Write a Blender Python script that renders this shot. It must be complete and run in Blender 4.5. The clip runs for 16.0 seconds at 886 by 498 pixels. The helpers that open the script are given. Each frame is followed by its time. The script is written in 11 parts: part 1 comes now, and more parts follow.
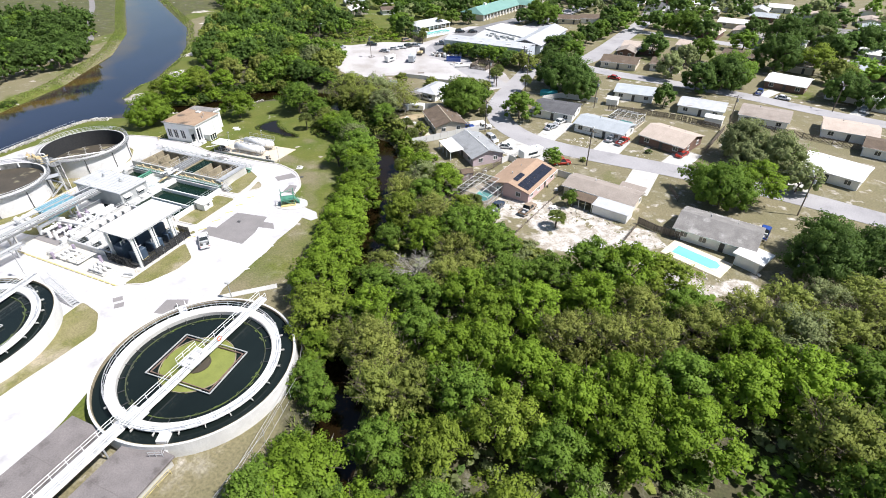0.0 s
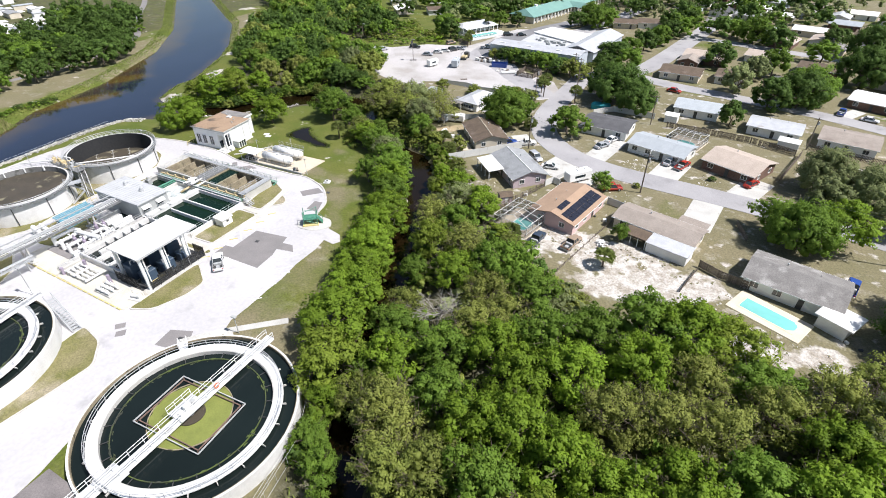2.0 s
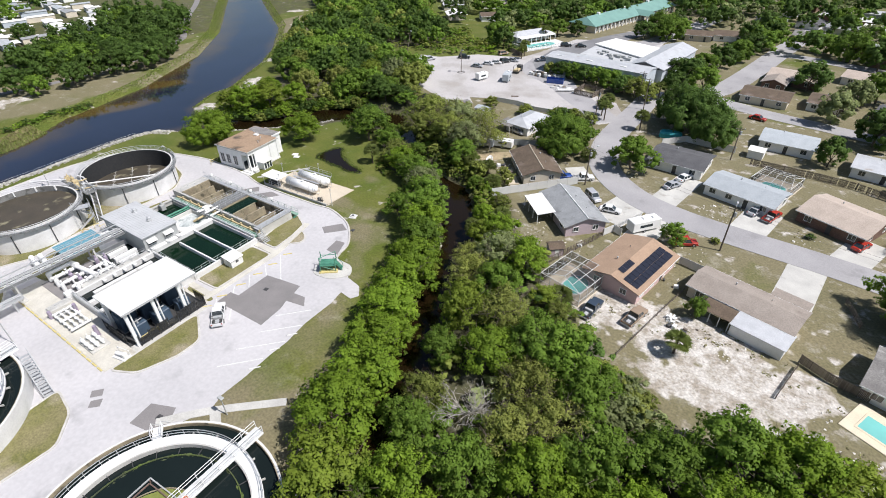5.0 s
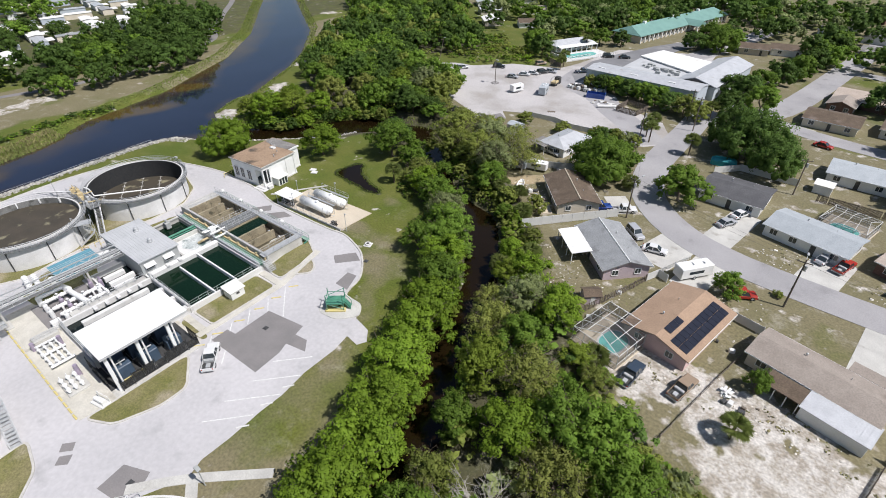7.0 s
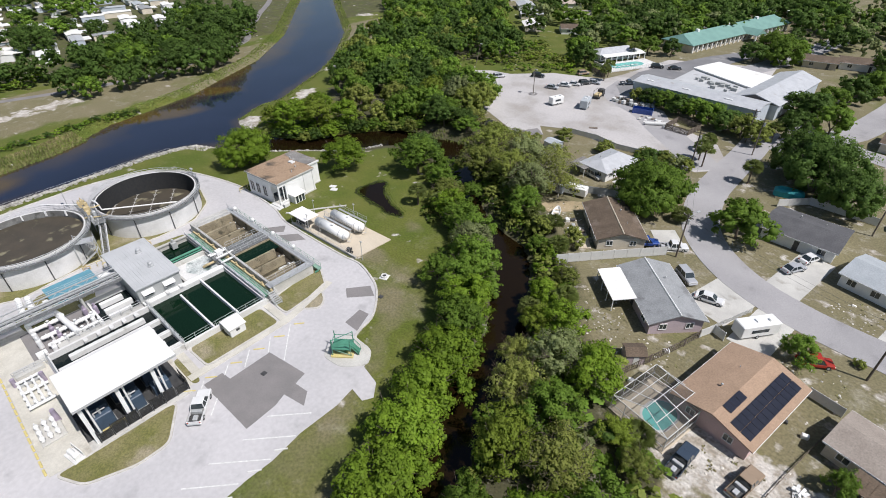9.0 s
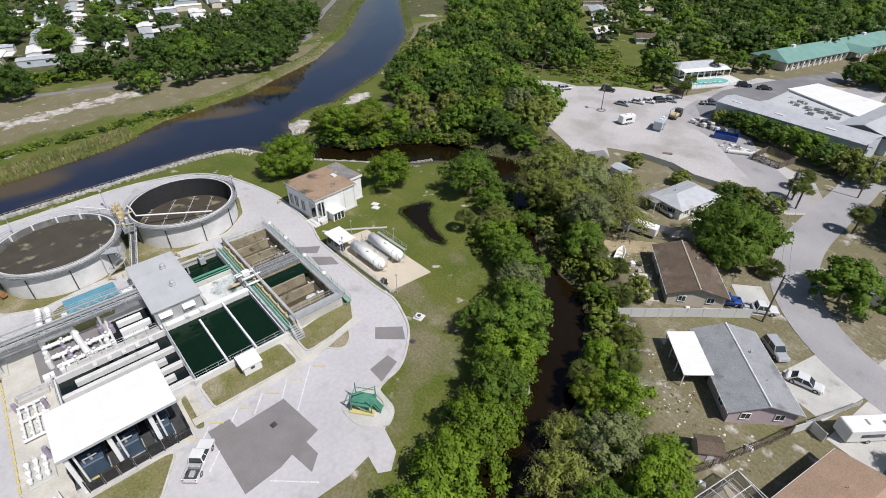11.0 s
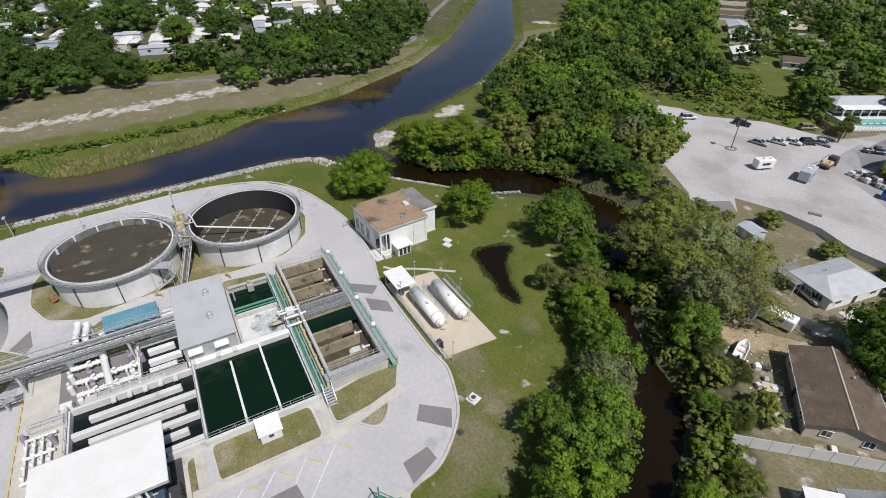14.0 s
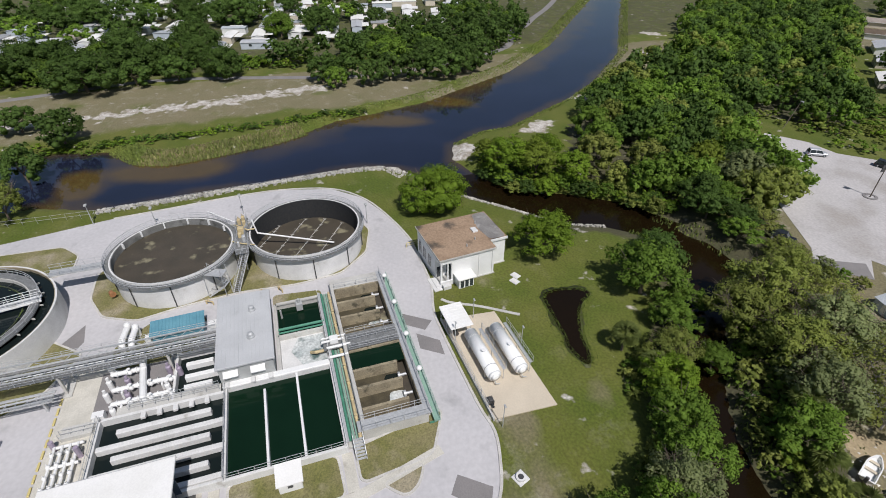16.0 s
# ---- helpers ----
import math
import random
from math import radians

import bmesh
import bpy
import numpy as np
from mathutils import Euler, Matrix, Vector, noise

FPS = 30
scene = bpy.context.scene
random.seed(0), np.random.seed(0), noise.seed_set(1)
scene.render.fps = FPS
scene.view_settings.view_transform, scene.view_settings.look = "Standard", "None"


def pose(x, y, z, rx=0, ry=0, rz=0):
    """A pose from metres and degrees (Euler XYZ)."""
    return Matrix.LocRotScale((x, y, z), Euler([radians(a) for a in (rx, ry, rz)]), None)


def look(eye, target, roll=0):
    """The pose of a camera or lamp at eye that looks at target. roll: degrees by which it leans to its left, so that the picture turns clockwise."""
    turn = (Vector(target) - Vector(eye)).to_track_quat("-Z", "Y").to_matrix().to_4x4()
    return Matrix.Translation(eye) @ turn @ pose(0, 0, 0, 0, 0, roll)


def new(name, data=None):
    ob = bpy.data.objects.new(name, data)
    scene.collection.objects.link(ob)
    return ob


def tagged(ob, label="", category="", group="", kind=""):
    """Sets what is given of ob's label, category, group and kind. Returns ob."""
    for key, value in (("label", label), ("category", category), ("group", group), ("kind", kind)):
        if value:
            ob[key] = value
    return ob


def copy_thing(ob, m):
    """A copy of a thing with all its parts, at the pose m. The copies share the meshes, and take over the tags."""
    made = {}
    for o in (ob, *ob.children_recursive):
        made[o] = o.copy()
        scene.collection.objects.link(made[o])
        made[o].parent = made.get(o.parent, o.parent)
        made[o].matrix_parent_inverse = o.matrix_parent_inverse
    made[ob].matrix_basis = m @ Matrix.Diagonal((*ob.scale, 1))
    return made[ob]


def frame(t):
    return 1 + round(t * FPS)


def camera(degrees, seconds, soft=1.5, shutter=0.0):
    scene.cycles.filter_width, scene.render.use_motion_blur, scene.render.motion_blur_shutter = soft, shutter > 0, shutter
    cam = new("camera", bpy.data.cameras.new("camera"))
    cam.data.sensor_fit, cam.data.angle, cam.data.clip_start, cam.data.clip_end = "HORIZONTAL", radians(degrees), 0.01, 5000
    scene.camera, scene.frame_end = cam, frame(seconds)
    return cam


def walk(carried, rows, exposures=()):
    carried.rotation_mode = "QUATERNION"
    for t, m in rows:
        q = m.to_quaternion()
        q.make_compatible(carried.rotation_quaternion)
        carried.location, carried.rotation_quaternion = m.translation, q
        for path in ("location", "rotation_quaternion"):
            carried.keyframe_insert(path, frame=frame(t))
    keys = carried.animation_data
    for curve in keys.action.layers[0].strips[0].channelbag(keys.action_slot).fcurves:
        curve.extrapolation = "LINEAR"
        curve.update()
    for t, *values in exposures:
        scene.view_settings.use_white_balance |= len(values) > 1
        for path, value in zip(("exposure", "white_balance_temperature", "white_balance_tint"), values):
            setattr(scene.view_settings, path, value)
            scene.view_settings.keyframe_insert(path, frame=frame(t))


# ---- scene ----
cam = camera(82.0, 16.0, 0.95)
PATH = [
    (0, (1.656, 0.318, 59.651), (1.015, 1.82, 58.495), -0.5),
    (0.5, (0.752, 3.364, 59.609), (0.077, 4.847, 58.45), -0.5),
    (1, (-0.189, 6.452, 59.549), (-0.899, 7.917, 58.387), -0.6),
    (1.5, (-1.247, 9.505, 59.469), (-1.989, 10.954, 58.307), -0.6),
    (2, (-2.374, 12.481, 59.379), (-3.147, 13.913, 58.216), -0.6),
    (2.5, (-3.685, 15.47, 59.282), (-4.497, 16.881, 58.12), -0.6),
    (3, (-5.038, 18.464, 59.202), (-5.88, 19.857, 58.04), -0.6),
    (3.5, (-6.396, 21.431, 59.125), (-7.261, 22.809, 57.961), -0.6),
    (4, (-7.826, 24.283, 59.072), (-8.705, 25.651, 57.908), -0.6),
    (4.2, (-8.416, 25.398, 59.064), (-9.3, 26.763, 57.9), -0.7),
    (6.5, (-15.401, 38.076, 58.69), (-16.388, 39.372, 57.529), -0.5),
    (7, (-16.967, 40.706, 58.581), (-17.971, 41.989, 57.421), -0.5),
    (7.5, (-18.566, 43.23, 58.453), (-19.587, 44.5, 57.295), -0.5),
    (8, (-20.144, 45.759, 58.281), (-21.187, 47.013, 57.123), -0.4),
    (8.5, (-21.737, 48.337, 58.092), (-22.804, 49.571, 56.934), -0.6),
    (8.7, (-22.438, 49.355, 58.059), (-23.517, 50.578, 56.901), -0.6),
    (10.8, (-30.751, 59.49, 57.428), (-31.966, 60.572, 56.265), -0.3),
    (11, (-31.543, 60.417, 57.411), (-32.775, 61.482, 56.25), -0.2),
    (11.5, (-33.506, 62.693, 57.343), (-34.773, 63.715, 56.18), -0.2),
    (12, (-35.485, 64.89, 57.242), (-36.782, 65.874, 56.081), -0.2),
    (12.5, (-37.472, 66.935, 57.133), (-38.796, 67.881, 55.97), -0.1),
    (13, (-39.509, 68.893, 56.98), (-40.864, 69.794, 55.818), -0.2),
    (13.5, (-41.599, 70.806, 56.756), (-42.99, 71.652, 55.594), -0.2),
    (14, (-43.692, 72.56, 56.534), (-45.118, 73.346, 55.373), -0.0),
    (14.5, (-45.841, 74.267, 56.278), (-47.302, 74.987, 55.118), 0.0),
    (15, (-47.985, 75.866, 56.078), (-49.48, 76.516, 54.919), 0.1),
    (15.5, (-50.107, 77.402, 55.922), (-51.633, 77.977, 54.765), -0.0),
    (16, (-52.234, 78.787, 55.855), (-53.783, 79.297, 54.698), 0.0),
]
walk(cam, [(t, look(eye, target, roll)) for t, eye, target, roll in PATH],
     exposures=[(0, 0.57), (2, 0.45), (4.2, 0.25), (6.5, 0.02), (8.7, -0.06), (11, -0.16), (13.5, -0.29), (16, -0.36)])

# ---- light ----
SUN_EL, SUN_AZ = 56.0, 82.0
world = bpy.data.worlds.new("sky")
scene.world = world
world.use_nodes = True
wn = world.node_tree.nodes
sky = wn.new("ShaderNodeTexSky")
sky.sky_type, sky.sun_disc = "NISHITA", False
sky.sun_elevation, sky.sun_rotation = radians(SUN_EL), radians(SUN_AZ)
world.node_tree.links.new(sky.outputs[0], wn["Background"].inputs[0])
wn["Background"].inputs[1].default_value = 0.078
sun = new("sun", bpy.data.lights.new("sun", "SUN"))
sun.data.energy, sun.data.angle, sun.data.color = 5.0, radians(0.5), (1.0, 0.965, 0.965)
to_sun = Vector((math.sin(radians(SUN_AZ)) * math.cos(radians(SUN_EL)), math.cos(radians(SUN_AZ)) * math.cos(radians(SUN_EL)), math.sin(radians(SUN_EL))))
sun.matrix_world = look(to_sun * 300, (0, 0, 0))


# ---- materials ----
def mat(name, c1, c2=None, scale=0.5, rough=0.8, metal=0.0, bump=0.15, fine=6.0, grain=0.25, rnd=0.0, island=0.0, stain=None, stain_scale=0.15, stain_at=0.58, trans=0.0, spec=0.5):
    m = bpy.data.materials.new(name)
    m.use_nodes = True
    nt = m.node_tree
    N, Lk = nt.nodes, nt.links
    p = N["Principled BSDF"]
    p.inputs["Roughness"].default_value, p.inputs["Metallic"].default_value = rough, metal
    p.inputs["Specular IOR Level"].default_value = spec
    tc = N.new("ShaderNodeTexCoord")

    def tex(s, detail=4.0):
        n = N.new("ShaderNodeTexNoise")
        n.inputs["Scale"].default_value, n.inputs["Detail"].default_value = s, detail
        Lk.new(tc.outputs["Object"], n.inputs["Vector"])
        return n

    def mix(a, b, f, mode="MIX"):
        x = N.new("ShaderNodeMix")
        x.data_type, x.blend_type = "RGBA", mode
        for sock, v in ((x.inputs["A"], a), (x.inputs["B"], b), (x.inputs["Factor"], f)):
            if isinstance(v, bpy.types.NodeSocket):
                Lk.new(v, sock)
            elif isinstance(v, (int, float)):
                sock.default_value = v
            else:
                sock.default_value = (*v, 1)
        return x.outputs["Result"]

    def ramp(v, lo, hi):
        r = N.new("ShaderNodeMapRange")
        r.inputs["From Min"].default_value, r.inputs["From Max"].default_value = lo, hi
        Lk.new(v, r.inputs["Value"])
        return r.outputs["Result"]

    big, small = tex(scale), tex(fine)
    col = mix(c1, c2 or [v * 0.8 for v in c1], ramp(big.outputs["Fac"], 0.35, 0.65))
    if stain:
        col = mix(col, stain, ramp(tex(stain_scale, 6.0).outputs["Fac"], stain_at, stain_at + 0.12))
    gr = N.new("ShaderNodeMapRange")
    gr.inputs["From Min"].default_value, gr.inputs["From Max"].default_value = 0.3, 0.7
    gr.inputs["To Min"].default_value, gr.inputs["To Max"].default_value = 1 - grain, 1 + grain * 0.6
    Lk.new(small.outputs["Fac"], gr.inputs["Value"])
    hsv = N.new("ShaderNodeHueSaturation")
    Lk.new(col, hsv.inputs["Color"])
    val = gr.outputs["Result"]
    for amount, node, out in ((rnd, "ShaderNodeObjectInfo", "Random"), (island, "ShaderNodeNewGeometry", "Random Per Island")):
        if amount:
            r = N.new("ShaderNodeMapRange")
            r.inputs["To Min"].default_value, r.inputs["To Max"].default_value = 1 - amount, 1 + amount
            Lk.new(N.new(node).outputs[out], r.inputs["Value"])
            mul = N.new("ShaderNodeMath")
            mul.operation = "MULTIPLY"
            Lk.new(val, mul.inputs[0]), Lk.new(r.outputs["Result"], mul.inputs[1])
            val = mul.outputs[0]
    Lk.new(val, hsv.inputs["Value"])
    Lk.new(hsv.outputs["Color"], p.inputs["Base Color"])
    if bump:
        b = N.new("ShaderNodeBump")
        b.inputs["Strength"].default_value, b.inputs["Distance"].default_value = bump, 0.05
        Lk.new(small.outputs["Fac"], b.inputs["Height"]), Lk.new(b.outputs[0], p.inputs["Normal"])
    if trans:
        t, s = N.new("ShaderNodeBsdfTranslucent"), N.new("ShaderNodeMixShader")
        s.inputs[0].default_value = trans
        Lk.new(hsv.outputs["Color"], t.inputs["Color"])
        Lk.new(p.outputs[0], s.inputs[1]), Lk.new(t.outputs[0], s.inputs[2])
        Lk.new(s.outputs[0], N["Material Output"].inputs["Surface"])
    return m


def leaf(name, c1, c2):
    m = mat(name, c1, c2, scale=0.35, rough=0.6, bump=0, fine=1.3, grain=0.2, rnd=0.2, island=0.08, trans=0.46, spec=0.15)
    nt = m.node_tree
    hsv = next(n for n in nt.nodes if n.type == "HUE_SAT")
    at, ad, mu = nt.nodes.new("ShaderNodeAttribute"), nt.nodes.new("ShaderNodeMath"), nt.nodes.new("ShaderNodeMath")
    at.attribute_name = "tint"
    ad.operation, mu.operation = "ADD", "MULTIPLY"
    ad.inputs[1].default_value = 1.0
    nt.links.new(at.outputs["Fac"], ad.inputs[0]), nt.links.new(ad.outputs[0], mu.inputs[0])
    nt.links.new(hsv.inputs["Value"].links[0].from_socket, mu.inputs[1])
    nt.links.new(mu.outputs[0], hsv.inputs["Value"])
    return m


LEAF = {
    "lush": leaf("lush leaves", (0.245, 0.365, 0.038), (0.19, 0.295, 0.032)),
    "green": leaf("green leaves", (0.195, 0.305, 0.045), (0.148, 0.245, 0.037)),
    "dark": leaf("dark oak leaves", (0.118, 0.195, 0.042), (0.09, 0.155, 0.035)),
    "olive": leaf("olive leaves", (0.3, 0.345, 0.08), (0.23, 0.28, 0.064)),
    "moss": leaf("grey-green leaves", (0.3, 0.345, 0.15), (0.235, 0.28, 0.115)),
    "dull": leaf("tan-green leaves", (0.34, 0.375, 0.095), (0.27, 0.31, 0.075)),
    "yellow": leaf("yellow-green leaves", (0.25, 0.325, 0.045), (0.195, 0.26, 0.038)),
    "palm": leaf("palm fronds", (0.27, 0.32, 0.1), (0.21, 0.255, 0.075)),
}
BARK = mat("bark", (0.16, 0.125, 0.095), (0.1, 0.08, 0.06), 2, 0.95, bump=0.6, fine=9)
DEADWOOD = mat("bare grey wood", (0.42, 0.39, 0.34), (0.3, 0.28, 0.25), 2, 0.95, bump=0.4)
CONC = mat("weathered concrete", (0.55, 0.54, 0.5), (0.45, 0.44, 0.41), 0.3, 0.85, stain=(0.33, 0.31, 0.27), stain_scale=0.4, stain_at=0.62, grain=0.12)
CONC_LIGHT = mat("light concrete wall", (0.69, 0.685, 0.665), (0.6, 0.595, 0.575), 0.5, 0.85, stain=(0.4, 0.38, 0.34), stain_scale=0.5, stain_at=0.66, grain=0.1)
CONC_OLD = mat("stained filter concrete", (0.35, 0.3, 0.2), (0.25, 0.21, 0.14), 0.6, 0.9, stain=(0.1, 0.09, 0.06), stain_scale=0.8, stain_at=0.56, grain=0.25)
APRON = mat("pale grey-beige concrete", (0.6, 0.575, 0.505), (0.5, 0.478, 0.415), 0.35, 0.85, grain=0.12, stain=(0.34, 0.31, 0.26), stain_scale=0.3, stain_at=0.6)
CONC_PINK = mat("beige concrete slab", (0.6, 0.525, 0.41), (0.54, 0.47, 0.365), 0.3, 0.85, grain=0.1, stain=(0.45, 0.38, 0.28), stain_scale=0.35, stain_at=0.66)
PAVE = mat("pale worn pavement", (0.525, 0.51, 0.512), (0.465, 0.454, 0.457), 0.09, 0.9, stain=(0.4, 0.39, 0.392), stain_scale=0.25, stain_at=0.6, grain=0.08, fine=1.6, bump=0.05)
ROADM = mat("pale asphalt road", (0.375, 0.364, 0.366), (0.31, 0.302, 0.305), 0.1, 0.92, stain=(0.255, 0.248, 0.25), stain_scale=0.2, stain_at=0.6, grain=0.15, bump=0.1)
PATCH = mat("darker asphalt patch", (0.235, 0.22, 0.215), (0.2, 0.19, 0.185), 0.3, 0.92, grain=0.1, bump=0.1)
KERB = mat("kerb concrete", (0.58, 0.56, 0.52), (0.47, 0.45, 0.41), 0.8, 0.85, grain=0.15)
WHITE = mat("white paint", (0.8, 0.8, 0.78), (0.74, 0.74, 0.72), 0.6, 0.55, grain=0.05, bump=0.03)
WHITE_ROOF = mat("white roof coating", (0.82, 0.81, 0.78), (0.76, 0.75, 0.71), 0.3, 0.6, grain=0.05, bump=0.03, stain=(0.6, 0.56, 0.5), stain_scale=0.3, stain_at=0.68)
GREY_PAINT = mat("grey painted block", (0.42, 0.43, 0.42), (0.36, 0.37, 0.36), 0.5, 0.7, grain=0.08)
ROOF_GREY = mat("light grey membrane roof", (0.5, 0.51, 0.515), (0.44, 0.45, 0.455), 0.25, 0.8, grain=0.08, stain=(0.3, 0.3, 0.3), stain_scale=0.3, stain_at=0.64)
GRATE = mat("dull steel grating", (0.27, 0.275, 0.27), (0.2, 0.205, 0.2), 1.5, 0.6, 0.3, grain=0.25, fine=4)
GALV = mat("galvanised steel", (0.56, 0.57, 0.57), (0.48, 0.49, 0.49), 2, 0.5, 0.35, grain=0.1, bump=0.02)
GREEN = mat("green paint", (0.085, 0.27, 0.18), (0.065, 0.21, 0.14), 1, 0.5, grain=0.12)
GREEN_PALE = mat("pale green paint", (0.27, 0.42, 0.33), (0.22, 0.36, 0.29), 1, 0.6, grain=0.1)
YELLOW = mat("faded yellow paint", (0.62, 0.52, 0.2), (0.55, 0.47, 0.22), 1, 0.7, grain=0.15)
TANPIPE = mat("tan pipe paint", (0.58, 0.47, 0.26), (0.5, 0.4, 0.23), 1, 0.6, grain=0.12)
BLUE = mat("faded blue panel", (0.13, 0.31, 0.38), (0.1, 0.26, 0.33), 0.6, 0.6, grain=0.1)
BLUEDARK = mat("dark blue-grey machine paint", (0.06, 0.095, 0.14), (0.045, 0.07, 0.105), 0.8, 0.5, grain=0.15)
SCRIM = mat("black windscreen mesh", (0.02, 0.022, 0.024), (0.03, 0.03, 0.03), 2, 0.8, grain=0.2)
SCRIM.node_tree.nodes["Principled BSDF"].inputs["Alpha"].default_value = 0.72
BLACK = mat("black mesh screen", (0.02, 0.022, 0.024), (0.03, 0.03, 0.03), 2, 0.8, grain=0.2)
DARKSTEEL = mat("dark steel", (0.09, 0.09, 0.09), (0.06, 0.06, 0.06), 1, 0.6, 0.3, grain=0.15)
TYRE = mat("tyre rubber", (0.02, 0.02, 0.02), (0.03, 0.03, 0.03), 2, 0.9)
GLASS = mat("window glass", (0.03, 0.04, 0.045), (0.04, 0.05, 0.055), 0.4, 0.08, grain=0.05, bump=0, spec=0.8)
SOLAR = mat("solar panel", (0.02, 0.022, 0.032), (0.026, 0.028, 0.04), 1, 0.2, grain=0.1, bump=0)
SHINGLE = {
    "brown": mat("brown shingles", (0.142, 0.105, 0.074), (0.108, 0.08, 0.056), 0.5, 0.95, grain=0.3, fine=5, stain=(0.19, 0.15, 0.12), stain_scale=0.3),
    "grey": mat("blue-grey shingles", (0.31, 0.32, 0.325), (0.265, 0.275, 0.28), 0.5, 0.95, grain=0.2, fine=5, stain=(0.17, 0.17, 0.175), stain_scale=0.3),
    "orange": mat("orange-tan shingles", (0.39, 0.27, 0.185), (0.34, 0.235, 0.16), 0.4, 0.95, grain=0.2, fine=5),
    "tan": mat("grey-tan shingles", (0.335, 0.29, 0.25), (0.285, 0.245, 0.21), 0.4, 0.95, grain=0.2, fine=5, stain=(0.24, 0.2, 0.17), stain_scale=0.3),
    "beige": mat("beige shingles", (0.46, 0.385, 0.325), (0.4, 0.335, 0.28), 0.4, 0.95, grain=0.18, fine=5, rnd=0.12),
}
SHINGLE.update({
    "dark": mat("dark grey shingles", (0.11, 0.11, 0.115), (0.085, 0.085, 0.09), 0.4, 0.95, grain=0.25, fine=5),
    "old": mat("weathered grey shingles", (0.25, 0.24, 0.225), (0.19, 0.18, 0.17), 0.5, 0.95, grain=0.25, fine=5, stain=(0.36, 0.35, 0.33), stain_scale=0.35, stain_at=0.56),
    "blue": mat("pale blue-grey shingles", (0.4, 0.43, 0.45), (0.35, 0.38, 0.4), 0.5, 0.9, grain=0.15, fine=5, rnd=0.1),
    "white": WHITE_ROOF,
    "metal": mat("ribbed metal roof", (0.6, 0.61, 0.62), (0.52, 0.53, 0.54), 0.6, 0.45, 0.2, grain=0.1, stain=(0.42, 0.38, 0.34), stain_scale=0.4, stain_at=0.62),
    "teal": mat("teal metal roof", (0.2, 0.36, 0.31), (0.17, 0.31, 0.27), 0.3, 0.55, 0.1, grain=0.08),
    "gravel": mat("brown gravel roof", (0.34, 0.235, 0.155), (0.28, 0.19, 0.125), 0.35, 0.95, grain=0.25, stain=(0.09, 0.075, 0.06), stain_scale=0.22, stain_at=0.6),
})
WALL = {
    "white": WHITE,
    "pink": mat("pink stucco", (0.62, 0.45, 0.43), (0.57, 0.41, 0.39), 0.6, 0.85, grain=0.08),
    "lilac": mat("pale mauve stucco", (0.5, 0.41, 0.43), (0.45, 0.37, 0.39), 0.6, 0.85, grain=0.08),
    "brick": mat("brown brick", (0.2, 0.12, 0.09), (0.15, 0.09, 0.07), 0.6, 0.9, grain=0.3, fine=8),
    "cream": mat("cream stucco", (0.62, 0.56, 0.45), (0.56, 0.5, 0.41), 0.6, 0.85, grain=0.08, rnd=0.12),
    "blue": mat("pale blue siding", (0.5, 0.55, 0.6), (0.45, 0.5, 0.55), 0.6, 0.8, grain=0.08),
    "grey": GREY_PAINT,
}
WOOD = mat("weathered fence wood", (0.2, 0.165, 0.13), (0.14, 0.115, 0.095), 1.2, 0.95, grain=0.3, rnd=0.3)
VINYL = mat("white vinyl", (0.68, 0.68, 0.66), (0.6, 0.6, 0.58), 0.6, 0.6, grain=0.06)
ROCK = mat("pale limestone riprap", (0.5, 0.48, 0.43), (0.36, 0.34, 0.3), 0.5, 0.95, grain=0.3, island=0.3)
LOT = mat("white shell lot", (0.495, 0.473, 0.46), (0.425, 0.407, 0.397), 0.06, 0.95, stain=(0.36, 0.335, 0.31), stain_scale=0.06, stain_at=0.5, grain=0.14, fine=2.0)
GRASS_I = mat("trimmed grass", (0.15, 0.152, 0.042), (0.225, 0.2, 0.095), 0.22, 0.95, bump=0.6, fine=5, grain=0.35, stain=(0.32, 0.28, 0.19), stain_scale=0.16, stain_at=0.54)
DUCKWEED = mat("duckweed scum", (0.2, 0.225, 0.05), (0.165, 0.19, 0.042), 0.6, 0.8, grain=0.15, stain=(0.14, 0.12, 0.05), stain_scale=0.9, stain_at=0.7)
SLUDGE = mat("brown sludge", (0.078, 0.064, 0.046), (0.058, 0.05, 0.036), 0.3, 0.6, grain=0.15, stain=(0.26, 0.235, 0.15), stain_scale=0.4, stain_at=0.58)
LINING = mat("stained tank lining", (0.24, 0.24, 0.23), (0.16, 0.16, 0.15), 0.5, 0.9, grain=0.2, stain=(0.1, 0.1, 0.09), stain_scale=0.6, stain_at=0.55)
STEMS = mat("dry twigs", (0.3, 0.25, 0.17), (0.22, 0.19, 0.13), 1, 0.9)


def water(name, c, rough=0.06, wave=0.15, scale=0.6, spec=0.5):
    m = mat(name, c, [v * 0.75 for v in c], 0.05, rough, bump=0, grain=0.1, fine=0.4, spec=spec)
    nt = m.node_tree
    n, b, tc = nt.nodes.new("ShaderNodeTexNoise"), nt.nodes.new("ShaderNodeBump"), nt.nodes.new("ShaderNodeTexCoord")
    n.inputs["Scale"].default_value, n.inputs["Detail"].default_value = scale, 3
    b.inputs["Strength"].default_value, b.inputs["Distance"].default_value = wave, 0.1
    nt.links.new(tc.outputs["Object"], n.inputs["Vector"]), nt.links.new(n.outputs["Fac"], b.inputs["Height"])
    nt.links.new(b.outputs[0], nt.nodes["Principled BSDF"].inputs["Normal"])
    return m


WATER = water("tannin creek water", (0.012, 0.0072, 0.0028), 0.12, 0.1, 0.35, 0.22)
CREEK = WATER


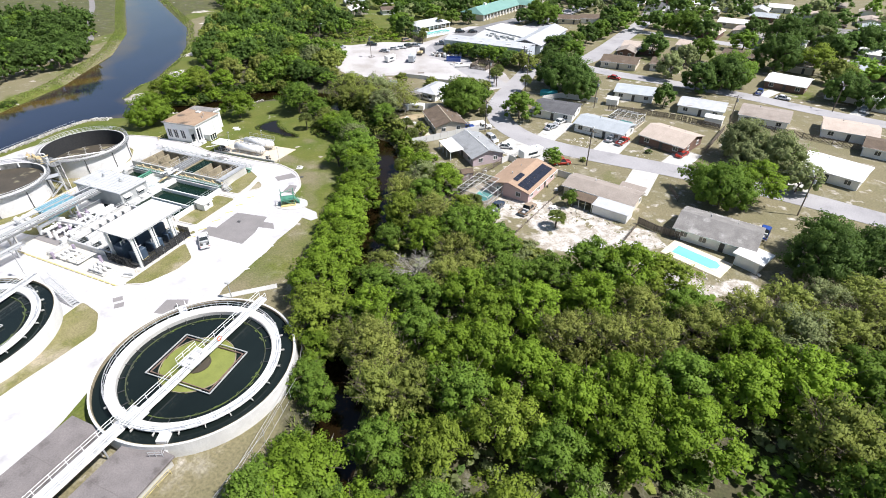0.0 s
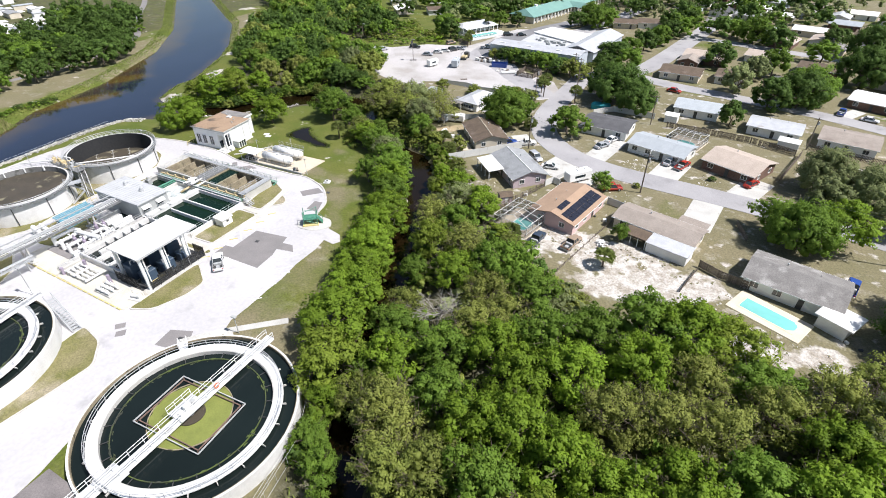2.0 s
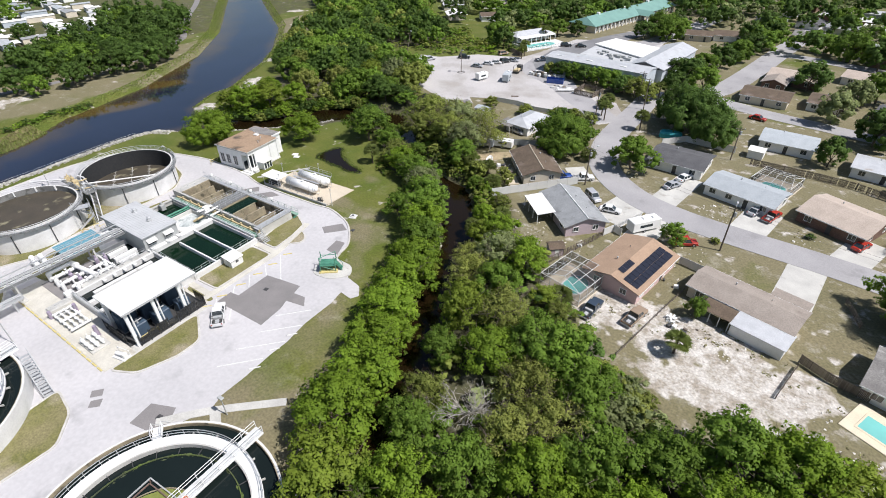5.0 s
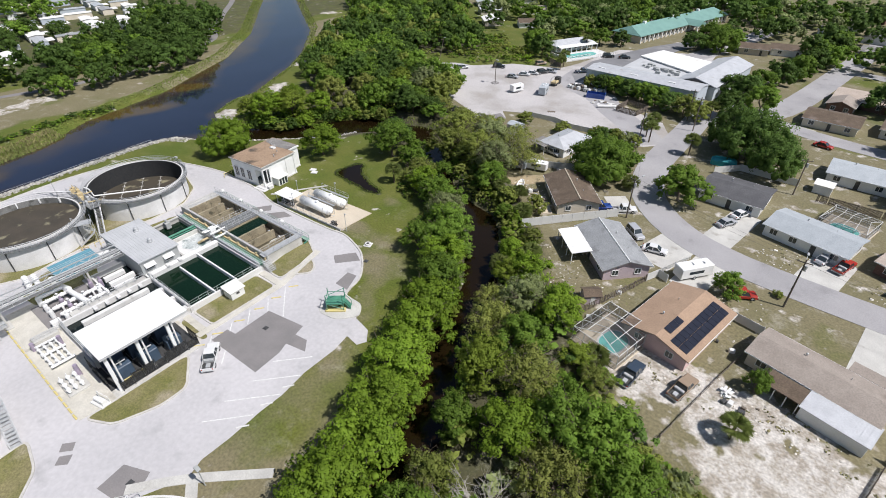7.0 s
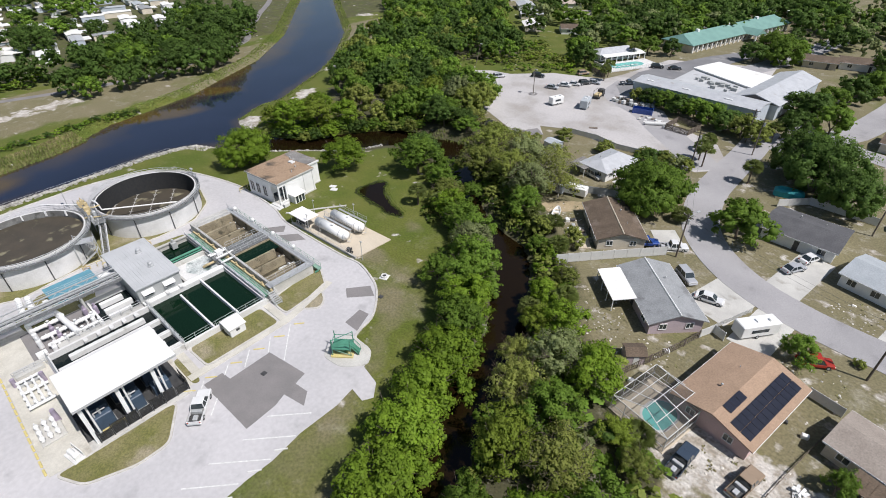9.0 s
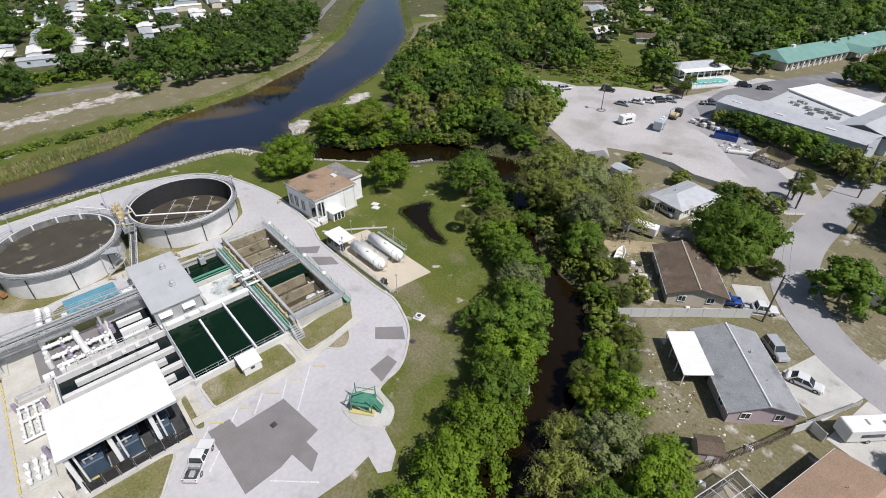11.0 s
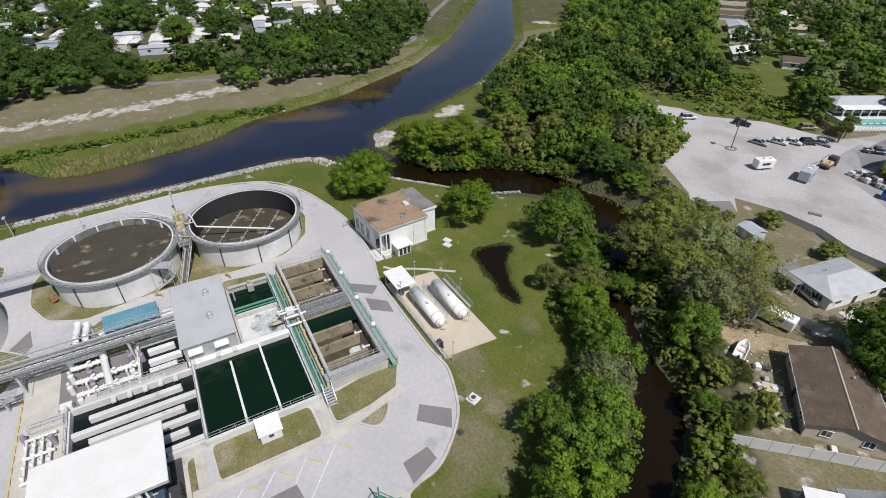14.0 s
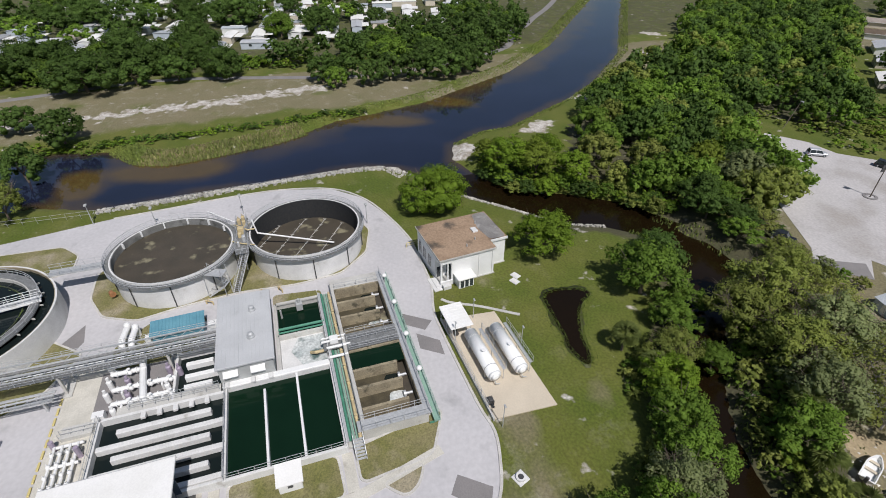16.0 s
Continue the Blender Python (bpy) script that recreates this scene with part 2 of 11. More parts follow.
def canal_water():
    # the blue in the base colour adds to the sky's reflection
    m = water("deep blue-black canal water with brown shallows", (0.015, 0.019, 0.04), 0.06, 0.05, 0.35, 0.8)
    nt = m.node_tree
    N, Lk = nt.nodes, nt.links
    hsv = next(n for n in N if n.type == "HUE_SAT")
    base = hsv.inputs["Color"].links[0].from_socket
    at, n, ma, r, mx, tc = (N.new("ShaderNode" + k) for k in ("Attribute", "TexNoise", "Math", "MapRange", "Mix", "TexCoord"))
    at.attribute_name = "shoal_and_reflection"
    n.inputs["Scale"].default_value, n.inputs["Detail"].default_value = 0.06, 4
    Lk.new(tc.outputs["Object"], n.inputs["Vector"])
    ma.operation = "ADD"
    Lk.new(at.outputs["Fac"], ma.inputs[0]), Lk.new(n.outputs["Fac"], ma.inputs[1])
    r.inputs["From Min"].default_value, r.inputs["From Max"].default_value = 0.66, 1.25
    Lk.new(ma.outputs[0], r.inputs["Value"])
    mx.data_type = "RGBA"
    mx.inputs["B"].default_value = (0.088, 0.058, 0.02, 1)
    Lk.new(base, mx.inputs["A"]), Lk.new(r.outputs["Result"], mx.inputs["Factor"]), Lk.new(mx.outputs["Result"], hsv.inputs["Color"])
    return m


CANAL_WATER = canal_water()
DEEP = water("dark green basin water", (0.005, 0.02, 0.0095), 0.1, 0.1, spec=0.2)
BLACKW = water("dark clarifier water", (0.011, 0.017, 0.016), 0.1, 0.08, spec=0.25)
POOLW = water("pool water", (0.22, 0.6, 0.55), 0.05, 0.2, 1.5)


# ---- mesh tools ----
class Mesh:
    def __init__(self):
        self.v, self.f = [], []

    def add(self, verts, faces):
        n = len(self.v)
        self.v += [tuple(p) for p in verts]
        self.f += [tuple(i + n for i in f) for f in faces]
        return self

    def box(self, x0, x1, y0, y1, z0, z1):
        return self.add([(x, y, z) for z in (z0, z1) for y in (y0, y1) for x in (x0, x1)], [(0, 2, 3, 1), (4, 5, 7, 6), (0, 1, 5, 4), (2, 6, 7, 3), (0, 4, 6, 2), (1, 3, 7, 5)])

    def bbox(self, x0, x1, y0, y1, z0, z1, b=0.05):
        """A box whose upright edges and top are bevelled."""
        b = min(b, (x1 - x0) / 3, (y1 - y0) / 3, (z1 - z0) / 2)

        def ring(i, z):
            return [(x0 + i, y0 + i + b, z), (x0 + i + b, y0 + i, z), (x1 - i - b, y0 + i, z), (x1 - i, y0 + i + b, z), (x1 - i, y1 - i - b, z), (x1 - i - b, y1 - i, z), (x0 + i + b, y1 - i, z), (x0 + i, y1 - i - b, z)]
        rings = [ring(0, z0), ring(0, z1 - b), ring(b, z1)]
        faces = [tuple(range(7, -1, -1)), tuple(range(16, 24))]
        for k in (0, 1):
            faces += [(8 * k + i, 8 * k + (i + 1) % 8, 8 * k + 8 + (i + 1) % 8, 8 * k + 8 + i) for i in range(8)]
        return self.add([p for r in rings for p in r], faces)

    def prism(self, poly, z0, z1):
        n = len(poly)
        if sum(a[0] * b[1] - b[0] * a[1] for a, b in zip(poly, poly[1:] + poly[:1])) < 0:
            poly = poly[::-1]
        return self.add([(x, y, z0) for x, y in poly] + [(x, y, z1) for x, y in poly], [tuple(range(n - 1, -1, -1)), tuple(range(n, 2 * n))] + [(i, (i + 1) % n, n + (i + 1) % n, n + i) for i in range(n)])

    def rod(self, a, b, r, n=6, r2=None):
        a, b = Vector(a), Vector(b)
        r2 = r if r2 is None else r2
        d = (b - a).normalized()
        u = d.orthogonal().normalized()
        w = d.cross(u)
        c = [(math.cos(2 * math.pi * i / n), math.sin(2 * math.pi * i / n)) for i in range(n)]
        return self.add([a + u * x * r + w * y * r for x, y in c] + [b + u * x * r2 + w * y * r2 for x, y in c], [tuple(range(n - 1, -1, -1)), tuple(range(n, 2 * n))] + [(i, (i + 1) % n, n + (i + 1) % n, n + i) for i in range(n)])

    def hoop(self, R, z, r, n=72, m=6):
        """A round bar bent into a level ring."""
        v = [((R + r * math.cos(2 * math.pi * j / m)) * math.cos(2 * math.pi * i / n), (R + r * math.cos(2 * math.pi * j / m)) * math.sin(2 * math.pi * i / n), z + r * math.sin(2 * math.pi * j / m)) for i in range(n) for j in range(m)]
        return self.add(v, [(i * m + j, (i + 1) % n * m + j, (i + 1) % n * m + (j + 1) % m, i * m + (j + 1) % m) for i in range(n) for j in range(m)])

    def tube(self, pts, r, n=8):
        for a, b in zip(pts, pts[1:]):
            self.rod(a, b, r, n)
        for p in pts[1:-1]:
            self.ball(p, r * 1.02, n, 4)
        return self

    def ball(self, c, r, n=8, m=5, sz=1.0):
        v = [(c[0], c[1], c[2] - r * sz)]
        for j in range(1, m):
            a = -math.pi / 2 + math.pi * j / m
            v += [(c[0] + r * math.cos(a) * math.cos(2 * math.pi * i / n), c[1] + r * math.cos(a) * math.sin(2 * math.pi * i / n), c[2] + r * sz * math.sin(a)) for i in range(n)]
        v.append((c[0], c[1], c[2] + r * sz))
        f = [(0, 1 + (i + 1) % n, 1 + i) for i in range(n)] + [(len(v) - 1, len(v) - 1 - n + i, len(v) - 1 - n + (i + 1) % n) for i in range(n)]
        for j in range(m - 2):
            f += [(1 + j * n + i, 1 + j * n + (i + 1) % n, 1 + (j + 1) * n + (i + 1) % n, 1 + (j + 1) * n + i) for i in range(n)]
        return self.add(v, f)

    def ring(self, c, r0, r1, z0, z1, n=72, a0=0.0, a1=360.0):
        """A ring of rectangular section, whole or from a0 to a1 degrees."""
        whole = a1 - a0 > 359.9
        k = n if whole else n + 1
        v = []
        for i in range(k):
            a = radians(a0 + (a1 - a0) * i / n)
            for r, z in ((r0, z0), (r1, z0), (r1, z1), (r0, z1)):
                v.append((c[0] + r * math.cos(a), c[1] + r * math.sin(a), z))
        f = []
        for i in range(n):
            j = (i + 1) % k
            f += [(4 * i + s, 4 * i + (s + 1) % 4, 4 * j + (s + 1) % 4, 4 * j + s)[::-1] for s in range(4)]
        if not whole:
            f += [(0, 1, 2, 3), (4 * n + 3, 4 * n + 2, 4 * n + 1, 4 * n)]
        return self.add(v, f)

    def disc(self, c, r, z, n=64, r0=0.0):
        if r0:
            v = [(c[0] + q * math.cos(2 * math.pi * i / n), c[1] + q * math.sin(2 * math.pi * i / n), z) for i in range(n) for q in (r0, r)]
            return self.add(v, [(2 * i, 2 * i + 1, (2 * i + 3) % (2 * n), (2 * i + 2) % (2 * n)) for i in range(n)])
        return self.add([(c[0] + r * math.cos(2 * math.pi * i / n), c[1] + r * math.sin(2 * math.pi * i / n), z) for i in range(n)], [tuple(range(n))])

    def data(self, name, material, smooth=False):
        me = bpy.data.meshes.new(name)
        me.from_pydata(self.v, [], self.f)
        me.materials.append(material)
        if smooth:
            me.polygons.foreach_set("use_smooth", [True] * len(me.polygons))
        me.update()
        return me


def thing(name, x=0, y=0, z=0, rz=0, label="", category="", group="", kind=""):
    ob = tagged(new(name), label, category, group, kind)
    ob.empty_display_size = 0.2
    ob.matrix_basis = pose(x, y, z, 0, 0, rz)
    return ob


def part(name, me, material, parent, label="", smooth=False, at=None):
    data = me.data(name, material, smooth) if isinstance(me, Mesh) else me
    ob = new(name, data)
    ob.parent = parent
    if at is not None:
        ob.matrix_basis = at
    return tagged(ob, label) if label else ob


def single(name, me, material, label="", category="", kind="", group="", smooth=False):
    return tagged(new(name, me.data(name, material, smooth)), label, category, group, kind)


def structure(name, me, material, label="", smooth=False):
    return single(name, me, material, label, "", "structure", smooth=smooth)


def sweep(pts, width, z0, z1, closed=False):
    """A strip of the given width along a line of points."""
    P = [Vector(p[:2]) for p in pts]
    n = len(P)
    left, right = [], []
    for i, p in enumerate(P):
        a = P[i - 1] if i or closed else p
        b = P[(i + 1) % n] if i < n - 1 or closed else p
        d = ((p - a).normalized() + (b - p).normalized()).normalized()
        w = Vector((-d.y, d.x)) * width / 2
        left.append(p + w), right.append(p - w)
    m = Mesh()
    v = []
    for l, r in zip(left, right):
        v += [(*l, z0), (*r, z0), (*r, z1), (*l, z1)]
    f = []
    for i in range(n if closed else n - 1):
        j = (i + 1) % n
        f += [(4 * i + s, 4 * i + (s + 1) % 4, 4 * j + (s + 1) % 4, 4 * j + s) for s in range(4)]
    if not closed:
        f += [(3, 2, 1, 0), (4 * n - 4, 4 * n - 3, 4 * n - 2, 4 * n - 1)]
    return m.add(v, f)


def smooth_line(pts, n=6):
    """A rounded line through points (Catmull-Rom)."""
    P = [Vector(p) for p in pts]
    P = [2 * P[0] - P[1]] + P + [2 * P[-1] - P[-2]]
    out = []
    for a, b, c, d in zip(P, P[1:], P[2:], P[3:]):
        for i in range(n):
            t = i / n
            out.append(tuple(0.5 * (2 * b + (c - a) * t + (2 * a - 5 * b + 4 * c - d) * t * t + (3 * b - a - 3 * c + d) * t ** 3)))
    return out + [tuple(P[-2])]


def rounded(poly, cut=1.1, n=4):
    """A closed outline with its corners rounded."""
    out = []
    for i, p in enumerate(poly):
        p, a, b = Vector(p), Vector(poly[i - 1]), Vector(poly[(i + 1) % len(poly)])
        u, w = a - p, b - p
        q, r = p + u * min(0.45, cut / u.length), p + w * min(0.45, cut / w.length)
        out += [tuple((1 - t) ** 2 * q + 2 * t * (1 - t) * p + t * t * r) for t in (k / n for k in range(n + 1))]
    return out


# ---- ground, canal and creek ----
SOUTH_BANK = [(-172, -400), (-172, -30), (-171, 25), (-166, 38), (-166.2, 50), (-167, 64), (-167.7, 77), (-168.5, 91), (-167.6, 100), (-165, 104.5), (-160, 107), (-149, 113.5), (-138.6, 123), (-129.5, 131), (-126.5, 138), (-117, 148)]
NORTH_BANK = [(-122, 154), (-132.9, 148.2), (-141, 137.4), (-145, 127), (-156, 121.5), (-166, 119), (-175, 122), (-180.5, 132), (-181, 141), (-198, 170.8), (-213, 190.4), (-242, 219.6), (-293.5, 255), (-350, 294.7), (-420, 340), (-700, 520)]
FAR_BANK = [(-720, 500), (-430, 322), (-356, 275.5), (-309.5, 236.4), (-262.8, 198), (-231.8, 164), (-217.6, 138), (-210, 125), (-205.4, 108.7), (-202, 94), (-195.9, 84.4), (-191.7, 75.7), (-189, 63.8), (-186.4, 50), (-189, 42.7), (-198.6, 35), (-202, 19.7), (-203, -30), (-203, -400)]
CANAL = SOUTH_BANK + NORTH_BANK + FAR_BANK
CREEK_LINE = smooth_line([(-124, 146), (-115, 149.5), (-107.5, 149), (-100, 141), (-92.4, 134.5), (-85.5, 128), (-77, 123), (-69.5, 121), (-64, 114.5), (-60.2, 107.5), (-56, 101), (-53, 88), (-49, 79), (-45, 70), (-40, 57), (-33.5, 43), (-29.5, 35), (-24, 20), (-20, -20), (-18, -80)], 3)
WATER_Z = -1.5


def line_dist(X, Y, pts, closed=False):
    best = np.full(X.shape, 1e9)
    for (ax, ay), (bx, by) in zip([p[:2] for p in pts], [p[:2] for p in pts[1:]] + ([pts[0][:2]] if closed else [])):
        dx, dy = bx - ax, by - ay
        t = np.clip(((X - ax) * dx + (Y - ay) * dy) / (dx * dx + dy * dy + 1e-9), 0, 1)
        best = np.minimum(best, np.hypot(X - ax - t * dx, Y - ay - t * dy))
    return best


def inside(X, Y, poly):
    r = np.zeros(X.shape, bool)
    for (ax, ay), (bx, by) in zip(poly, poly[1:] + poly[:1]):
        hit = (ay > Y) != (by > Y)
        r ^= hit & (X < (bx - ax) * (Y - ay) / (by - ay + 1e-12) + ax)
    return r


def bank_dist(X, Y):
    d = line_dist(X, Y, CANAL, True)
    d = np.where(inside(X, Y, CANAL), -d, d)
    pool = np.hypot(X + 110.5, Y - 149.3) - 6.2 - 0.7 * np.sin(3 * np.arctan2(Y - 149.3, X + 110.5))
    return np.minimum(np.minimum(d, pool), line_dist(X, Y, CREEK_LINE) - 3.2)


def ground_z(X, Y):
    d = bank_dist(X, Y)
    s = np.clip((d + 0.8) / 4.0, 0, 1)
    return np.where(d < -0.8, -1.75 - np.clip((-d - 0.8) * 0.3, 0, 1.2), -1.75 + 1.75 * s * s * (3 - 2 * s)) - 0.02


def blob(X, Y, cx, cy, rx, ry, rot=0):
    c, s = math.cos(radians(rot)), math.sin(radians(rot))
    u, w = (X - cx) * c + (Y - cy) * s, -(X - cx) * s + (Y - cy) * c
    return np.clip(1.6 - 1.1 * np.hypot(u / rx, w / ry), 0, 1)


FOREST = [(-24, 5), (-24, 34), (-36, 60), (-41, 80), (-48, 94), (-50, 104), (-40, 106), (-34, 95), (-25, 91), (-16, 84), (-8, 80), (2, 83), (10, 83), (22, 80), (34, 84), (50, 92), (70, 60), (70, 5)]
WOODS = [(-150, 141), (-158, 148), (-172, 155), (-205, 200), (-224, 235), (-275, 280), (-318, 350), (-275, 385), (-236, 345), (-197, 292), (-166, 254), (-147, 236), (-144, 223), (-160, 219), (-168, 208), (-152, 196), (-128, 180), (-122, 170), (-126, 156)]
xs = np.concatenate([[-3000, -1800, -1100, -800, -650, -540], np.arange(-460, -270, 6), np.arange(-270, 66, 2.0), np.arange(70, 200, 8), [240, 320, 450, 700, 1200, 2000, 3000]])
ys = np.concatenate([[-1500, -700, -350, -200, -120, -80, -50], np.arange(-30, 262, 2.0), np.arange(266, 440, 6), [470, 540, 650, 850, 1200, 2000, 3500]])
GX, GY = np.meshgrid(xs, ys)
GZ = ground_z(GX, GY)
nx, ny = len(xs), len(ys)
gm = bpy.data.meshes.new("ground")
idx = np.arange(nx * ny).reshape(ny, nx)
quads = np.stack([idx[:-1, :-1], idx[:-1, 1:], idx[1:, 1:], idx[1:, :-1]], -1).reshape(-1, 4)
gm.from_pydata(np.stack([GX, GY, GZ], -1).reshape(-1, 3).tolist(), [], quads.tolist())
gm.polygons.foreach_set("use_smooth", [True] * len(gm.polygons))
d_bank = bank_dist(GX, GY)
far_side = (GX < -186) & (line_dist(GX, GY, FAR_BANK) < 90)
# cover: how dry, how sandy, how much leaf litter
dry = np.clip((GX + 62 + np.clip(GY - 118, 0, 60) * 0.9) / 8, 0, 1) * 0.8 + np.clip((-205 - GX) / 8, 0, 1) * 0.7
dry = np.maximum(dry, 0.13 * ((GX < -60) & (GX > -170)))
dry = np.maximum(dry, np.clip(1.2 - line_dist(GX, GY, [(-62, 48), (-62.5, 72), (-72, 92), (-84, 100)]) / 6, 0, 1) * 0.5)
dry = np.maximum(dry, blob(GX, GY, -84, 100, 14, 3, 0) * 0.6)
dry = np.maximum(dry, blob(GX, GY, -67, 148, 10, 6, 0))
dry = np.maximum(dry, blob(GX, GY, -112, 170, 14, 5, -35))
for b in ((-70, 93, 5, 2.2, 60), (-81, 104, 7, 3, 70), (-62.5, 66, 2.4, 9, 5), (-61.6, 54, 2.4, 6, 0), (-115, 107, 6, 3, 20), (-72, 97, 3, 7, 40), (-86, 112, 3, 6, 60)):
    dry = np.maximum(dry, blob(GX, GY, *b) * 0.42)
dry = np.maximum(dry, blob(GX, GY, 9, 112, 8, 13, 0) * 1.35)
dry = np.maximum(dry, blob(GX, GY, -30, 147, 9, 8, 0) * 1.2)
dry = np.where((GX > -60) & (GY > 205), 0.62, dry)
dry = np.where((GX < -250), 0.3, dry)
sand = np.zeros(GX.shape)
for b in ((-4, 92.5, 10, 6.5, -10), (-12, 97, 8, 6, 0), (-22.5, 99.5, 9, 5.5, 25), (-7, 100.5, 8, 3.4, 0), (4.6, 96, 5, 4.5, 0), (-9, 89, 7, 4, 0), (15, 84, 6, 2.6, 0), (24, 86, 4, 3, 0), (-262, 251, 5, 3.5, 30), (-233, 229, 6, 3.5, 30), (-176, 148, 3, 6, 30), (-169, 122, 4, 4, 0), (-196, 172, 3, 9, -38)):
    sand = np.maximum(sand, blob(GX, GY, *b))
sand = np.maximum(sand, np.clip(1 - line_dist(GX, GY, [(-222, -40), (-223.5, 22), (-225, 36), (-225.6, 52), (-226.4, 66), (-229.4, 80), (-230.6, 92)]) / (4.4 + np.clip((GY - 40) / 25, 0, 1) * 2), 0, 1) * 0.95)
yards = (GX > -62 - np.clip(GY - 105, 0, 70) * 0.3) & (GX < 70) & (GY > 86) & (GY < 215) & ~inside(GX, GY, FOREST)
sand = np.maximum(sand, 0.13 * yards)
litter = np.where(inside(GX, GY, FOREST) | inside(GX, GY, WOODS), 1.0, 0.0)
litter = np.maximum(litter, np.clip(1.4 - d_bank / 5, 0, 1) * ((GX > -128) & (GY < 165)))
litter = np.maximum(litter, np.clip(1.3 - line_dist(GX, GY, [(-47, 97), (-60, 117), (-72, 128), (-84, 138), (-98, 150), (-112, 160)]) / 9, 0, 1))
litter = np.maximum(litter, np.clip((-258 - GX) / 6, 0, 1) * 0.55)
cover = gm.attributes.new("cover", "FLOAT_COLOR", "POINT")
cover.data.foreach_set("color", np.stack([dry, sand, litter, np.ones(GX.shape)], -1).reshape(-1).astype(np.float32))


def ground_material():
    m = mat("grass, sand and litter", (0.08, 0.11, 0.01), (0.122, 0.132, 0.022), 0.1, 0.95, bump=0.5, fine=2.6, grain=0.3)
    nt = m.node_tree
    N, Lk = nt.nodes, nt.links
    hsv = next(n for n in N if n.type == "HUE_SAT")
    base = hsv.inputs["Color"].links[0].from_socket
    at = N.new("ShaderNodeAttribute")
    at.attribute_name = "cover"
    sep = N.new("ShaderNodeSeparateColor")
    Lk.new(at.outputs["Color"], sep.inputs[0])
    tc = N.new("ShaderNodeTexCoord")
    for ch, c1, c2, s, amp in ((0, (0.232, 0.195, 0.12), (0.14, 0.134, 0.06), 0.07, 1.3), (2, (0.085, 0.07, 0.04), (0.06, 0.07, 0.025), 0.3, 0.5), (1, (0.6, 0.57, 0.525), (0.33, 0.29, 0.235), 0.3, 2.6)):
        n = N.new("ShaderNodeTexNoise")
        n.inputs["Scale"].default_value, n.inputs["Detail"].default_value = s, 6
        Lk.new(tc.outputs["Object"], n.inputs["Vector"])
        ma = N.new("ShaderNodeMath")
        ma.operation = "MULTIPLY_ADD"
        Lk.new(n.outputs["Fac"], ma.inputs[0])
        ma.inputs[1].default_value = amp
        sub = N.new("ShaderNodeMath")
        sub.operation, sub.inputs[1].default_value = "SUBTRACT", amp * 0.5
        Lk.new(sep.outputs[ch], sub.inputs[0]), Lk.new(sub.outputs[0], ma.inputs[2])
        r = N.new("ShaderNodeMapRange")
        r.inputs["From Min"].default_value, r.inputs["From Max"].default_value = 0.38, 0.62
        Lk.new(ma.outputs[0], r.inputs["Value"])
        mx, inner = N.new("ShaderNodeMix"), N.new("ShaderNodeMix")
        mx.data_type = inner.data_type = "RGBA"
        n2 = N.new("ShaderNodeTexNoise")
        n2.inputs["Scale"].default_value, n2.inputs["Detail"].default_value = s * 1.6, 7
        Lk.new(tc.outputs["Object"], n2.inputs["Vector"])
        inner.inputs["A"].default_value, inner.inputs["B"].default_value = (*c1, 1), (*c2, 1)
        if ch == 1:
            patchy = N.new("ShaderNodeMapRange")
            n2.inputs["Scale"].default_value, n2.inputs["Roughness"].default_value = 0.42, 0.72
            patchy.inputs["From Min"].default_value, patchy.inputs["From Max"].default_value = 0.41, 0.59
            Lk.new(n2.outputs["Fac"], patchy.inputs["Value"]), Lk.new(patchy.outputs["Result"], inner.inputs["Factor"])
        else:
            Lk.new(n2.outputs["Fac"], inner.inputs["Factor"])
        Lk.new(base, mx.inputs["A"]), Lk.new(inner.outputs["Result"], mx.inputs["B"]), Lk.new(r.outputs["Result"], mx.inputs["Factor"])
        base = mx.outputs["Result"]
    n3, r3, m3 = N.new("ShaderNodeTexNoise"), N.new("ShaderNodeMapRange"), N.new("ShaderNodeMath")
    n3.inputs["Scale"].default_value, n3.inputs["Detail"].default_value, n3.inputs["Roughness"].default_value = 0.2, 10, 0.75
    Lk.new(tc.outputs["Object"], n3.inputs["Vector"])
    r3.inputs["From Min"].default_value, r3.inputs["From Max"].default_value = 0.53, 0.66
    m3.operation = "MULTIPLY"
    Lk.new(n3.outputs["Fac"], r3.inputs["Value"]), Lk.new(r3.outputs["Result"], m3.inputs[0]), Lk.new(sep.outputs[0], m3.inputs[1])
    m4, mx = N.new("ShaderNodeMath"), N.new("ShaderNodeMix")
    m4.operation, m4.inputs[1].default_value = "MULTIPLY", 0.42
    Lk.new(m3.outputs[0], m4.inputs[0])
    mx.data_type = "RGBA"
    Lk.new(base, mx.inputs["A"]), Lk.new(m4.outputs[0], mx.inputs["Factor"])
    mx.inputs["B"].default_value = (0.48, 0.45, 0.385, 1)
    Lk.new(mx.outputs["Result"], hsv.inputs["Color"])
    return m


gm.materials.append(ground_material())
gm.update()
tagged(new("ground", gm), "grass, dry lawn and pale sand, flat to the horizon", kind="structure")
wx, wy = np.arange(-460, -3, 3.0), np.arange(-60, 380, 3.0)
WX, WY = np.meshgrid(wx, wy)
depth = np.clip(-bank_dist(WX, WY), 0, 40)
widx = np.arange(WX.size).reshape(WX.shape)
wm = bpy.data.meshes.new("water")
wm.from_pydata(np.stack([WX, WY, np.full(WX.shape, WATER_Z)], -1).reshape(-1, 3).tolist(), [], np.stack([widx[:-1, :-1], widx[:-1, 1:], widx[1:, 1:], widx[1:, :-1]], -1).reshape(-1, 4).tolist())
shoal_and_reflection = np.clip(1 - depth / 5.0, 0, 1) * np.where(WX > -118, 0.12, 0.55)
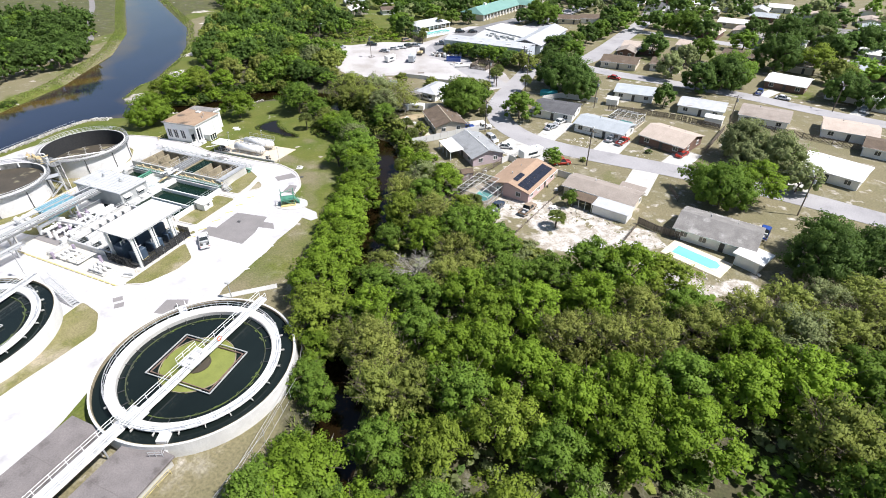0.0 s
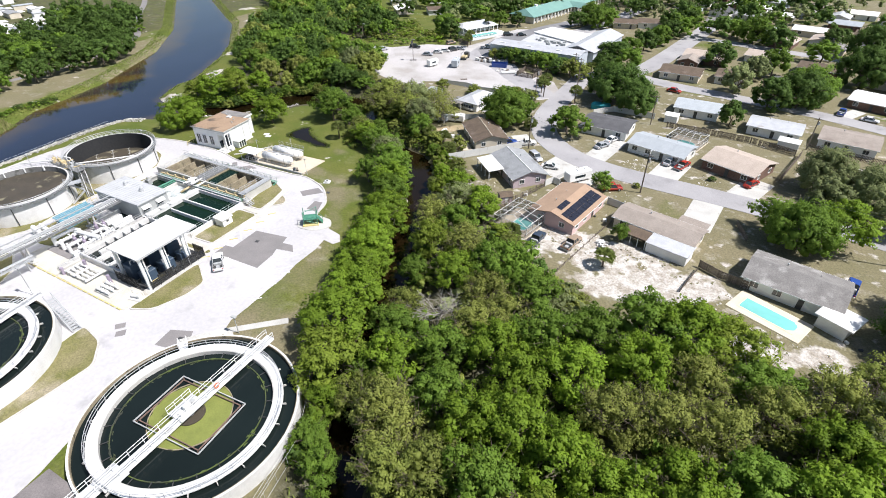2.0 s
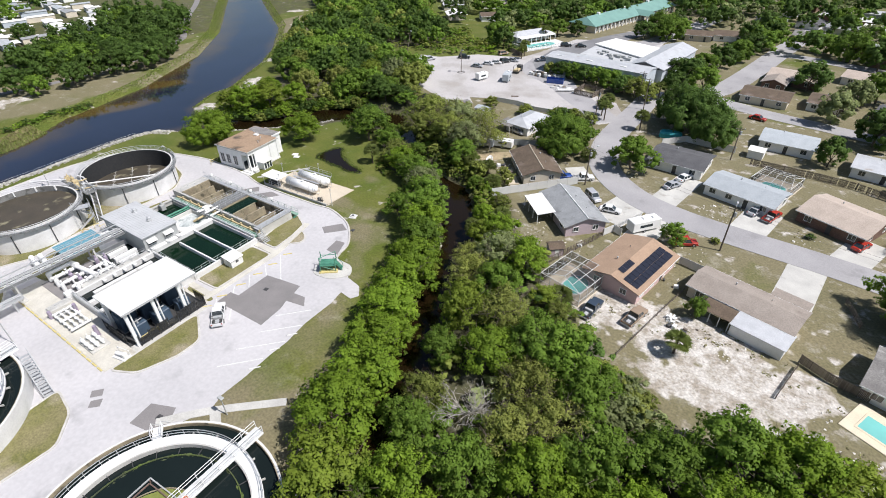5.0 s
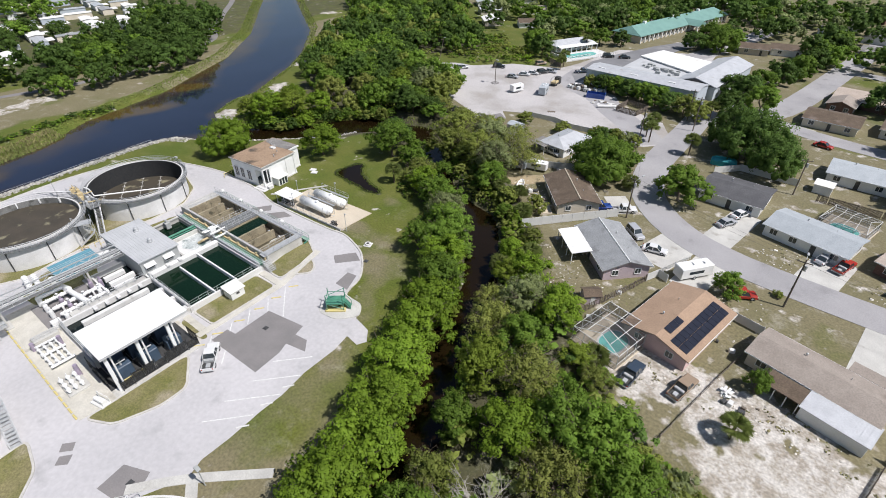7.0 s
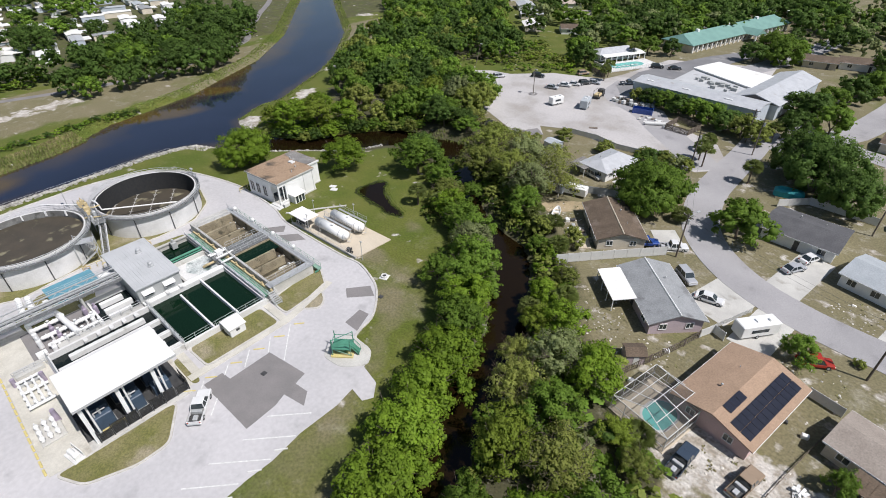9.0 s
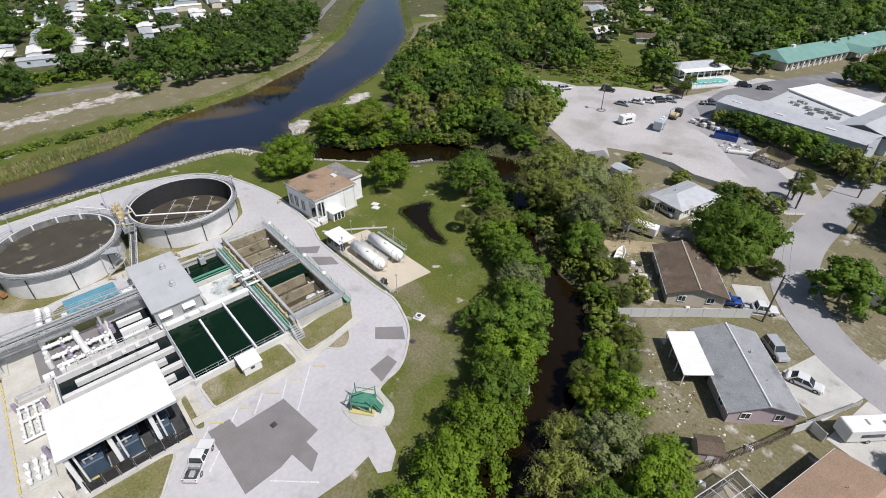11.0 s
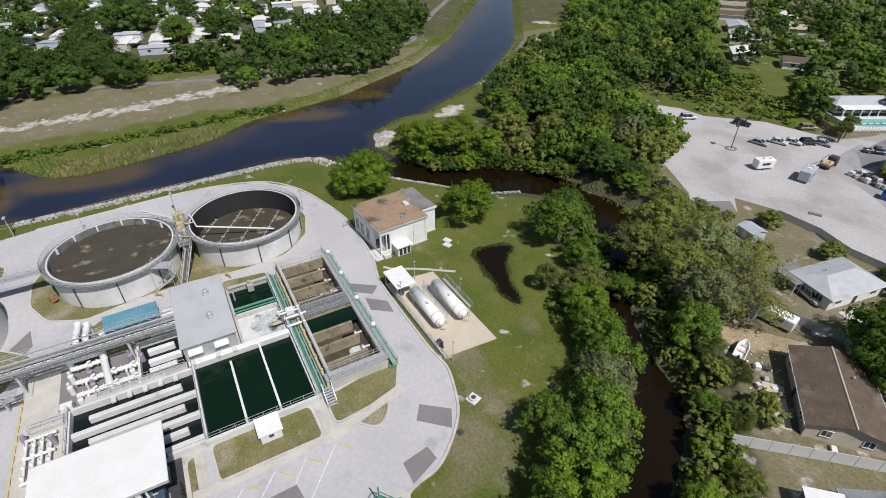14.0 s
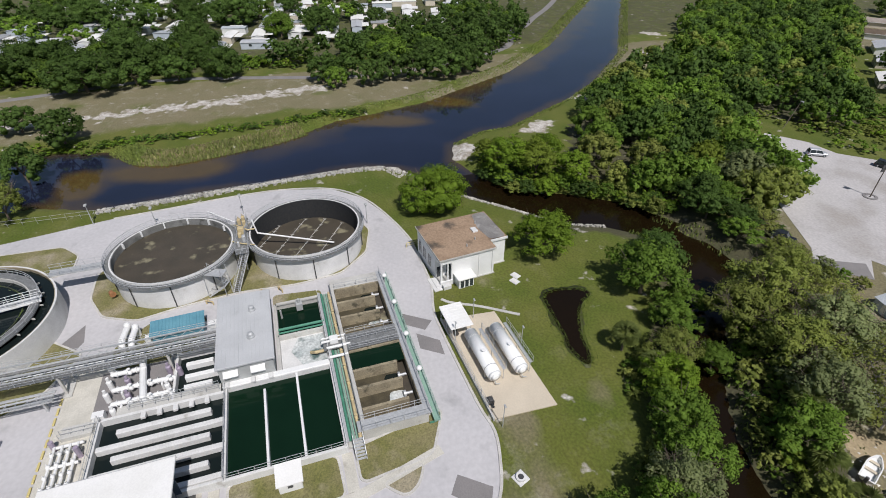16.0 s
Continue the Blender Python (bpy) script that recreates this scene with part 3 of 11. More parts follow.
# brown along the far bank: shallows, and bank reflections painted as colour
shoal_and_reflection = np.maximum(shoal_and_reflection, np.clip(1 - line_dist(WX, WY, FAR_BANK) / 15, 0, 1) * np.where(WY < 34, 0.3, 0.62) * (WX < -165))
for b in ((-181, 31, 8, 5, 10), (-183, 48, 6, 15, -8), (-199, 106, 5, 13, -20), (-209, 130, 5, 9, -30), (-152, 117.5, 12, 3, 40), (-138, 133, 12, 4, 50)):
    shoal_and_reflection = np.maximum(shoal_and_reflection, blob(WX, WY, *b))
wm.attributes.new("shoal_and_reflection", "FLOAT", "POINT").data.foreach_set("value", shoal_and_reflection.ravel().astype(np.float32))
wm.materials.append(CANAL_WATER)
wm.materials.append(CREEK)
wm.polygons.foreach_set("material_index", ((((WX > -121) | ((WX > -160) & (WY > 108))) & (WY < 170))[:-1, :-1]).astype(np.int32).ravel())
tagged(new("water", wm), "dark tannin-brown canal and creek water", kind="structure")


# ---- plant roads and kerbs ----
PLANT_EDGE = [(-62, -60), (-62, 6), (-64, 20), (-67.5, 32), (-68, 40), (-65.5, 43.5), (-63, 48.6), (-63.9, 51), (-63.8, 55), (-64.1, 60), (-64, 63.4), (-64.7, 68.1), (-64.6, 74), (-65.2, 77.2), (-62.6, 76.8), (-61.8, 78.2), (-63.5, 80.2), (-67, 81), (-68.5, 83), (-72.8, 84.2), (-74.0, 88.5), (-76.2, 91.6), (-79.5, 94.6), (-83.2, 96.2), (-87.3, 97.2), (-92, 96.7), (-105, 96.4), (-111, 96.6), (-118, 98.2), (-128, 98.4), (-133.4, 98.2), (-143.3, 95.8), (-151.2, 92.5), (-157.3, 86.7), (-160.3, 76), (-160.4, 64.5), (-159.3, 53), (-158.5, 42.2), (-156.5, 32.4), (-154.9, 24.4), (-152, 0), (-150, -60)]
structure("pavement", Mesh().prism(PLANT_EDGE, -0.3, 0.03), PAVE, "sun-bleached pale concrete and asphalt paving of the treatment works")
structure("kerb", sweep(smooth_line(PLANT_EDGE[18:38], 4), 0.35, -0.3, 0.16), KERB, "pale concrete kerb along the paving edge")


def island(poly, label, kerb=True):
    poly = rounded(poly)
    structure("grass_island", Mesh().prism(poly, -0.2, 0.106 if kerb else 0.124), GRASS_I, label)
    if kerb:
        structure("kerb", sweep(poly, 0.3, -0.2, 0.17, True), KERB, "pale kerb round a grass island")


island([(-138, 91.5), (-130.6, 89.4), (-125.6, 84), (-124.8, 76), (-125.6, 67), (-124.8, 58), (-123.4, 51.3), (-126, 46), (-131.4, 43.3), (-138, 43), (-146, 46.5), (-149, 57), (-148, 70), (-149, 80), (-145, 89)], "grass strip round the two tall sludge tanks")
island([(-150.5, 24), (-150, 35), (-146, 38.5), (-141, 38.5), (-139, 33), (-134, 25), (-140, 14), (-150, 14)], "grass round the far clarifier")
island([(-118, 45), (-111.5, 41.5), (-108, 36), (-112, 27), (-120, 30), (-124, 38)], "grass beside the far clarifier")
island([(-84.5, 38.6), (-79, 37.6), (-75, 34), (-75.4, 28), (-76, 22), (-77, 4), (-86, 4), (-80, 22), (-84, 32)], "dry grass beside the clarifier")
island([(-90.2, 65.3), (-90.2, 77.9), (-84.6, 78.1), (-84.4, 65.6)], "dry grass in front of the contact basin")
island([(-90.4, 80), (-92.6, 92), (-86.6, 88.9), (-85.6, 80)], "dry grass at the end of the filter block")
island([(-84.8, 82.2), (-86, 87.6), (-83.5, 86.3), (-82.5, 84.5)], "small kerbed grass wedge")
island([(-82, 44.6), (-78, 46.6), (-75.9, 52), (-76, 56), (-81.6, 59.6), (-82.4, 55), (-81.8, 48.6)], "dry grass in front of the screened canopy")
island([(-89.4, 62.5), (-89.4, 64.0), (-82.6, 63.6), (-83, 62.5)], "lush grass strip beside the canopy", False)
island([(-113, 49.6), (-113, 60), (-121, 62), (-122.5, 54), (-118, 49)], "grass below the pipe bridge", False)
island([(-119, 79.6), (-122, 80), (-123, 72), (-119.5, 72)], "narrow grass strip behind the control building", False)
structure("path", sweep([(-84.2, 62.6), (-84.2, 79), (-84.9, 82), (-87, 90)], 1.3, -0.1, 0.14), APRON, "narrow concrete walk beside the grass")
structure("path", sweep([(-90, 79), (-84.9, 79)], 1.3, -0.1, 0.13), APRON, "narrow concrete walk through the grass")
structure("path", sweep([(-90, 63.9), (-84.9, 63.9)], 1.2, -0.1, 0.135), APRON, "narrow concrete walk beside the canopy")
structure("path", sweep(smooth_line([(-67.5, 43.2), (-63, 48.4), (-55.2, 55.4)], 4), 1.3, -0.1, 0.06), CONC, "narrow concrete walk across the grass")
structure("path", sweep([(-62, 48.6), (-59.6, 47)], 1.4, -0.1, 0.055), CONC, "short concrete walk to the clarifier")
structure("path", sweep(smooth_line([(-113.4, 98.6), (-112, 100), (-109.7, 104.1), (-105.9, 109.4)], 4), 0.5, -0.1, 0.08), CONC, "thin concrete walk in the grass")
structure("slab", Mesh().prism([(-114.5, 44.6), (-82.3, 44.1), (-81.9, 48.3), (-83, 62.6), (-91, 62.6), (-91, 49.8), (-103.6, 49.8), (-103.6, 64.6), (-114.5, 64.6)], -0.2, 0.1), APRON, "stained pale concrete apron under the pipes")
structure("slab", Mesh().prism([(-108.6, 96.9), (-88.9, 97.6), (-88.4, 106.6), (-107.8, 105.8)], -0.2, 0.14), CONC_PINK, "beige concrete pad below the storage tanks")
structure("slab", Mesh().prism(rounded([(-73.4, 78.2), (-69.5, 78.6), (-66.8, 81.6), (-68.6, 84), (-73.6, 84.2), (-74.8, 81)]), -0.1, 0.12), CONC, "concrete pad below a green platform")
for poly in ([(-81.7, 63.5), (-81.8, 66.4), (-79.9, 66.6), (-80.1, 73.3), (-72.6, 74.4), (-72, 72.4), (-69.6, 72.7), (-67.9, 70.9), (-71.6, 70.2), (-70.9, 68.3), (-70.5, 63.7)], [(-83.3, 90.8), (-80.6, 94.2), (-78, 92.8), (-81.2, 89.3)], [(-76.6, 85.2), (-77.2, 88.8), (-75.2, 89.1), (-73.6, 85.2)], [(-70.4, 41.2), (-71, 44.7), (-67.4, 46.2), (-65.9, 44.1), (-67.3, 41.8)], [(-120.9, 41.1), (-124.9, 43.9), (-120.9, 44.5), (-118.7, 43.4)], [(-107, 92.5), (-104.5, 95.5), (-101.5, 95.3), (-103.8, 92.2)], [(-112, 91.5), (-109, 95.6), (-107.3, 94), (-109.5, 91.2)], [(-80.3, 41.2), (-79.2, 42.4), (-78.2, 41.6), (-79.3, 40.4)], [(-78.6, 40.2), (-77.6, 41.4), (-76.6, 40.4), (-77.7, 39.3)]):
    structure("patch", Mesh().prism(poly, 0.0, 0.036), PATCH, "darker asphalt repair patch")
# parking bays
STRIPE = mat("worn white road paint", (0.72, 0.72, 0.7), (0.6, 0.6, 0.58), 2, 0.8, grain=0.2)
bays = [((-83.0, 79.0), (-77.1, 73.9)), ((-82.9, 75.2), (-80.3, 73.2)), ((-82.9, 71.5), (-80.3, 69.2)), ((-82.6, 67.8), (-81.1, 66.4)), ((-82.4, 63.9), (-76.6, 58.8)), ((-68.9, 54.1), (-64.4, 59)), ((-69.5, 57.9), (-64.3, 63.4)), ((-69.4, 62.5), (-64.8, 67.4)), ((-70.2, 66.6), (-66.2, 70.9)), ((-78, 63.6), (-76, 61.6))]
for a, b in bays:
    structure("bay_line", sweep([a, b], 0.16, 0.0, 0.044), STRIPE, "worn white parking bay line")
stop_mesh = Mesh().bbox(-0.85, 0.85, -0.09, 0.09, 0, 0.14, 0.04)
stop_y, stop_w = stop_mesh.data("wheel_stop", YELLOW), stop_mesh.data("wheel_stop", VINYL)
for i, (x, y, r, me) in enumerate([(-82.2, 64.9, 50, stop_y), (-82.0, 68.8, 50, stop_y), (-81.9, 72.6, 50, stop_y), (-81.9, 76.2, 50, stop_y), (-82.1, 61.6, 50, stop_y), (-63.9, 57, 52, stop_w), (-64.4, 61.2, 52, stop_w), (-64.5, 65, 52, stop_w), (-82.0, 80, 50, stop_y)]):
    ob = tagged(new("wheel_stop", me), "faded yellow concrete wheel stop" if me is stop_y else "white concrete wheel stop", "wheel stop", "wheel stops of the parking bays")
    ob.matrix_basis = pose(x, y, 0.032, 0, 0, r)
dash = Mesh().bbox(-0.6, 0.6, -0.14, 0.14, 0, 0.16, 0.05).data("edge_block", YELLOW)
for i in range(19):
    ob = tagged(new("edge_block", dash), "faded yellow concrete edge block", "kerb block", "yellow blocks along the apron")
    ob.matrix_basis = pose(-112.5 + i * 1.62, 44.3 - i * 0.02, 0.09, 0, 0, 0)


# ---- rails ----
post_mesh = {}


def railing(pts, h=1.05, gap=2.0, closed=False, material=GALV, label="galvanised two-rail handrail", rails=(1.0, 0.52), r=0.035, parent=None, base=0.0):
    """A handrail along a line: posts of their own, and each rail."""
    if parent is None:
        parent = thing("handrail", 0, 0, 0, 0, label, "handrail")
    key = (h, material.name, r)
    if key not in post_mesh:
        post_mesh[key] = Mesh().rod((0, 0, 0), (0, 0, h), r, 5).data("post", material)
    P = [Vector(p) for p in pts] + ([Vector(pts[0])] if closed else [])
    for k in rails:
        m = Mesh()
        for a, b in zip(P, P[1:]):
            m.rod(a + Vector((0, 0, h * k + base)), b + Vector((0, 0, h * k + base)), r * 0.9, 5)
        part("rail", m, material, parent)
    for a, b in zip(P, P[1:]):
        n = max(1, round((b - a).length / gap))
        for i in range(n):
            q = a.lerp(b, i / n)
            part("post", post_mesh[key], material, parent, at=Matrix.Translation((q.x, q.y, q.z + base)))
    if not closed:
        part("post", post_mesh[key], material, parent, at=Matrix.Translation(P[-1] + Vector((0, 0, base))))
    return parent


# ---- clarifiers ----
RUSTY = mat("rust-brown steel", (0.2, 0.13, 0.1), (0.15, 0.1, 0.08), 1, 0.8, grain=0.25)
ALGAE = mat("algae on the weir", (0.05, 0.055, 0.04), (0.1, 0.14, 0.03), 0.35, 0.9, grain=0.4)
DECK = mat("weathered white bridge deck", (0.62, 0.63, 0.63), (0.5, 0.51, 0.51), 0.7, 0.7, grain=0.12, stain=(0.4, 0.4, 0.39), stain_scale=0.5, stain_at=0.58)


def clarifier(x, y, top, weed, bridge_rz, reach, label, deck=WHITE):
    c = thing("clarifier", x, y, 0, 0, label, "clarifier tank")
    o = (0, 0)
    part("wall", Mesh().ring(o, 14.0, 14.28, -0.2, top - 0.2, 96), CONC_LIGHT, c, smooth=False)
    part("rim_lining", Mesh().ring(o, 13.9, 14.0, top - 1.2, top - 0.22, 96), CONC_OLD, c)
    part("water", Mesh().disc(o, 13.95, top - 0.75, 96), BLACKW, c, "still dark green-black water")
    part("floor", Mesh().disc(o, 13.9, top - 3.0, 48), CONC_OLD, c)
    part("walkway", Mesh().ring(o, 10.9, 12.15, top - 0.22, top, 96), deck, c, "white painted ring walkway" if deck is WHITE else "dull steel ring walkway")
    part("launder_wall", Mesh().ring(o, 10.75, 10.95, top - 0.95, top - 0.1, 96), CONC, c)
    brackets = Mesh().box(12.1, 12.6, -0.05, 0.05, top - 0.5, top - 0.22).data("bracket", CONC)
    for i in range(24):
        part("bracket", brackets, CONC, c, at=pose(0, 0, 0, 0, 0, i * 15 + 4))
    inner = Mesh().box(9.7, 10.9, -0.04, 0.04, top - 0.6, top - 0.5).data("weir_strut", DARKSTEEL)
    for i in range(24):
        part("weir_strut", inner, DARKSTEEL, c, at=pose(0, 0, 0, 0, 0, i * 15 + 9))
    part("weir", Mesh().ring(o, 9.62, 9.74, top - 0.9, top - 0.62, 96), ALGAE, c, "thin dark weir ring with green algae")
    ar = random.Random(int(abs(o[0]) * 7) + 5)
    clump = Mesh()
    for i in range(90):
        a, w, q = ar.choice((ar.gauss(3.0, 0.7), ar.uniform(0, 6.283))), ar.uniform(0.08, 0.3), ar.uniform(9.3, 9.62) if ar.random() < 0.6 else ar.uniform(9.74, 9.95)
        clump.add([((q + dr) * math.cos(a + da) + o[0], (q + dr) * math.sin(a + da) + o[1], top - 0.74) for dr, da in ((-w * 0.5, 0), (0, w * 0.16), (w * 0.4, 0), (0, -w * 0.16))], [(0, 3, 2, 1)])
    tagged(part("algae", clump, ALGAE, c, "broken line of green algae"), kind="stuff")
    if weed:
        rng = random.Random(5)
        pts = [(r * math.cos(a), r * math.sin(a)) for a, r in ((2 * math.pi * i / 40, 5.35 * (0.97 + 0.06 * rng.random())) for i in range(40))]
        part("duckweed", Mesh().add([(px, py, top - 0.735) for px, py in pts], [tuple(range(40))]), DUCKWEED, c, "flat mat of yellow-green duckweed")
        part("centre_well", Mesh().ring(o, 1.75, 1.9, top - 1.0, top - 0.55, 32).disc(o, 1.8, top - 0.72, 32), SLUDGE, c)
        part("baffle_ring", Mesh().ring(o, 5.35, 5.45, top - 0.85, top - 0.62, 64), CONC_OLD, c)
    for ox, oy, zz, mt in ((5.75, 4.15, top - 0.42, GREY_PAINT), (5.3, 3.7, top - 0.5, RUSTY)):
        for ax, ay, bx, by in ((-ox, -oy, ox, -oy), (ox, -oy, ox, oy), (ox, oy, -ox, oy), (-ox, oy, -ox, -oy)):
            part("scraper_bar", Mesh().rod((ax, ay, zz), (bx, by, zz), 0.1, 4), mt, c, at=pose(0, 0, 0, 0, 0, 3))
    for ox, oy in ((-5.5, -3.9), (5.5, -3.9), (5.5, 3.9), (-5.5, 3.9)):
        part("scraper_hanger", Mesh().rod((ox, oy, top - 1.0), (ox, oy, top - 0.4), 0.08, 5), RUSTY, c, at=pose(0, 0, 0, 0, 0, 3))
    for k in (0.5, 1.0):
        part("outer_rail", Mesh().ring(o, 12.07, 12.13, top + k - 0.03, top + k + 0.03, 72), GALV, c)
    pm = Mesh().rod((12.1, 0, top), (12.1, 0, top + 1.02), 0.035, 5).data("post", GALV)
    for i in range(40):
        part("post", pm, GALV, c, at=pose(0, 0, 0, 0, 0, i * 9 + 2))
    b = thing("clarifier_bridge", x, y, 0, bridge_rz, "white steel walkway bridge across the clarifier", "footbridge")
    part("deck", Mesh().box(-0.62, 0.62, reach[0], reach[1], top + 0.12, top + 0.28), DECK, b, "pale weathered bridge deck")
    part("cable_pipe", Mesh().rod((0.3, reach[0], top + 0.36), (0.3, reach[1], top + 0.36), 0.06, 6), GALV, b)
    for sx in (-0.68, 0.68):
        part("girder", Mesh().box(sx - 0.07, sx + 0.07, reach[0], reach[1], top - 0.12, top + 0.12), WHITE, b)
        railing([(sx, reach[0], top + 0.32), (sx, reach[1], top + 0.32)], material=WHITE, parent=b, gap=2.2, r=0.045)
    part("drive_platform", Mesh().bbox(-1.7, 1.1, -1.9, 1.9, top + 0.3, top + 0.48), DECK, b)
    part("gear_box", Mesh().rod((-0.1, 0.9, top + 0.48), (-0.1, 0.9, top + 1.0), 0.32, 10), GREY_PAINT, b)
    part("drive_motor", Mesh().bbox(-0.5, 0.3, -0.5, 0.5, top + 0.48, top + 1.25, 0.12).bbox(-0.2, 0.5, -1.4, -0.7, top + 0.48, top + 0.95, 0.1), WHITE, b)
    railing([(-1.65, -1.85, top + 0.48), (-1.65, 1.85, top + 0.48)], material=WHITE, parent=b, gap=1.2, r=0.045)
    part("column", Mesh().rod((0, 0, top - 2.8), (0, 0, top + 0.2), 0.45, 14), GREY_PAINT, b)
    return c


CL = [(-52.7, 34.1), (-92.9, 23.4), (-126, 26.6)]
clarifier(*CL[0], 2.7, True, 0, (-12.4, 15.2), "round open concrete clarifier, dark water, mat of duckweed")
clarifier(*CL[1], 3.1, False, 7, (-13.5, 15.2), "round open concrete clarifier with dark water")
clarifier(*CL[2], 4.3, False, 10, (-13.5, 12.4), "tall round concrete clarifier with dark water", GRATE)


south = thing("footbridge", -53.6, 22.4, 0, 0, "white steel footbridge over the pump pit covers", "footbridge")
part("deck", Mesh().box(-0.85, 0.85, -13.5, 1.0, 2.62, 2.78), DECK, south)
part("landing", Mesh().box(-0.85, 2.0, 0.4, 2.2, 2.66, 2.8), DECK, south)
for sx in (-0.85, 0.85):
    part("girder", Mesh().box(sx - 0.08, sx + 0.08, -13.5, 1.0, 2.38, 2.62), WHITE, south)
    railing([(sx, -13.5, 2.78), (sx, 1.0, 2.78)], material=WHITE, parent=south, gap=2.0, r=0.045)
for yy in (-12.5, -4.0):
    part("support_leg", Mesh().box(-0.7, -0.5, yy - 0.1, yy + 0.1, -0.1, 2.4), GALV, south)
    part("support_leg", Mesh().box(0.5, 0.7, yy - 0.1, yy + 0.1, -0.1, 2.4), GALV, south)
ring_buoy = thing("lifebuoy", -52.05, 38.4, 3.5, 0, "orange lifebuoy hung on the bridge rail", "lifebuoy")
part("ring", Mesh().tube([(0, 0.38 * math.cos(i * 0.5236), 0.38 * math.sin(i * 0.5236)) for i in range(13)], 0.08, 6), mat("orange plastic", (0.7, 0.16, 0.05), (0.6, 0.14, 0.05), 2, 0.5), ring_buoy)


def box_thing(name, label, category, material, boxes, bevel=0.05, rz=0, x=0, y=0, z=0):
    m = Mesh()
    for b in boxes:
        m.bbox(*b, bevel)
    ob = single(name, m, material, label, category)
    ob.matrix_basis = pose(x, y, z, 0, 0, rz)
    return ob


# influent box, steps and scum box on the first clarifier
sb = thing("weir_box", -46.6, 21.4, 0, 24, "white concrete outlet box on the clarifier rim", "outlet box")
part("box", Mesh().bbox(-0.9, 0.9, -1.2, 0.6, -0.1, 1.7), CONC_LIGHT, sb)
part("channel", Mesh().box(-0.7, 0.7, 0.6, 2.4, 1.6, 2.5), WHITE, sb)
railing([(-0.85, -1.1, 1.7), (0.85, -1.1, 1.7), (0.85, 0.5, 1.7)], parent=sb, gap=1.0)
st = thing("steps", -63.8, 44.2, 0, 40, "white metal access steps to the clarifier rim", "steps")
for i in range(8):
    part("tread", Mesh().box(0.1 + i * 0.22, 0.34 + i * 0.22, -0.55, 0.55, 0.2 + i * 0.31, 0.26 + i * 0.31), WHITE, st)
for sy in (-0.58, 0.58):
    part("stringer", Mesh().rod((0, sy, 0.1), (1.9, sy, 2.7), 0.07, 4), WHITE, st)
    part("rail", Mesh().rod((0, sy, 1.0), (1.9, sy, 3.7), 0.045, 5).rod((0, sy, 0), (0, sy, 1), 0.045, 5), WHITE, st)
st.matrix_basis = pose(-65.5, 43.5, 0, 0, 0, -36.4)
railing([(1.9, -0.58, 2.7), (3.6, -0.58, 2.7)], parent=st, material=WHITE, gap=0.8, r=0.045)
railing([(1.9, 0.58, 2.7), (3.6, 0.58, 2.7)], parent=st, material=WHITE, gap=0.8, r=0.045)
part("landing", Mesh().box(1.9, 3.7, -0.6, 0.6, 2.62, 2.72), WHITE, st)
ramp = thing("steps", -84.4, 37.4, 0, 172, "long galvanised stair up to the clarifier rim", "steps")
for i in range(14):
    part("tread", Mesh().box(i * 0.55, i * 0.55 + 0.5, -0.6, 0.6, 0.15 + i * 0.22, 0.2 + i * 0.22), GALV, ramp)
for sy in (-0.62, 0.62):
    part("stringer", Mesh().rod((0, sy, 0.05), (7.8, sy, 3.1), 0.08, 4), GALV, ramp)
    part("rail", Mesh().rod((0, sy, 1.05), (7.8, sy, 4.1), 0.04, 5).rod((0, sy, 0), (0, sy, 1.05), 0.04, 5).rod((3.9, sy, 1.5), (3.9, sy, 2.55), 0.04, 5).rod((7.8, sy, 3.1), (7.8, sy, 4.1), 0.04, 5), GALV, ramp)
# flat covers beside the first clarifier
COVER = mat("weathered grey cover", (0.21, 0.19, 0.183), (0.165, 0.15, 0.145), 0.4, 0.9, grain=0.2, stain=(0.12, 0.105, 0.1), stain_scale=0.4)
for x0, x1, y0, y1 in ((-61.8, -55.2, 8.5, 20.6), (-51.6, -44.2, 8.5, 21.4)):
    cv = thing("pump_pit", 0, 0, 0, 0, "pump pit under a weathered grey flat cover", "pit cover")
    part("wall", Mesh().box(x0 + 0.4, x1 - 0.4, y0 + 0.4, y1 - 0.4, -0.1, 1.5), CONC, cv)
    part("cover", Mesh().bbox(x0, x1, y0, y1, 1.5, 1.8), COVER, cv)
    part("seam", Mesh().box(x0, x1, (y0 + y1) / 2 - 0.05, (y0 + y1) / 2 + 0.05, 1.8, 1.84), COVER, cv)
railing([(-44.0, 8.5, 0.0), (-44.0, 20, 0.0)], material=YELLOW, label="yellow guard rail beside the pump pit")

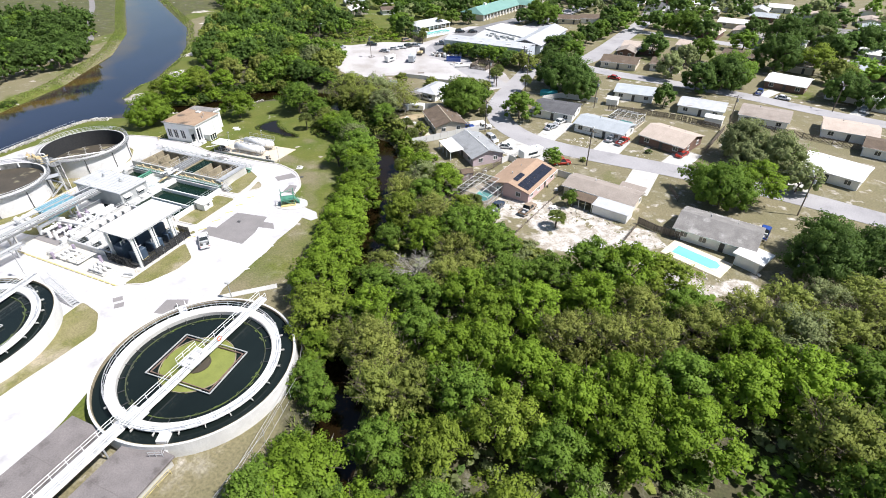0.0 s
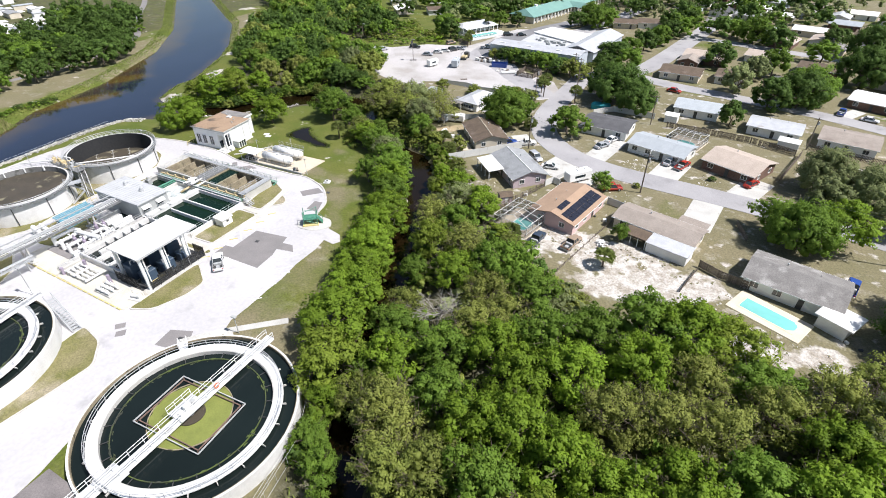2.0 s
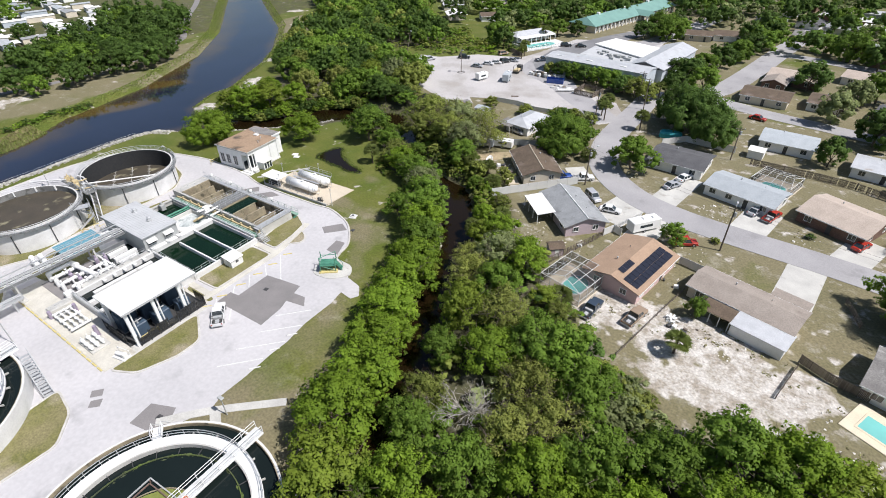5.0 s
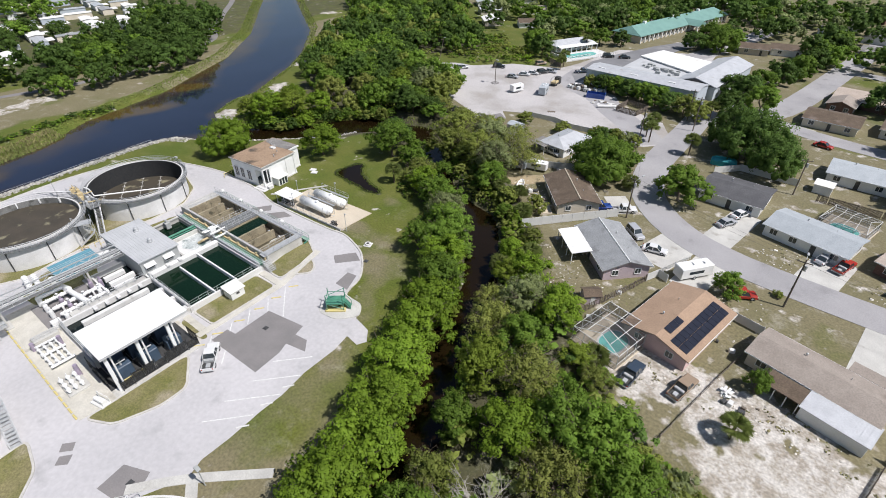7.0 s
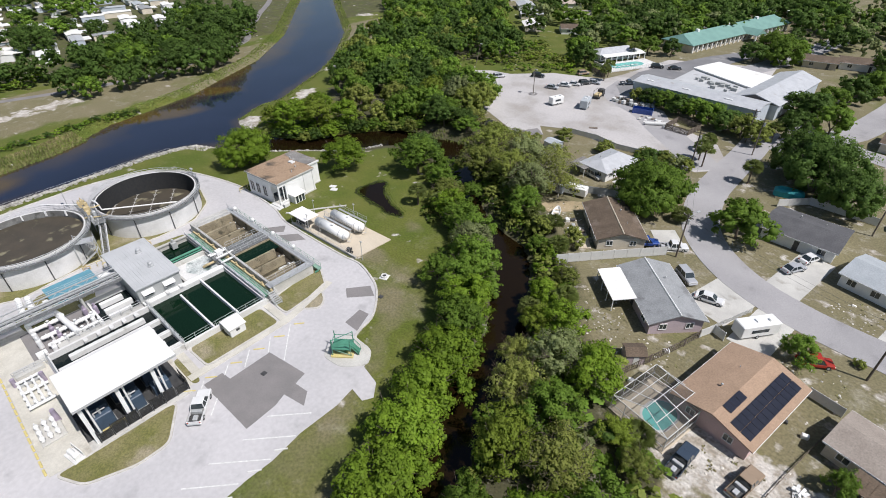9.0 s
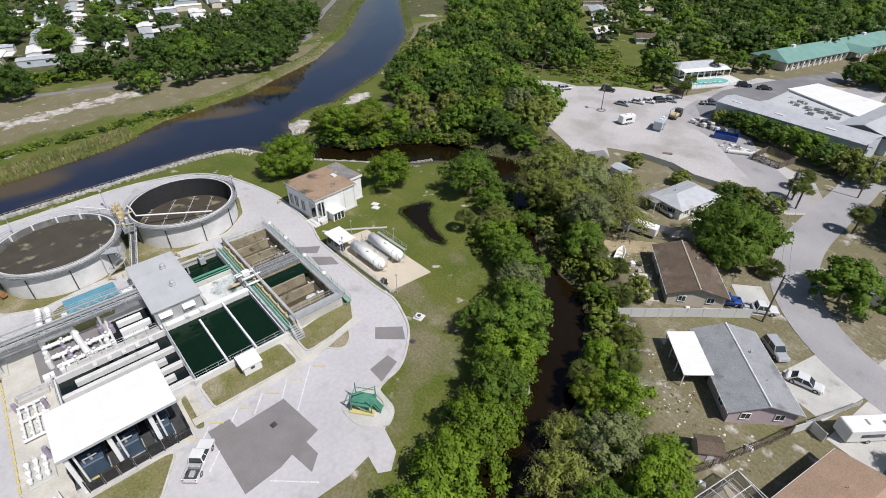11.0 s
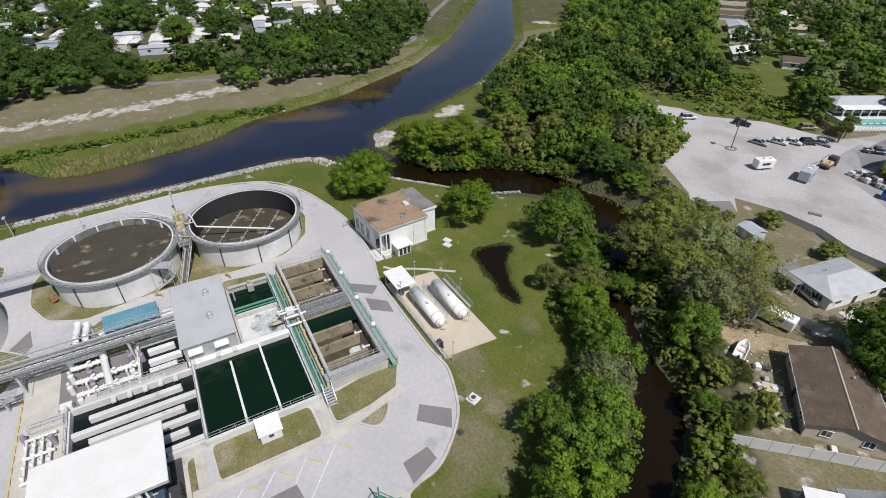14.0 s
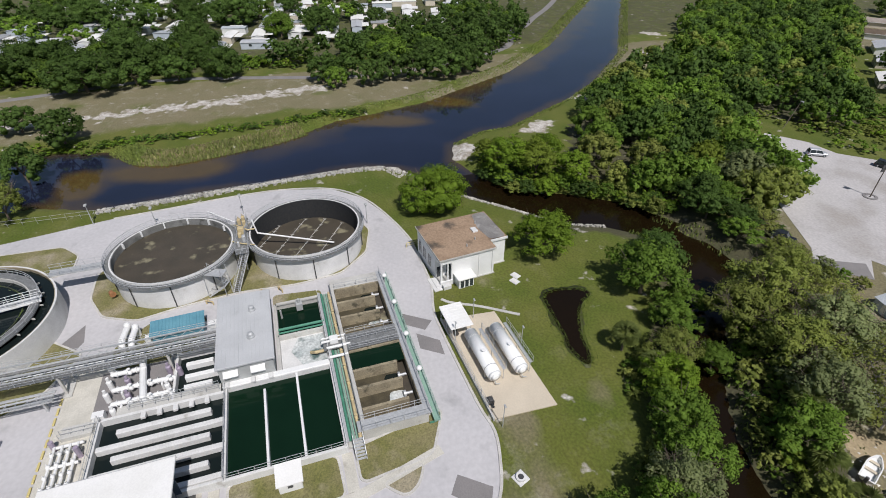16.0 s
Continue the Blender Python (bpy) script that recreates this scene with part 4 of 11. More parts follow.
# ---- tall sludge tanks ----
TANKS = [(-135.2, 79.4), (-134.9, 57.0)]
for (x, y), lvl, lab in ((TANKS[0], 1.0, "tall round concrete tank, nearly empty, dark inside"), (TANKS[1], 3.9, "tall round concrete tank full of brown sludge")):
    tk = thing("sludge_tank", x, y, 0, 0, lab, "sludge tank")
    part("wall", Mesh().ring((0, 0), 9.62, 9.85, -0.2, 5.2, 96), CONC_LIGHT, tk)
    # even near-black in the nearly empty tank, stained grey in the full one
    part("lining", Mesh().ring((0, 0), 9.5, 9.62, 0.2, 5.14, 96), BLACK if lvl < 3 else LINING, tk, "dark inner lining")
    part("sludge", Mesh().disc((0, 0), 9.46, lvl, 72), SLUDGE, tk, "brown sludge surface with scum patches")
    part("walkway", Mesh().ring((0, 0), 9.85, 10.65, 4.72, 4.86, 96), GRATE, tk, "steel grating ring walkway")
    for k in (5.15, 5.5, 5.9):
        part("rail", Mesh().hoop(10.6, k, 0.045), GALV, tk)
    pm = Mesh().rod((10.6, 0, 4.8), (10.6, 0, 5.87), 0.035, 5).data("post", GALV)
    br = Mesh().add([(9.85, -0.05, 4.72), (10.6, -0.05, 4.72), (9.85, -0.05, 4.0), (9.85, 0.05, 4.72), (10.6, 0.05, 4.72), (9.85, 0.05, 4.0)], [(0, 2, 1), (3, 4, 5), (0, 1, 4, 3), (1, 2, 5, 4), (2, 0, 3, 5)]).data("bracket", GALV)
    pl = Mesh().box(9.84, 9.95, -0.16, 0.16, 0, 4.7).data("pilaster", CONC)
    for i in range(60):
        part("post", pm, GALV, tk, at=pose(0, 0, 0, 0, 0, i * 6))
        if i % 2 == 0:
            part("bracket", br, GALV, tk, at=pose(0, 0, 0, 0, 0, i * 6))
    for i in range(5):
        part("pipe_drop", Mesh().rod((10.0, 0, 0), (10.0, 0, 4.7), 0.09, 8), DARKSTEEL, tk, at=pose(0, 0, 0, 0, 0, -75 + i * 38))
    if lvl < 3:
        for i in range(4):
            g = Mesh()
            X = -8.1 + i * 3.85
            L = math.sqrt(9.2 ** 2 - X * X) * 0.94
            g.rod((X, -L, lvl + 0.25), (X, L, lvl + 0.25), 0.055, 6)
            for j in range(9):
                Y = -L + 2 * L * j / 8
                g.rod((X - 0.4, Y, lvl + 0.25), (X + 0.4, Y, lvl + 0.25), 0.04, 5).rod((X, Y, lvl - 0.1), (X, Y, lvl + 0.25), 0.05, 5)
            part("diffuser_pipe", g, CONC, tk, "pale air diffuser pipe", at=pose(0, 0, 0, 0, 0, 58.7))
        part("air_header", Mesh().tube([(-4.0, -9.2, 5.7), (-2.2, -8.9, 5.7), (-2.0, -8.6, 4.0), (1.9, 4.6, 1.6)], 0.15, 10), WHITE, tk, "white air header pipe")
    else:
        for i in range(6):
            part("baffle", Mesh().box(9.2, 9.5, -0.12, 0.12, 4.2, 5.2), WHITE, tk, at=pose(0, 0, 0, 0, 0, 120 + i * 25))
        part("decant_pipe", Mesh().rod((-3.6, 10.4, 6.2), (-9.3, 5.4, 6.2), 0.1, 8), WHITE, tk)
# walks between the tanks
wk = thing("catwalk", 0, 0, 0, 0, "galvanised catwalk between the two tanks", "catwalk")
part("deck", Mesh().box(-141.6, -129.8, 67.3, 69.4, 4.88, 4.96), GRATE, wk)
for y in (67.4, 69.2):
    railing([(-141.6, y, 4.96), (-137.4, y, 4.96)], parent=wk, gap=0.9)
for x, y in ((-139.8, 67.9), (-138.9, 68.8), (-140.6, 68.6)):
    part("instrument", Mesh().bbox(x - 0.35, x + 0.35, y - 0.3, y + 0.3, 4.96, 6.0).rod((x, y, 6.0), (x, y, 6.5), 0.1, 6), TANPIPE, wk, "tan instrument box")
for y in (67.3, 69.4):
    railing([(-134.8, y, 4.96), (-130.0, y, 4.96)], parent=wk, gap=0.9)
part("switch_box", Mesh().bbox(-136.8, -136.0, 67.7, 68.8, 4.86, 6.2).bbox(-135.6, -134.9, 67.7, 68.3, 4.86, 5.8), TANPIPE, wk, "tan electrical box")
part("deck_rail", Mesh().rod((-129.8, 67.4, 5.9), (-129.8, 69.2, 5.9), 0.04, 5).rod((-129.8, 67.4, 4.86), (-129.8, 67.4, 5.9), 0.04, 5), GALV, wk)
part("panel", Mesh().bbox(-134.2, -133.4, 68.4, 69.0, 4.86, 6.0), GALV, wk)
part("panel", Mesh().bbox(-132.6, -132.0, 67.6, 68.0, 4.86, 5.9), GALV, wk)
part("cross_pipe", Mesh().tube([(-138.6, 67.2, 5.6), (-136.2, 69.4, 5.6), (-136.2, 70.6, 5.6)], 0.13, 8).tube([(-133.6, 66.8, 5.3), (-132.4, 68.4, 5.3), (-131.4, 70.4, 5.3)], 0.11, 8), TANPIPE, wk, "tan pipes crossing the deck")
part("support", Mesh().rod((-131.6, 68.3, 0), (-131.6, 68.3, 4.7), 0.12, 8).rod((-136.6, 68.3, 0), (-136.6, 68.3, 4.7), 0.12, 8), GALV, wk)
sl = thing("stair", 0, 0, 0, 0, "long galvanised stair from the ground to the tank walkways", "stair")
SA, SB = Vector((-125.6, 66.3, 0.05)), Vector((-130.6, 68.9, 4.75))
side = Vector((0.46, 0.89, 0)) * 0.5
for s in (-1, 1):
    part("stringer", Mesh().rod(SA + side * s, SB + side * s, 0.09, 4), GALV, sl)
    up1 = Vector((0, 0, 1.0))
    rl = Mesh().rod(SA + side * s + up1, SB + side * s + up1, 0.04, 5).rod(SA + side * s + up1 * 0.5, SB + side * s + up1 * 0.5, 0.03, 5)
    for i in range(6):
        q = SA.lerp(SB, i / 5) + side * s
        rl.rod(q, q + up1, 0.035, 5)
    part("rail", rl, GALV, sl)
for i in range(22):
    q = SA.lerp(SB, (i + 0.5) / 22)
    part("tread", Mesh().add([q - side + Vector((0.13, -0.04, 0)), q + side + Vector((0.13, -0.04, 0)), q + side + Vector((-0.13, 0.04, 0)), q - side + Vector((-0.13, 0.04, 0)), q - side + Vector((0.13, -0.04, -0.04)), q + side + Vector((0.13, -0.04, -0.04)), q + side + Vector((-0.13, 0.04, -0.04)), q - side + Vector((-0.13, 0.04, -0.04))], [(0, 1, 2, 3), (7, 6, 5, 4), (0, 4, 5, 1), (2, 6, 7, 3), (1, 5, 6, 2), (3, 7, 4, 0)]), GRATE, sl)
tower = thing("stair_tower", -126.0, 63.9, 0, 65, "galvanised zigzag stair tower beside the tanks", "stair tower")
for sx in (-1.6, 1.6):
    for sy in (-0.9, 0.9):
        part("leg", Mesh().rod((sx, sy, 0), (sx, sy, 5.9), 0.06, 5), GALV, tower)
for k, (z0, z1, d) in enumerate(((0.1, 2.4, 1), (2.4, 4.8, -1))):
    for sy in (-0.85 + 0.9 * k, 0.05 + 0.8 * k):
        part("stringer", Mesh().rod((-1.5 * d, sy, z0), (1.5 * d, sy, z1), 0.07, 4).rod((-1.5 * d, sy, z0 + 1), (1.5 * d, sy, z1 + 1), 0.035, 5), GALV, tower)
    for i in range(10):
        xx = (-1.5 + 3.0 * i / 9) * d
        part("tread", Mesh().box(xx - 0.13, xx + 0.13, -0.85 + 0.9 * k, 0.05 + 0.8 * k, z0 + (z1 - z0) * i / 9, z0 + (z1 - z0) * i / 9 + 0.04), GALV, tower)
part("landing", Mesh().box(-1.7, 1.7, -0.95, 0.95, 4.7, 4.82), GALV, tower)
wk = thing("catwalk", 0, 0, 0, 0, "galvanised catwalk from clarifier to sludge tank", "catwalk")
part("deck", Mesh().box(-135.4, -133.7, 38.2, 46.6, 4.3, 4.5), GALV, wk)
for x in (-135.4, -133.7):
    railing([(x, 38.2, 4.5), (x, 46.6, 4.5)], parent=wk, gap=1.6)

# ---- contact and filter basins ----
BW = 1.25


def walls(parent, segs, t, z0, z1, material):
    for x0, y0, x1, y1 in segs:
        part("wall", Mesh().bbox(min(x0, x1) - t / 2, max(x0, x1) + t / 2, min(y0, y1) - t / 2, max(y0, y1) + t / 2, z0, z1, 0.03), material, parent)


cb = thing("contact_basin", 0, 0, 0, 0, "open concrete contact basin with dark green water", "basin")
walls(cb, [(-104, 65.2, -90.2, 65.2), (-104, 79.1, -90.2, 79.1), (-90.2, 65.6, -90.2, 78.7), (-104, 65.6, -104, 78.7)], 0.4, -0.2, BW, CONC_LIGHT)
for y, x0 in ((70.1, -102.3), (74.4, -103.8)):
    part("divider", Mesh().bbox(x0, -90.4, y - 0.15, y + 0.15, -0.5, BW - 0.1, 0.03), WHITE, cb, "white capped dividing wall")
part("water", Mesh().add([(-104, 65.2, 0.35), (-90.2, 65.2, 0.35), (-90.2, 79, 0.35), (-104, 79, 0.35)], [(0, 1, 2, 3)]), DEEP, cb, "dark green water")
railing([(-104, 65.2, BW), (-90.2, 65.2, BW), (-90.2, 79.1, BW)], parent=cb, gap=1.8)
tb = thing("trough_basin", 0, 0, 0, 0, "open serpentine basin with rows of white trough walls", "basin")
walls(tb, [(-103.4, 50.2, -90.6, 50.2), (-90.4, 50.4, -90.4, 64.8), (-103.4, 50.4, -103.4, 64.8)], 0.4, -0.2, BW, CONC_LIGHT)
part("water", Mesh().add([(-103.4, 50.2, 0.2), (-90.4, 50.2, 0.2), (-90.4, 65, 0.2), (-103.4, 65, 0.2)], [(0, 1, 2, 3)]), BLACKW, tb, "dark water")
for i, x in enumerate((-101.15, -99.1, -97.3, -95.3, -93.3, -91.3)):
    y0, y1 = ((52.4, 63.4) if i % 2 == 0 else (50.5, 65.0))
    part("trough", Mesh().bbox(x - 0.36, x + 0.36, y0, y1, -0.3, BW - 0.2, 0.05), CONC_LIGHT, tb, "pale concrete trough wall")
railing([(-103.4, 50.2, BW), (-90.6, 50.2, BW)], parent=tb, gap=1.8)
tb2 = thing("trough_basin", 0, 0, 0, 0, "small open basin with white troughs and grey rails", "basin")
walls(tb2, [(-112.4, 58.6, -104.2, 58.6), (-112.4, 58.8, -112.4, 64.4)], 0.35, -0.2, BW, CONC_LIGHT)
part("water", Mesh().add([(-112.4, 58.6, 0.2), (-104.2, 58.6, 0.2), (-104.2, 64.6, 0.2), (-112.4, 64.6, 0.2)], [(0, 1, 2, 3)]), BLACKW, tb2)
for i, x in enumerate((-110.2, -107.9, -106.0)):
    part("trough", Mesh().bbox(x - 0.36, x + 0.36, 59.8, 64.2 if i % 2 else 63.4, -0.3, BW - 0.15, 0.05), WHITE, tb2)
for x in (-104.6, -104.0):
    railing([(x, 53.5, BW - 0.05), (x, 64.4, BW - 0.05)], parent=tb2, gap=1.6)
part("walkway", Mesh().box(-105.0, -103.6, 52, 64.6, BW - 0.2, BW - 0.05), CONC, tb2)
for i in range(5):
    part("launder_block", Mesh().bbox(-103.2, -102.3, 62.6 - i * 1.9, 63.2 - i * 1.9, BW - 0.35, BW + 0.05), CONC_LIGHT, tb2)

# control building
cbd = thing("control_building", -112, 68.2, 0, 0, "grey block control building with a flat ribbed roof", "building")
part("wall", Mesh().box(-7.2, 7.2, -3.5, 3.6, -0.1, 4.0), GREY_PAINT, cbd)
part("roof", Mesh().bbox(-7.6, 7.5, -3.75, 3.9, 4.0, 4.3), ROOF_GREY, cbd)
for i in range(14):
    part("roof_seam", Mesh().box(-7.5, 7.4, -3.5 + i * 0.55, -3.44 + i * 0.55, 4.3, 4.34), ROOF_GREY, cbd)
for vx, vy in ((-3.2, 1.2), (2.6, 1.0)):
    part("roof_vent", Mesh().rod((vx, vy, 4.3), (vx, vy, 4.55), 0.55, 16).rod((vx, vy, 4.55), (vx, vy, 4.95), 0.38, 16).ball((vx, vy, 4.95), 0.42, 12, 6, 0.6), GALV, cbd, "round metal roof ventilator")
for wy in (-2.0, 1.5):
    w = part("window", Mesh().bbox(7.2, 7.3, wy - 0.75, wy + 0.75, 2.1, 3.1, 0.03), GLASS, cbd)
    part("window_frame", Mesh().box(7.2, 7.34, wy - 0.85, wy - 0.75, 2.0, 3.2).box(7.2, 7.34, wy + 0.75, wy + 0.85, 2.0, 3.2).box(7.2, 7.34, wy - 0.75, wy + 0.75, 2.0, 2.1), WHITE, w)
    part("awning", Mesh().add([(7.2, wy - 0.95, 3.3), (7.2, wy + 0.95, 3.3), (8.0, wy + 0.95, 2.85), (8.0, wy - 0.95, 2.85), (7.2, wy - 0.95, 3.22), (7.2, wy + 0.95, 3.22), (8.0, wy + 0.95, 2.78), (8.0, wy - 0.95, 2.78)], [(0, 3, 2, 1), (4, 5, 6, 7), (2, 3, 7, 6), (0, 4, 7, 3), (1, 2, 6, 5)]), WHITE, w, "white window awning")
part("ledge", Mesh().bbox(7.2, 8.1, -3.4, 10.9, BW - 0.2, BW + 0.1), WHITE, cbd, "white basin ledge below the windows")
for wy in (-2.8, 0.6, 2.9):
    part("service_box", Mesh().bbox(7.5, 8.4, wy - 0.3, wy + 0.3, BW + 0.1, BW + 0.45), CONC_LIGHT, cbd)

nb = thing("mixing_basin", 0, 0, 0, 0, "open basin with dark water and a white foaming chamber", "basin")
walls(nb, [(-119.0, 72.4, -104.3, 72.4), (-119, 72.6, -119, 79), (-111.6, 72.6, -111.6, 79), (-119.0, 79.2, -104.3, 79.2)], 0.4, -0.2, BW, CONC)
part("water", Mesh().add([(-119, 72.4, 0.3), (-111.6, 72.4, 0.3), (-111.6, 79, 0.3), (-119, 79, 0.3)], [(0, 1, 2, 3)]), DEEP, nb)
FOAM = mat("foaming white water", (0.62, 0.64, 0.62), (0.42, 0.46, 0.45), 0.5, 0.7, stain=(0.1, 0.15, 0.14), stain_scale=0.42, stain_at=0.53, grain=0.3, fine=3)
part("chute", Mesh().box(-111.4, -104.5, 72.6, 79, 0.1, 0.43), CONC_LIGHT, nb, "pale concrete chute")
part("foam", Mesh().add([(-111.2, 75.2, 0.45), (-108.6, 74.0, 0.45), (-105.6, 75.4, 0.45), (-105.2, 78.9, 0.45), (-111.2, 78.9, 0.45)], [(0, 1, 2, 3, 4)]), FOAM, nb, "churning white water")
part("green_pipe", Mesh().rod((-112.6, 72.6, BW + 0.3), (-112.6, 79.4, BW + 0.3), 0.22, 10).rod((-112.0, 72.6, BW + 0.15), (-112.0, 79.4, BW + 0.15), 0.14, 8), GREEN, nb, "green painted pipe")
part("kerb_block", Mesh().box(-119.1, -118.6, 72.6, 79.2, BW, BW + 0.25), CONC, nb)
part("mixer", Mesh().bbox(-118.4, -117.2, 75.6, 76.6, 0.6, 1.9).rod((-117.8, 76.1, 1.9), (-117.8, 76.1, 2.5), 0.25, 10), GREY_PAINT, nb)
part("standpipe", Mesh().rod((-116.6, 73.2, 0.3), (-116.6, 73.2, 1.9), 0.15, 8), GREY_PAINT, nb)
part("elbow_pipe", Mesh().tube([(-106.6, 78.9, 1.3), (-106.6, 77.4, 1.3), (-107.4, 76.8, 0.7)], 0.24, 10), TANPIPE, nb, "tan elbow pipe")

# pipe gallery between basins and filters
pg = thing("pipe_gallery", 0, 0, 0, 0, "gallery of green and tan pipes with a grey walkway", "pipe rack")
part("slab", Mesh().box(-120, -90.4, 79.4, 81.3, -0.2, 0.5), CONC, pg)
for y, z, r, m in ((79.75, 1.1, 0.2, GREEN), (80.15, 0.95, 0.16, GREEN_PALE), (80.55, 1.0, 0.12, GREEN_PALE), (80.95, 1.15, 0.2, TANPIPE)):
    part("pipe", Mesh().rod((-119.5, y, z), (-90.9, y, z), r, 10), m, pg, {GREEN: "green painted pipe", GREEN_PALE: "pale green pipe", TANPIPE: "tan painted pipe"}[m])
for i in range(10):
    x = -118 + i * 2.9
    part("pipe_support", Mesh().box(x - 0.08, x + 0.08, 79.5, 81.2, 0.5, 0.9), GALV, pg)
    part("valve", Mesh().rod((x + 0.9, 80.95, 1.2), (x + 0.9, 80.95, 1.75), 0.1, 8).ball((x + 0.9, 80.95, 1.3), 0.27, 8, 5).rod((x + 0.9, 80.95, 1.75), (x + 0.9, 80.95, 1.8), 0.22, 10), TANPIPE, pg, "tan valve")
part("walkway", Mesh().box(-119.5, -90.4, 79.15, 79.55, BW + 0.3, BW + 0.36), GALV, pg)
railing([(-119.5, 79.2, BW), (-90.6, 79.2, BW)], parent=pg, gap=2.2, material=WHITE)
railing([(-119.5, 81.3, BW + 0.4), (-90.6, 81.3, BW + 0.4)], parent=pg, gap=2.6)
part("cross_deck", Mesh().box(-108.0, -106.0, 78.6, 82.2, BW + 0.45, BW + 0.55), GRATE, pg)
for x, ya, yb, z, r in ((-108.2, 78.4, 82, 2.0, 0.14), (-107.2, 78.4, 81.6, 2.3, 0.18), (-106.2, 79, 82.4, 2.0, 0.2), (-104.4, 79, 81.8, 1.9, 0.2)):
    part("white_pipe", Mesh().rod((x, ya, z), (x, yb, z), r, 8), WHITE, pg, "white cross pipe")
part("pump", Mesh().bbox(-107.9, -106.9, 79.6, 80.8, 1.85, 2.7), WHITE, pg, "white pump")

WETBED = mat("wet tan filter bed", (0.1, 0.085, 0.052), (0.06, 0.052, 0.034), 0.5, 0.45, grain=0.25, stain=(0.05, 0.045, 0.03), stain_scale=0.5, stain_at=0.58)
fb = thing("filter_block", 0, 0, 0, 0, "open concrete filter cells with stained tan inner walls", "filter basin")
FT = 2.0
walls(fb, [(-121.4, 81.6, -91.4, 81.6), (-121.4, 89.5, -91.4, 89.5), (-121.4, 82, -121.4, 89.1), (-91.4, 82, -91.4, 89.1)], 0.45, -0.2, FT, CONC)
part("bed", Mesh().add([(-121, 81.8, 0.06), (-91.6, 81.8, 0.06), (-91.6, 89.3, 0.06), (-121, 89.3, 0.06)], [(0, 1, 2, 3)]), SLUDGE, fb, "wet dark filter bed")
for x in (-115.6, -112.1, -108.9, -100.9, -97.8, -94.3):
    part("cell_wall", Mesh().bbox(x - 0.2, x + 0.2, 81.9, 88.0, 0.03, FT - 0.15, 0.03), CONC_OLD, fb, "stained tan cell wall")
    part("wall_cap", Mesh().box(x - 0.22, x + 0.22, 81.9, 88.0, FT - 0.15, FT - 0.12), CONC_OLD, fb)
for x in (-118.9, -104.6):
    part("cell_wall", Mesh().bbox(x - 0.15, x + 0.15, 81.9, 89.2, 0.03, FT, 0.03), CONC_OLD, fb)
part("lining", Mesh().box(-121.2, -121.1, 81.8, 89.3, 0.03, FT - 0.2), CONC_OLD, fb)
part("lining", Mesh().box(-121, -91.6, 89.2, 89.28, 0.03, FT - 0.2), CONC_OLD, fb)
part("walkway", Mesh().box(-108.1, -104.8, 81.8, 89.4, FT, FT + 0.08), GRATE, fb)
part("end_slab", Mesh().box(-121.3, -119.0, 81.8, 89.4, FT - 0.12, FT + 0.03), CONC, fb, "pale concrete slab at the end of the cells")
railing([(-119.1, 82, FT), (-119.1, 89.2, FT)], parent=fb, gap=1.6)
for x in (-108.1, -106.5, -104.8):
    railing([(x, 82, FT + 0.05), (x, 89.2, FT + 0.05)], parent=fb, gap=1.5)
part("water", Mesh().add([(-104.5, 81.8, 1.7), (-101.05, 81.8, 1.7), (-101.05, 89.2, 1.7), (-104.5, 89.2, 1.7)], [(0, 1, 2, 3)]), DEEP, fb, "dark green water")
for x0, x1 in ((-118.7, -115.8), (-115.4, -112.3), (-111.9, -109.1), (-100.7, -98.0), (-97.6, -94.5), (-94.1, -91.7)):
    part("wet_floor", Mesh().add([(x0, 81.9, 0.1), (x1, 81.9, 0.1), (x1, 88, 0.1), (x0, 88, 0.1)], [(0, 1, 2, 3)]), WETBED, fb)
    part("puddle", Mesh().prism(rounded([(x0 + 0.3, 86.0), (x1 - 0.5, 85.6), (x1 - 0.3, 87.9), (x0 + 0.4, 87.9)], 0.6), 0.1, 0.115), FOAM if x0 in (-97.6, -111.9) else BLACKW, fb, "water standing in the cell")
    part("inlet_pipe", Mesh().rod(((x0 + x1) / 2, 88.9, 0.6), ((x0 + x1) / 2, 88.0, 0.6), 0.2, 12).rod(((x0 + x1) / 2, 88.0, 0.6), ((x0 + x1) / 2, 87.7, 0.6), 0.5, 14), GALV, fb, "pale steel inlet pipe")
part("end_walk", Mesh().box(-92.6, -91.0, 80.8, 90.0, FT, FT + 0.08), GALV, fb)
for x in (-92.6, -91.0):
    railing([(x, 81.4, FT + 0.05), (x, 90, FT + 0.05)], parent=fb, gap=1.6)
railing([(-121.6, 89.9, FT), (-91.2, 89.9, FT)], parent=fb, gap=2.0)
part("walk_side", Mesh().box(-121.6, -91.0, 89.3, 90.2, FT, FT + 0.06), GALV, fb)
ap = thing("steps", -90.6, 80.2, 0, -90, "galvanised steps at the end of the filter block", "steps")
for i in range(7):
    part("tread", Mesh().box(-1.0, 0.2, 0.0 + i * 0.3, 0.28 + i * 0.3, 1.55 - i * 0.22, 1.6 - i * 0.22), GALV, ap)
for sx in (-1.02, 0.22):
    part("rail", Mesh().rod((sx, 0, 1.6), (sx, 2.1, 0.1), 0.06, 4).rod((sx, 0, 2.6), (sx, 2.1, 1.05), 0.035, 5).rod((sx, 2.1, 0), (sx, 2.1, 1.05), 0.035, 5).rod((sx, 0, 1.6), (sx, 0, 2.6), 0.035, 5), GALV, ap)
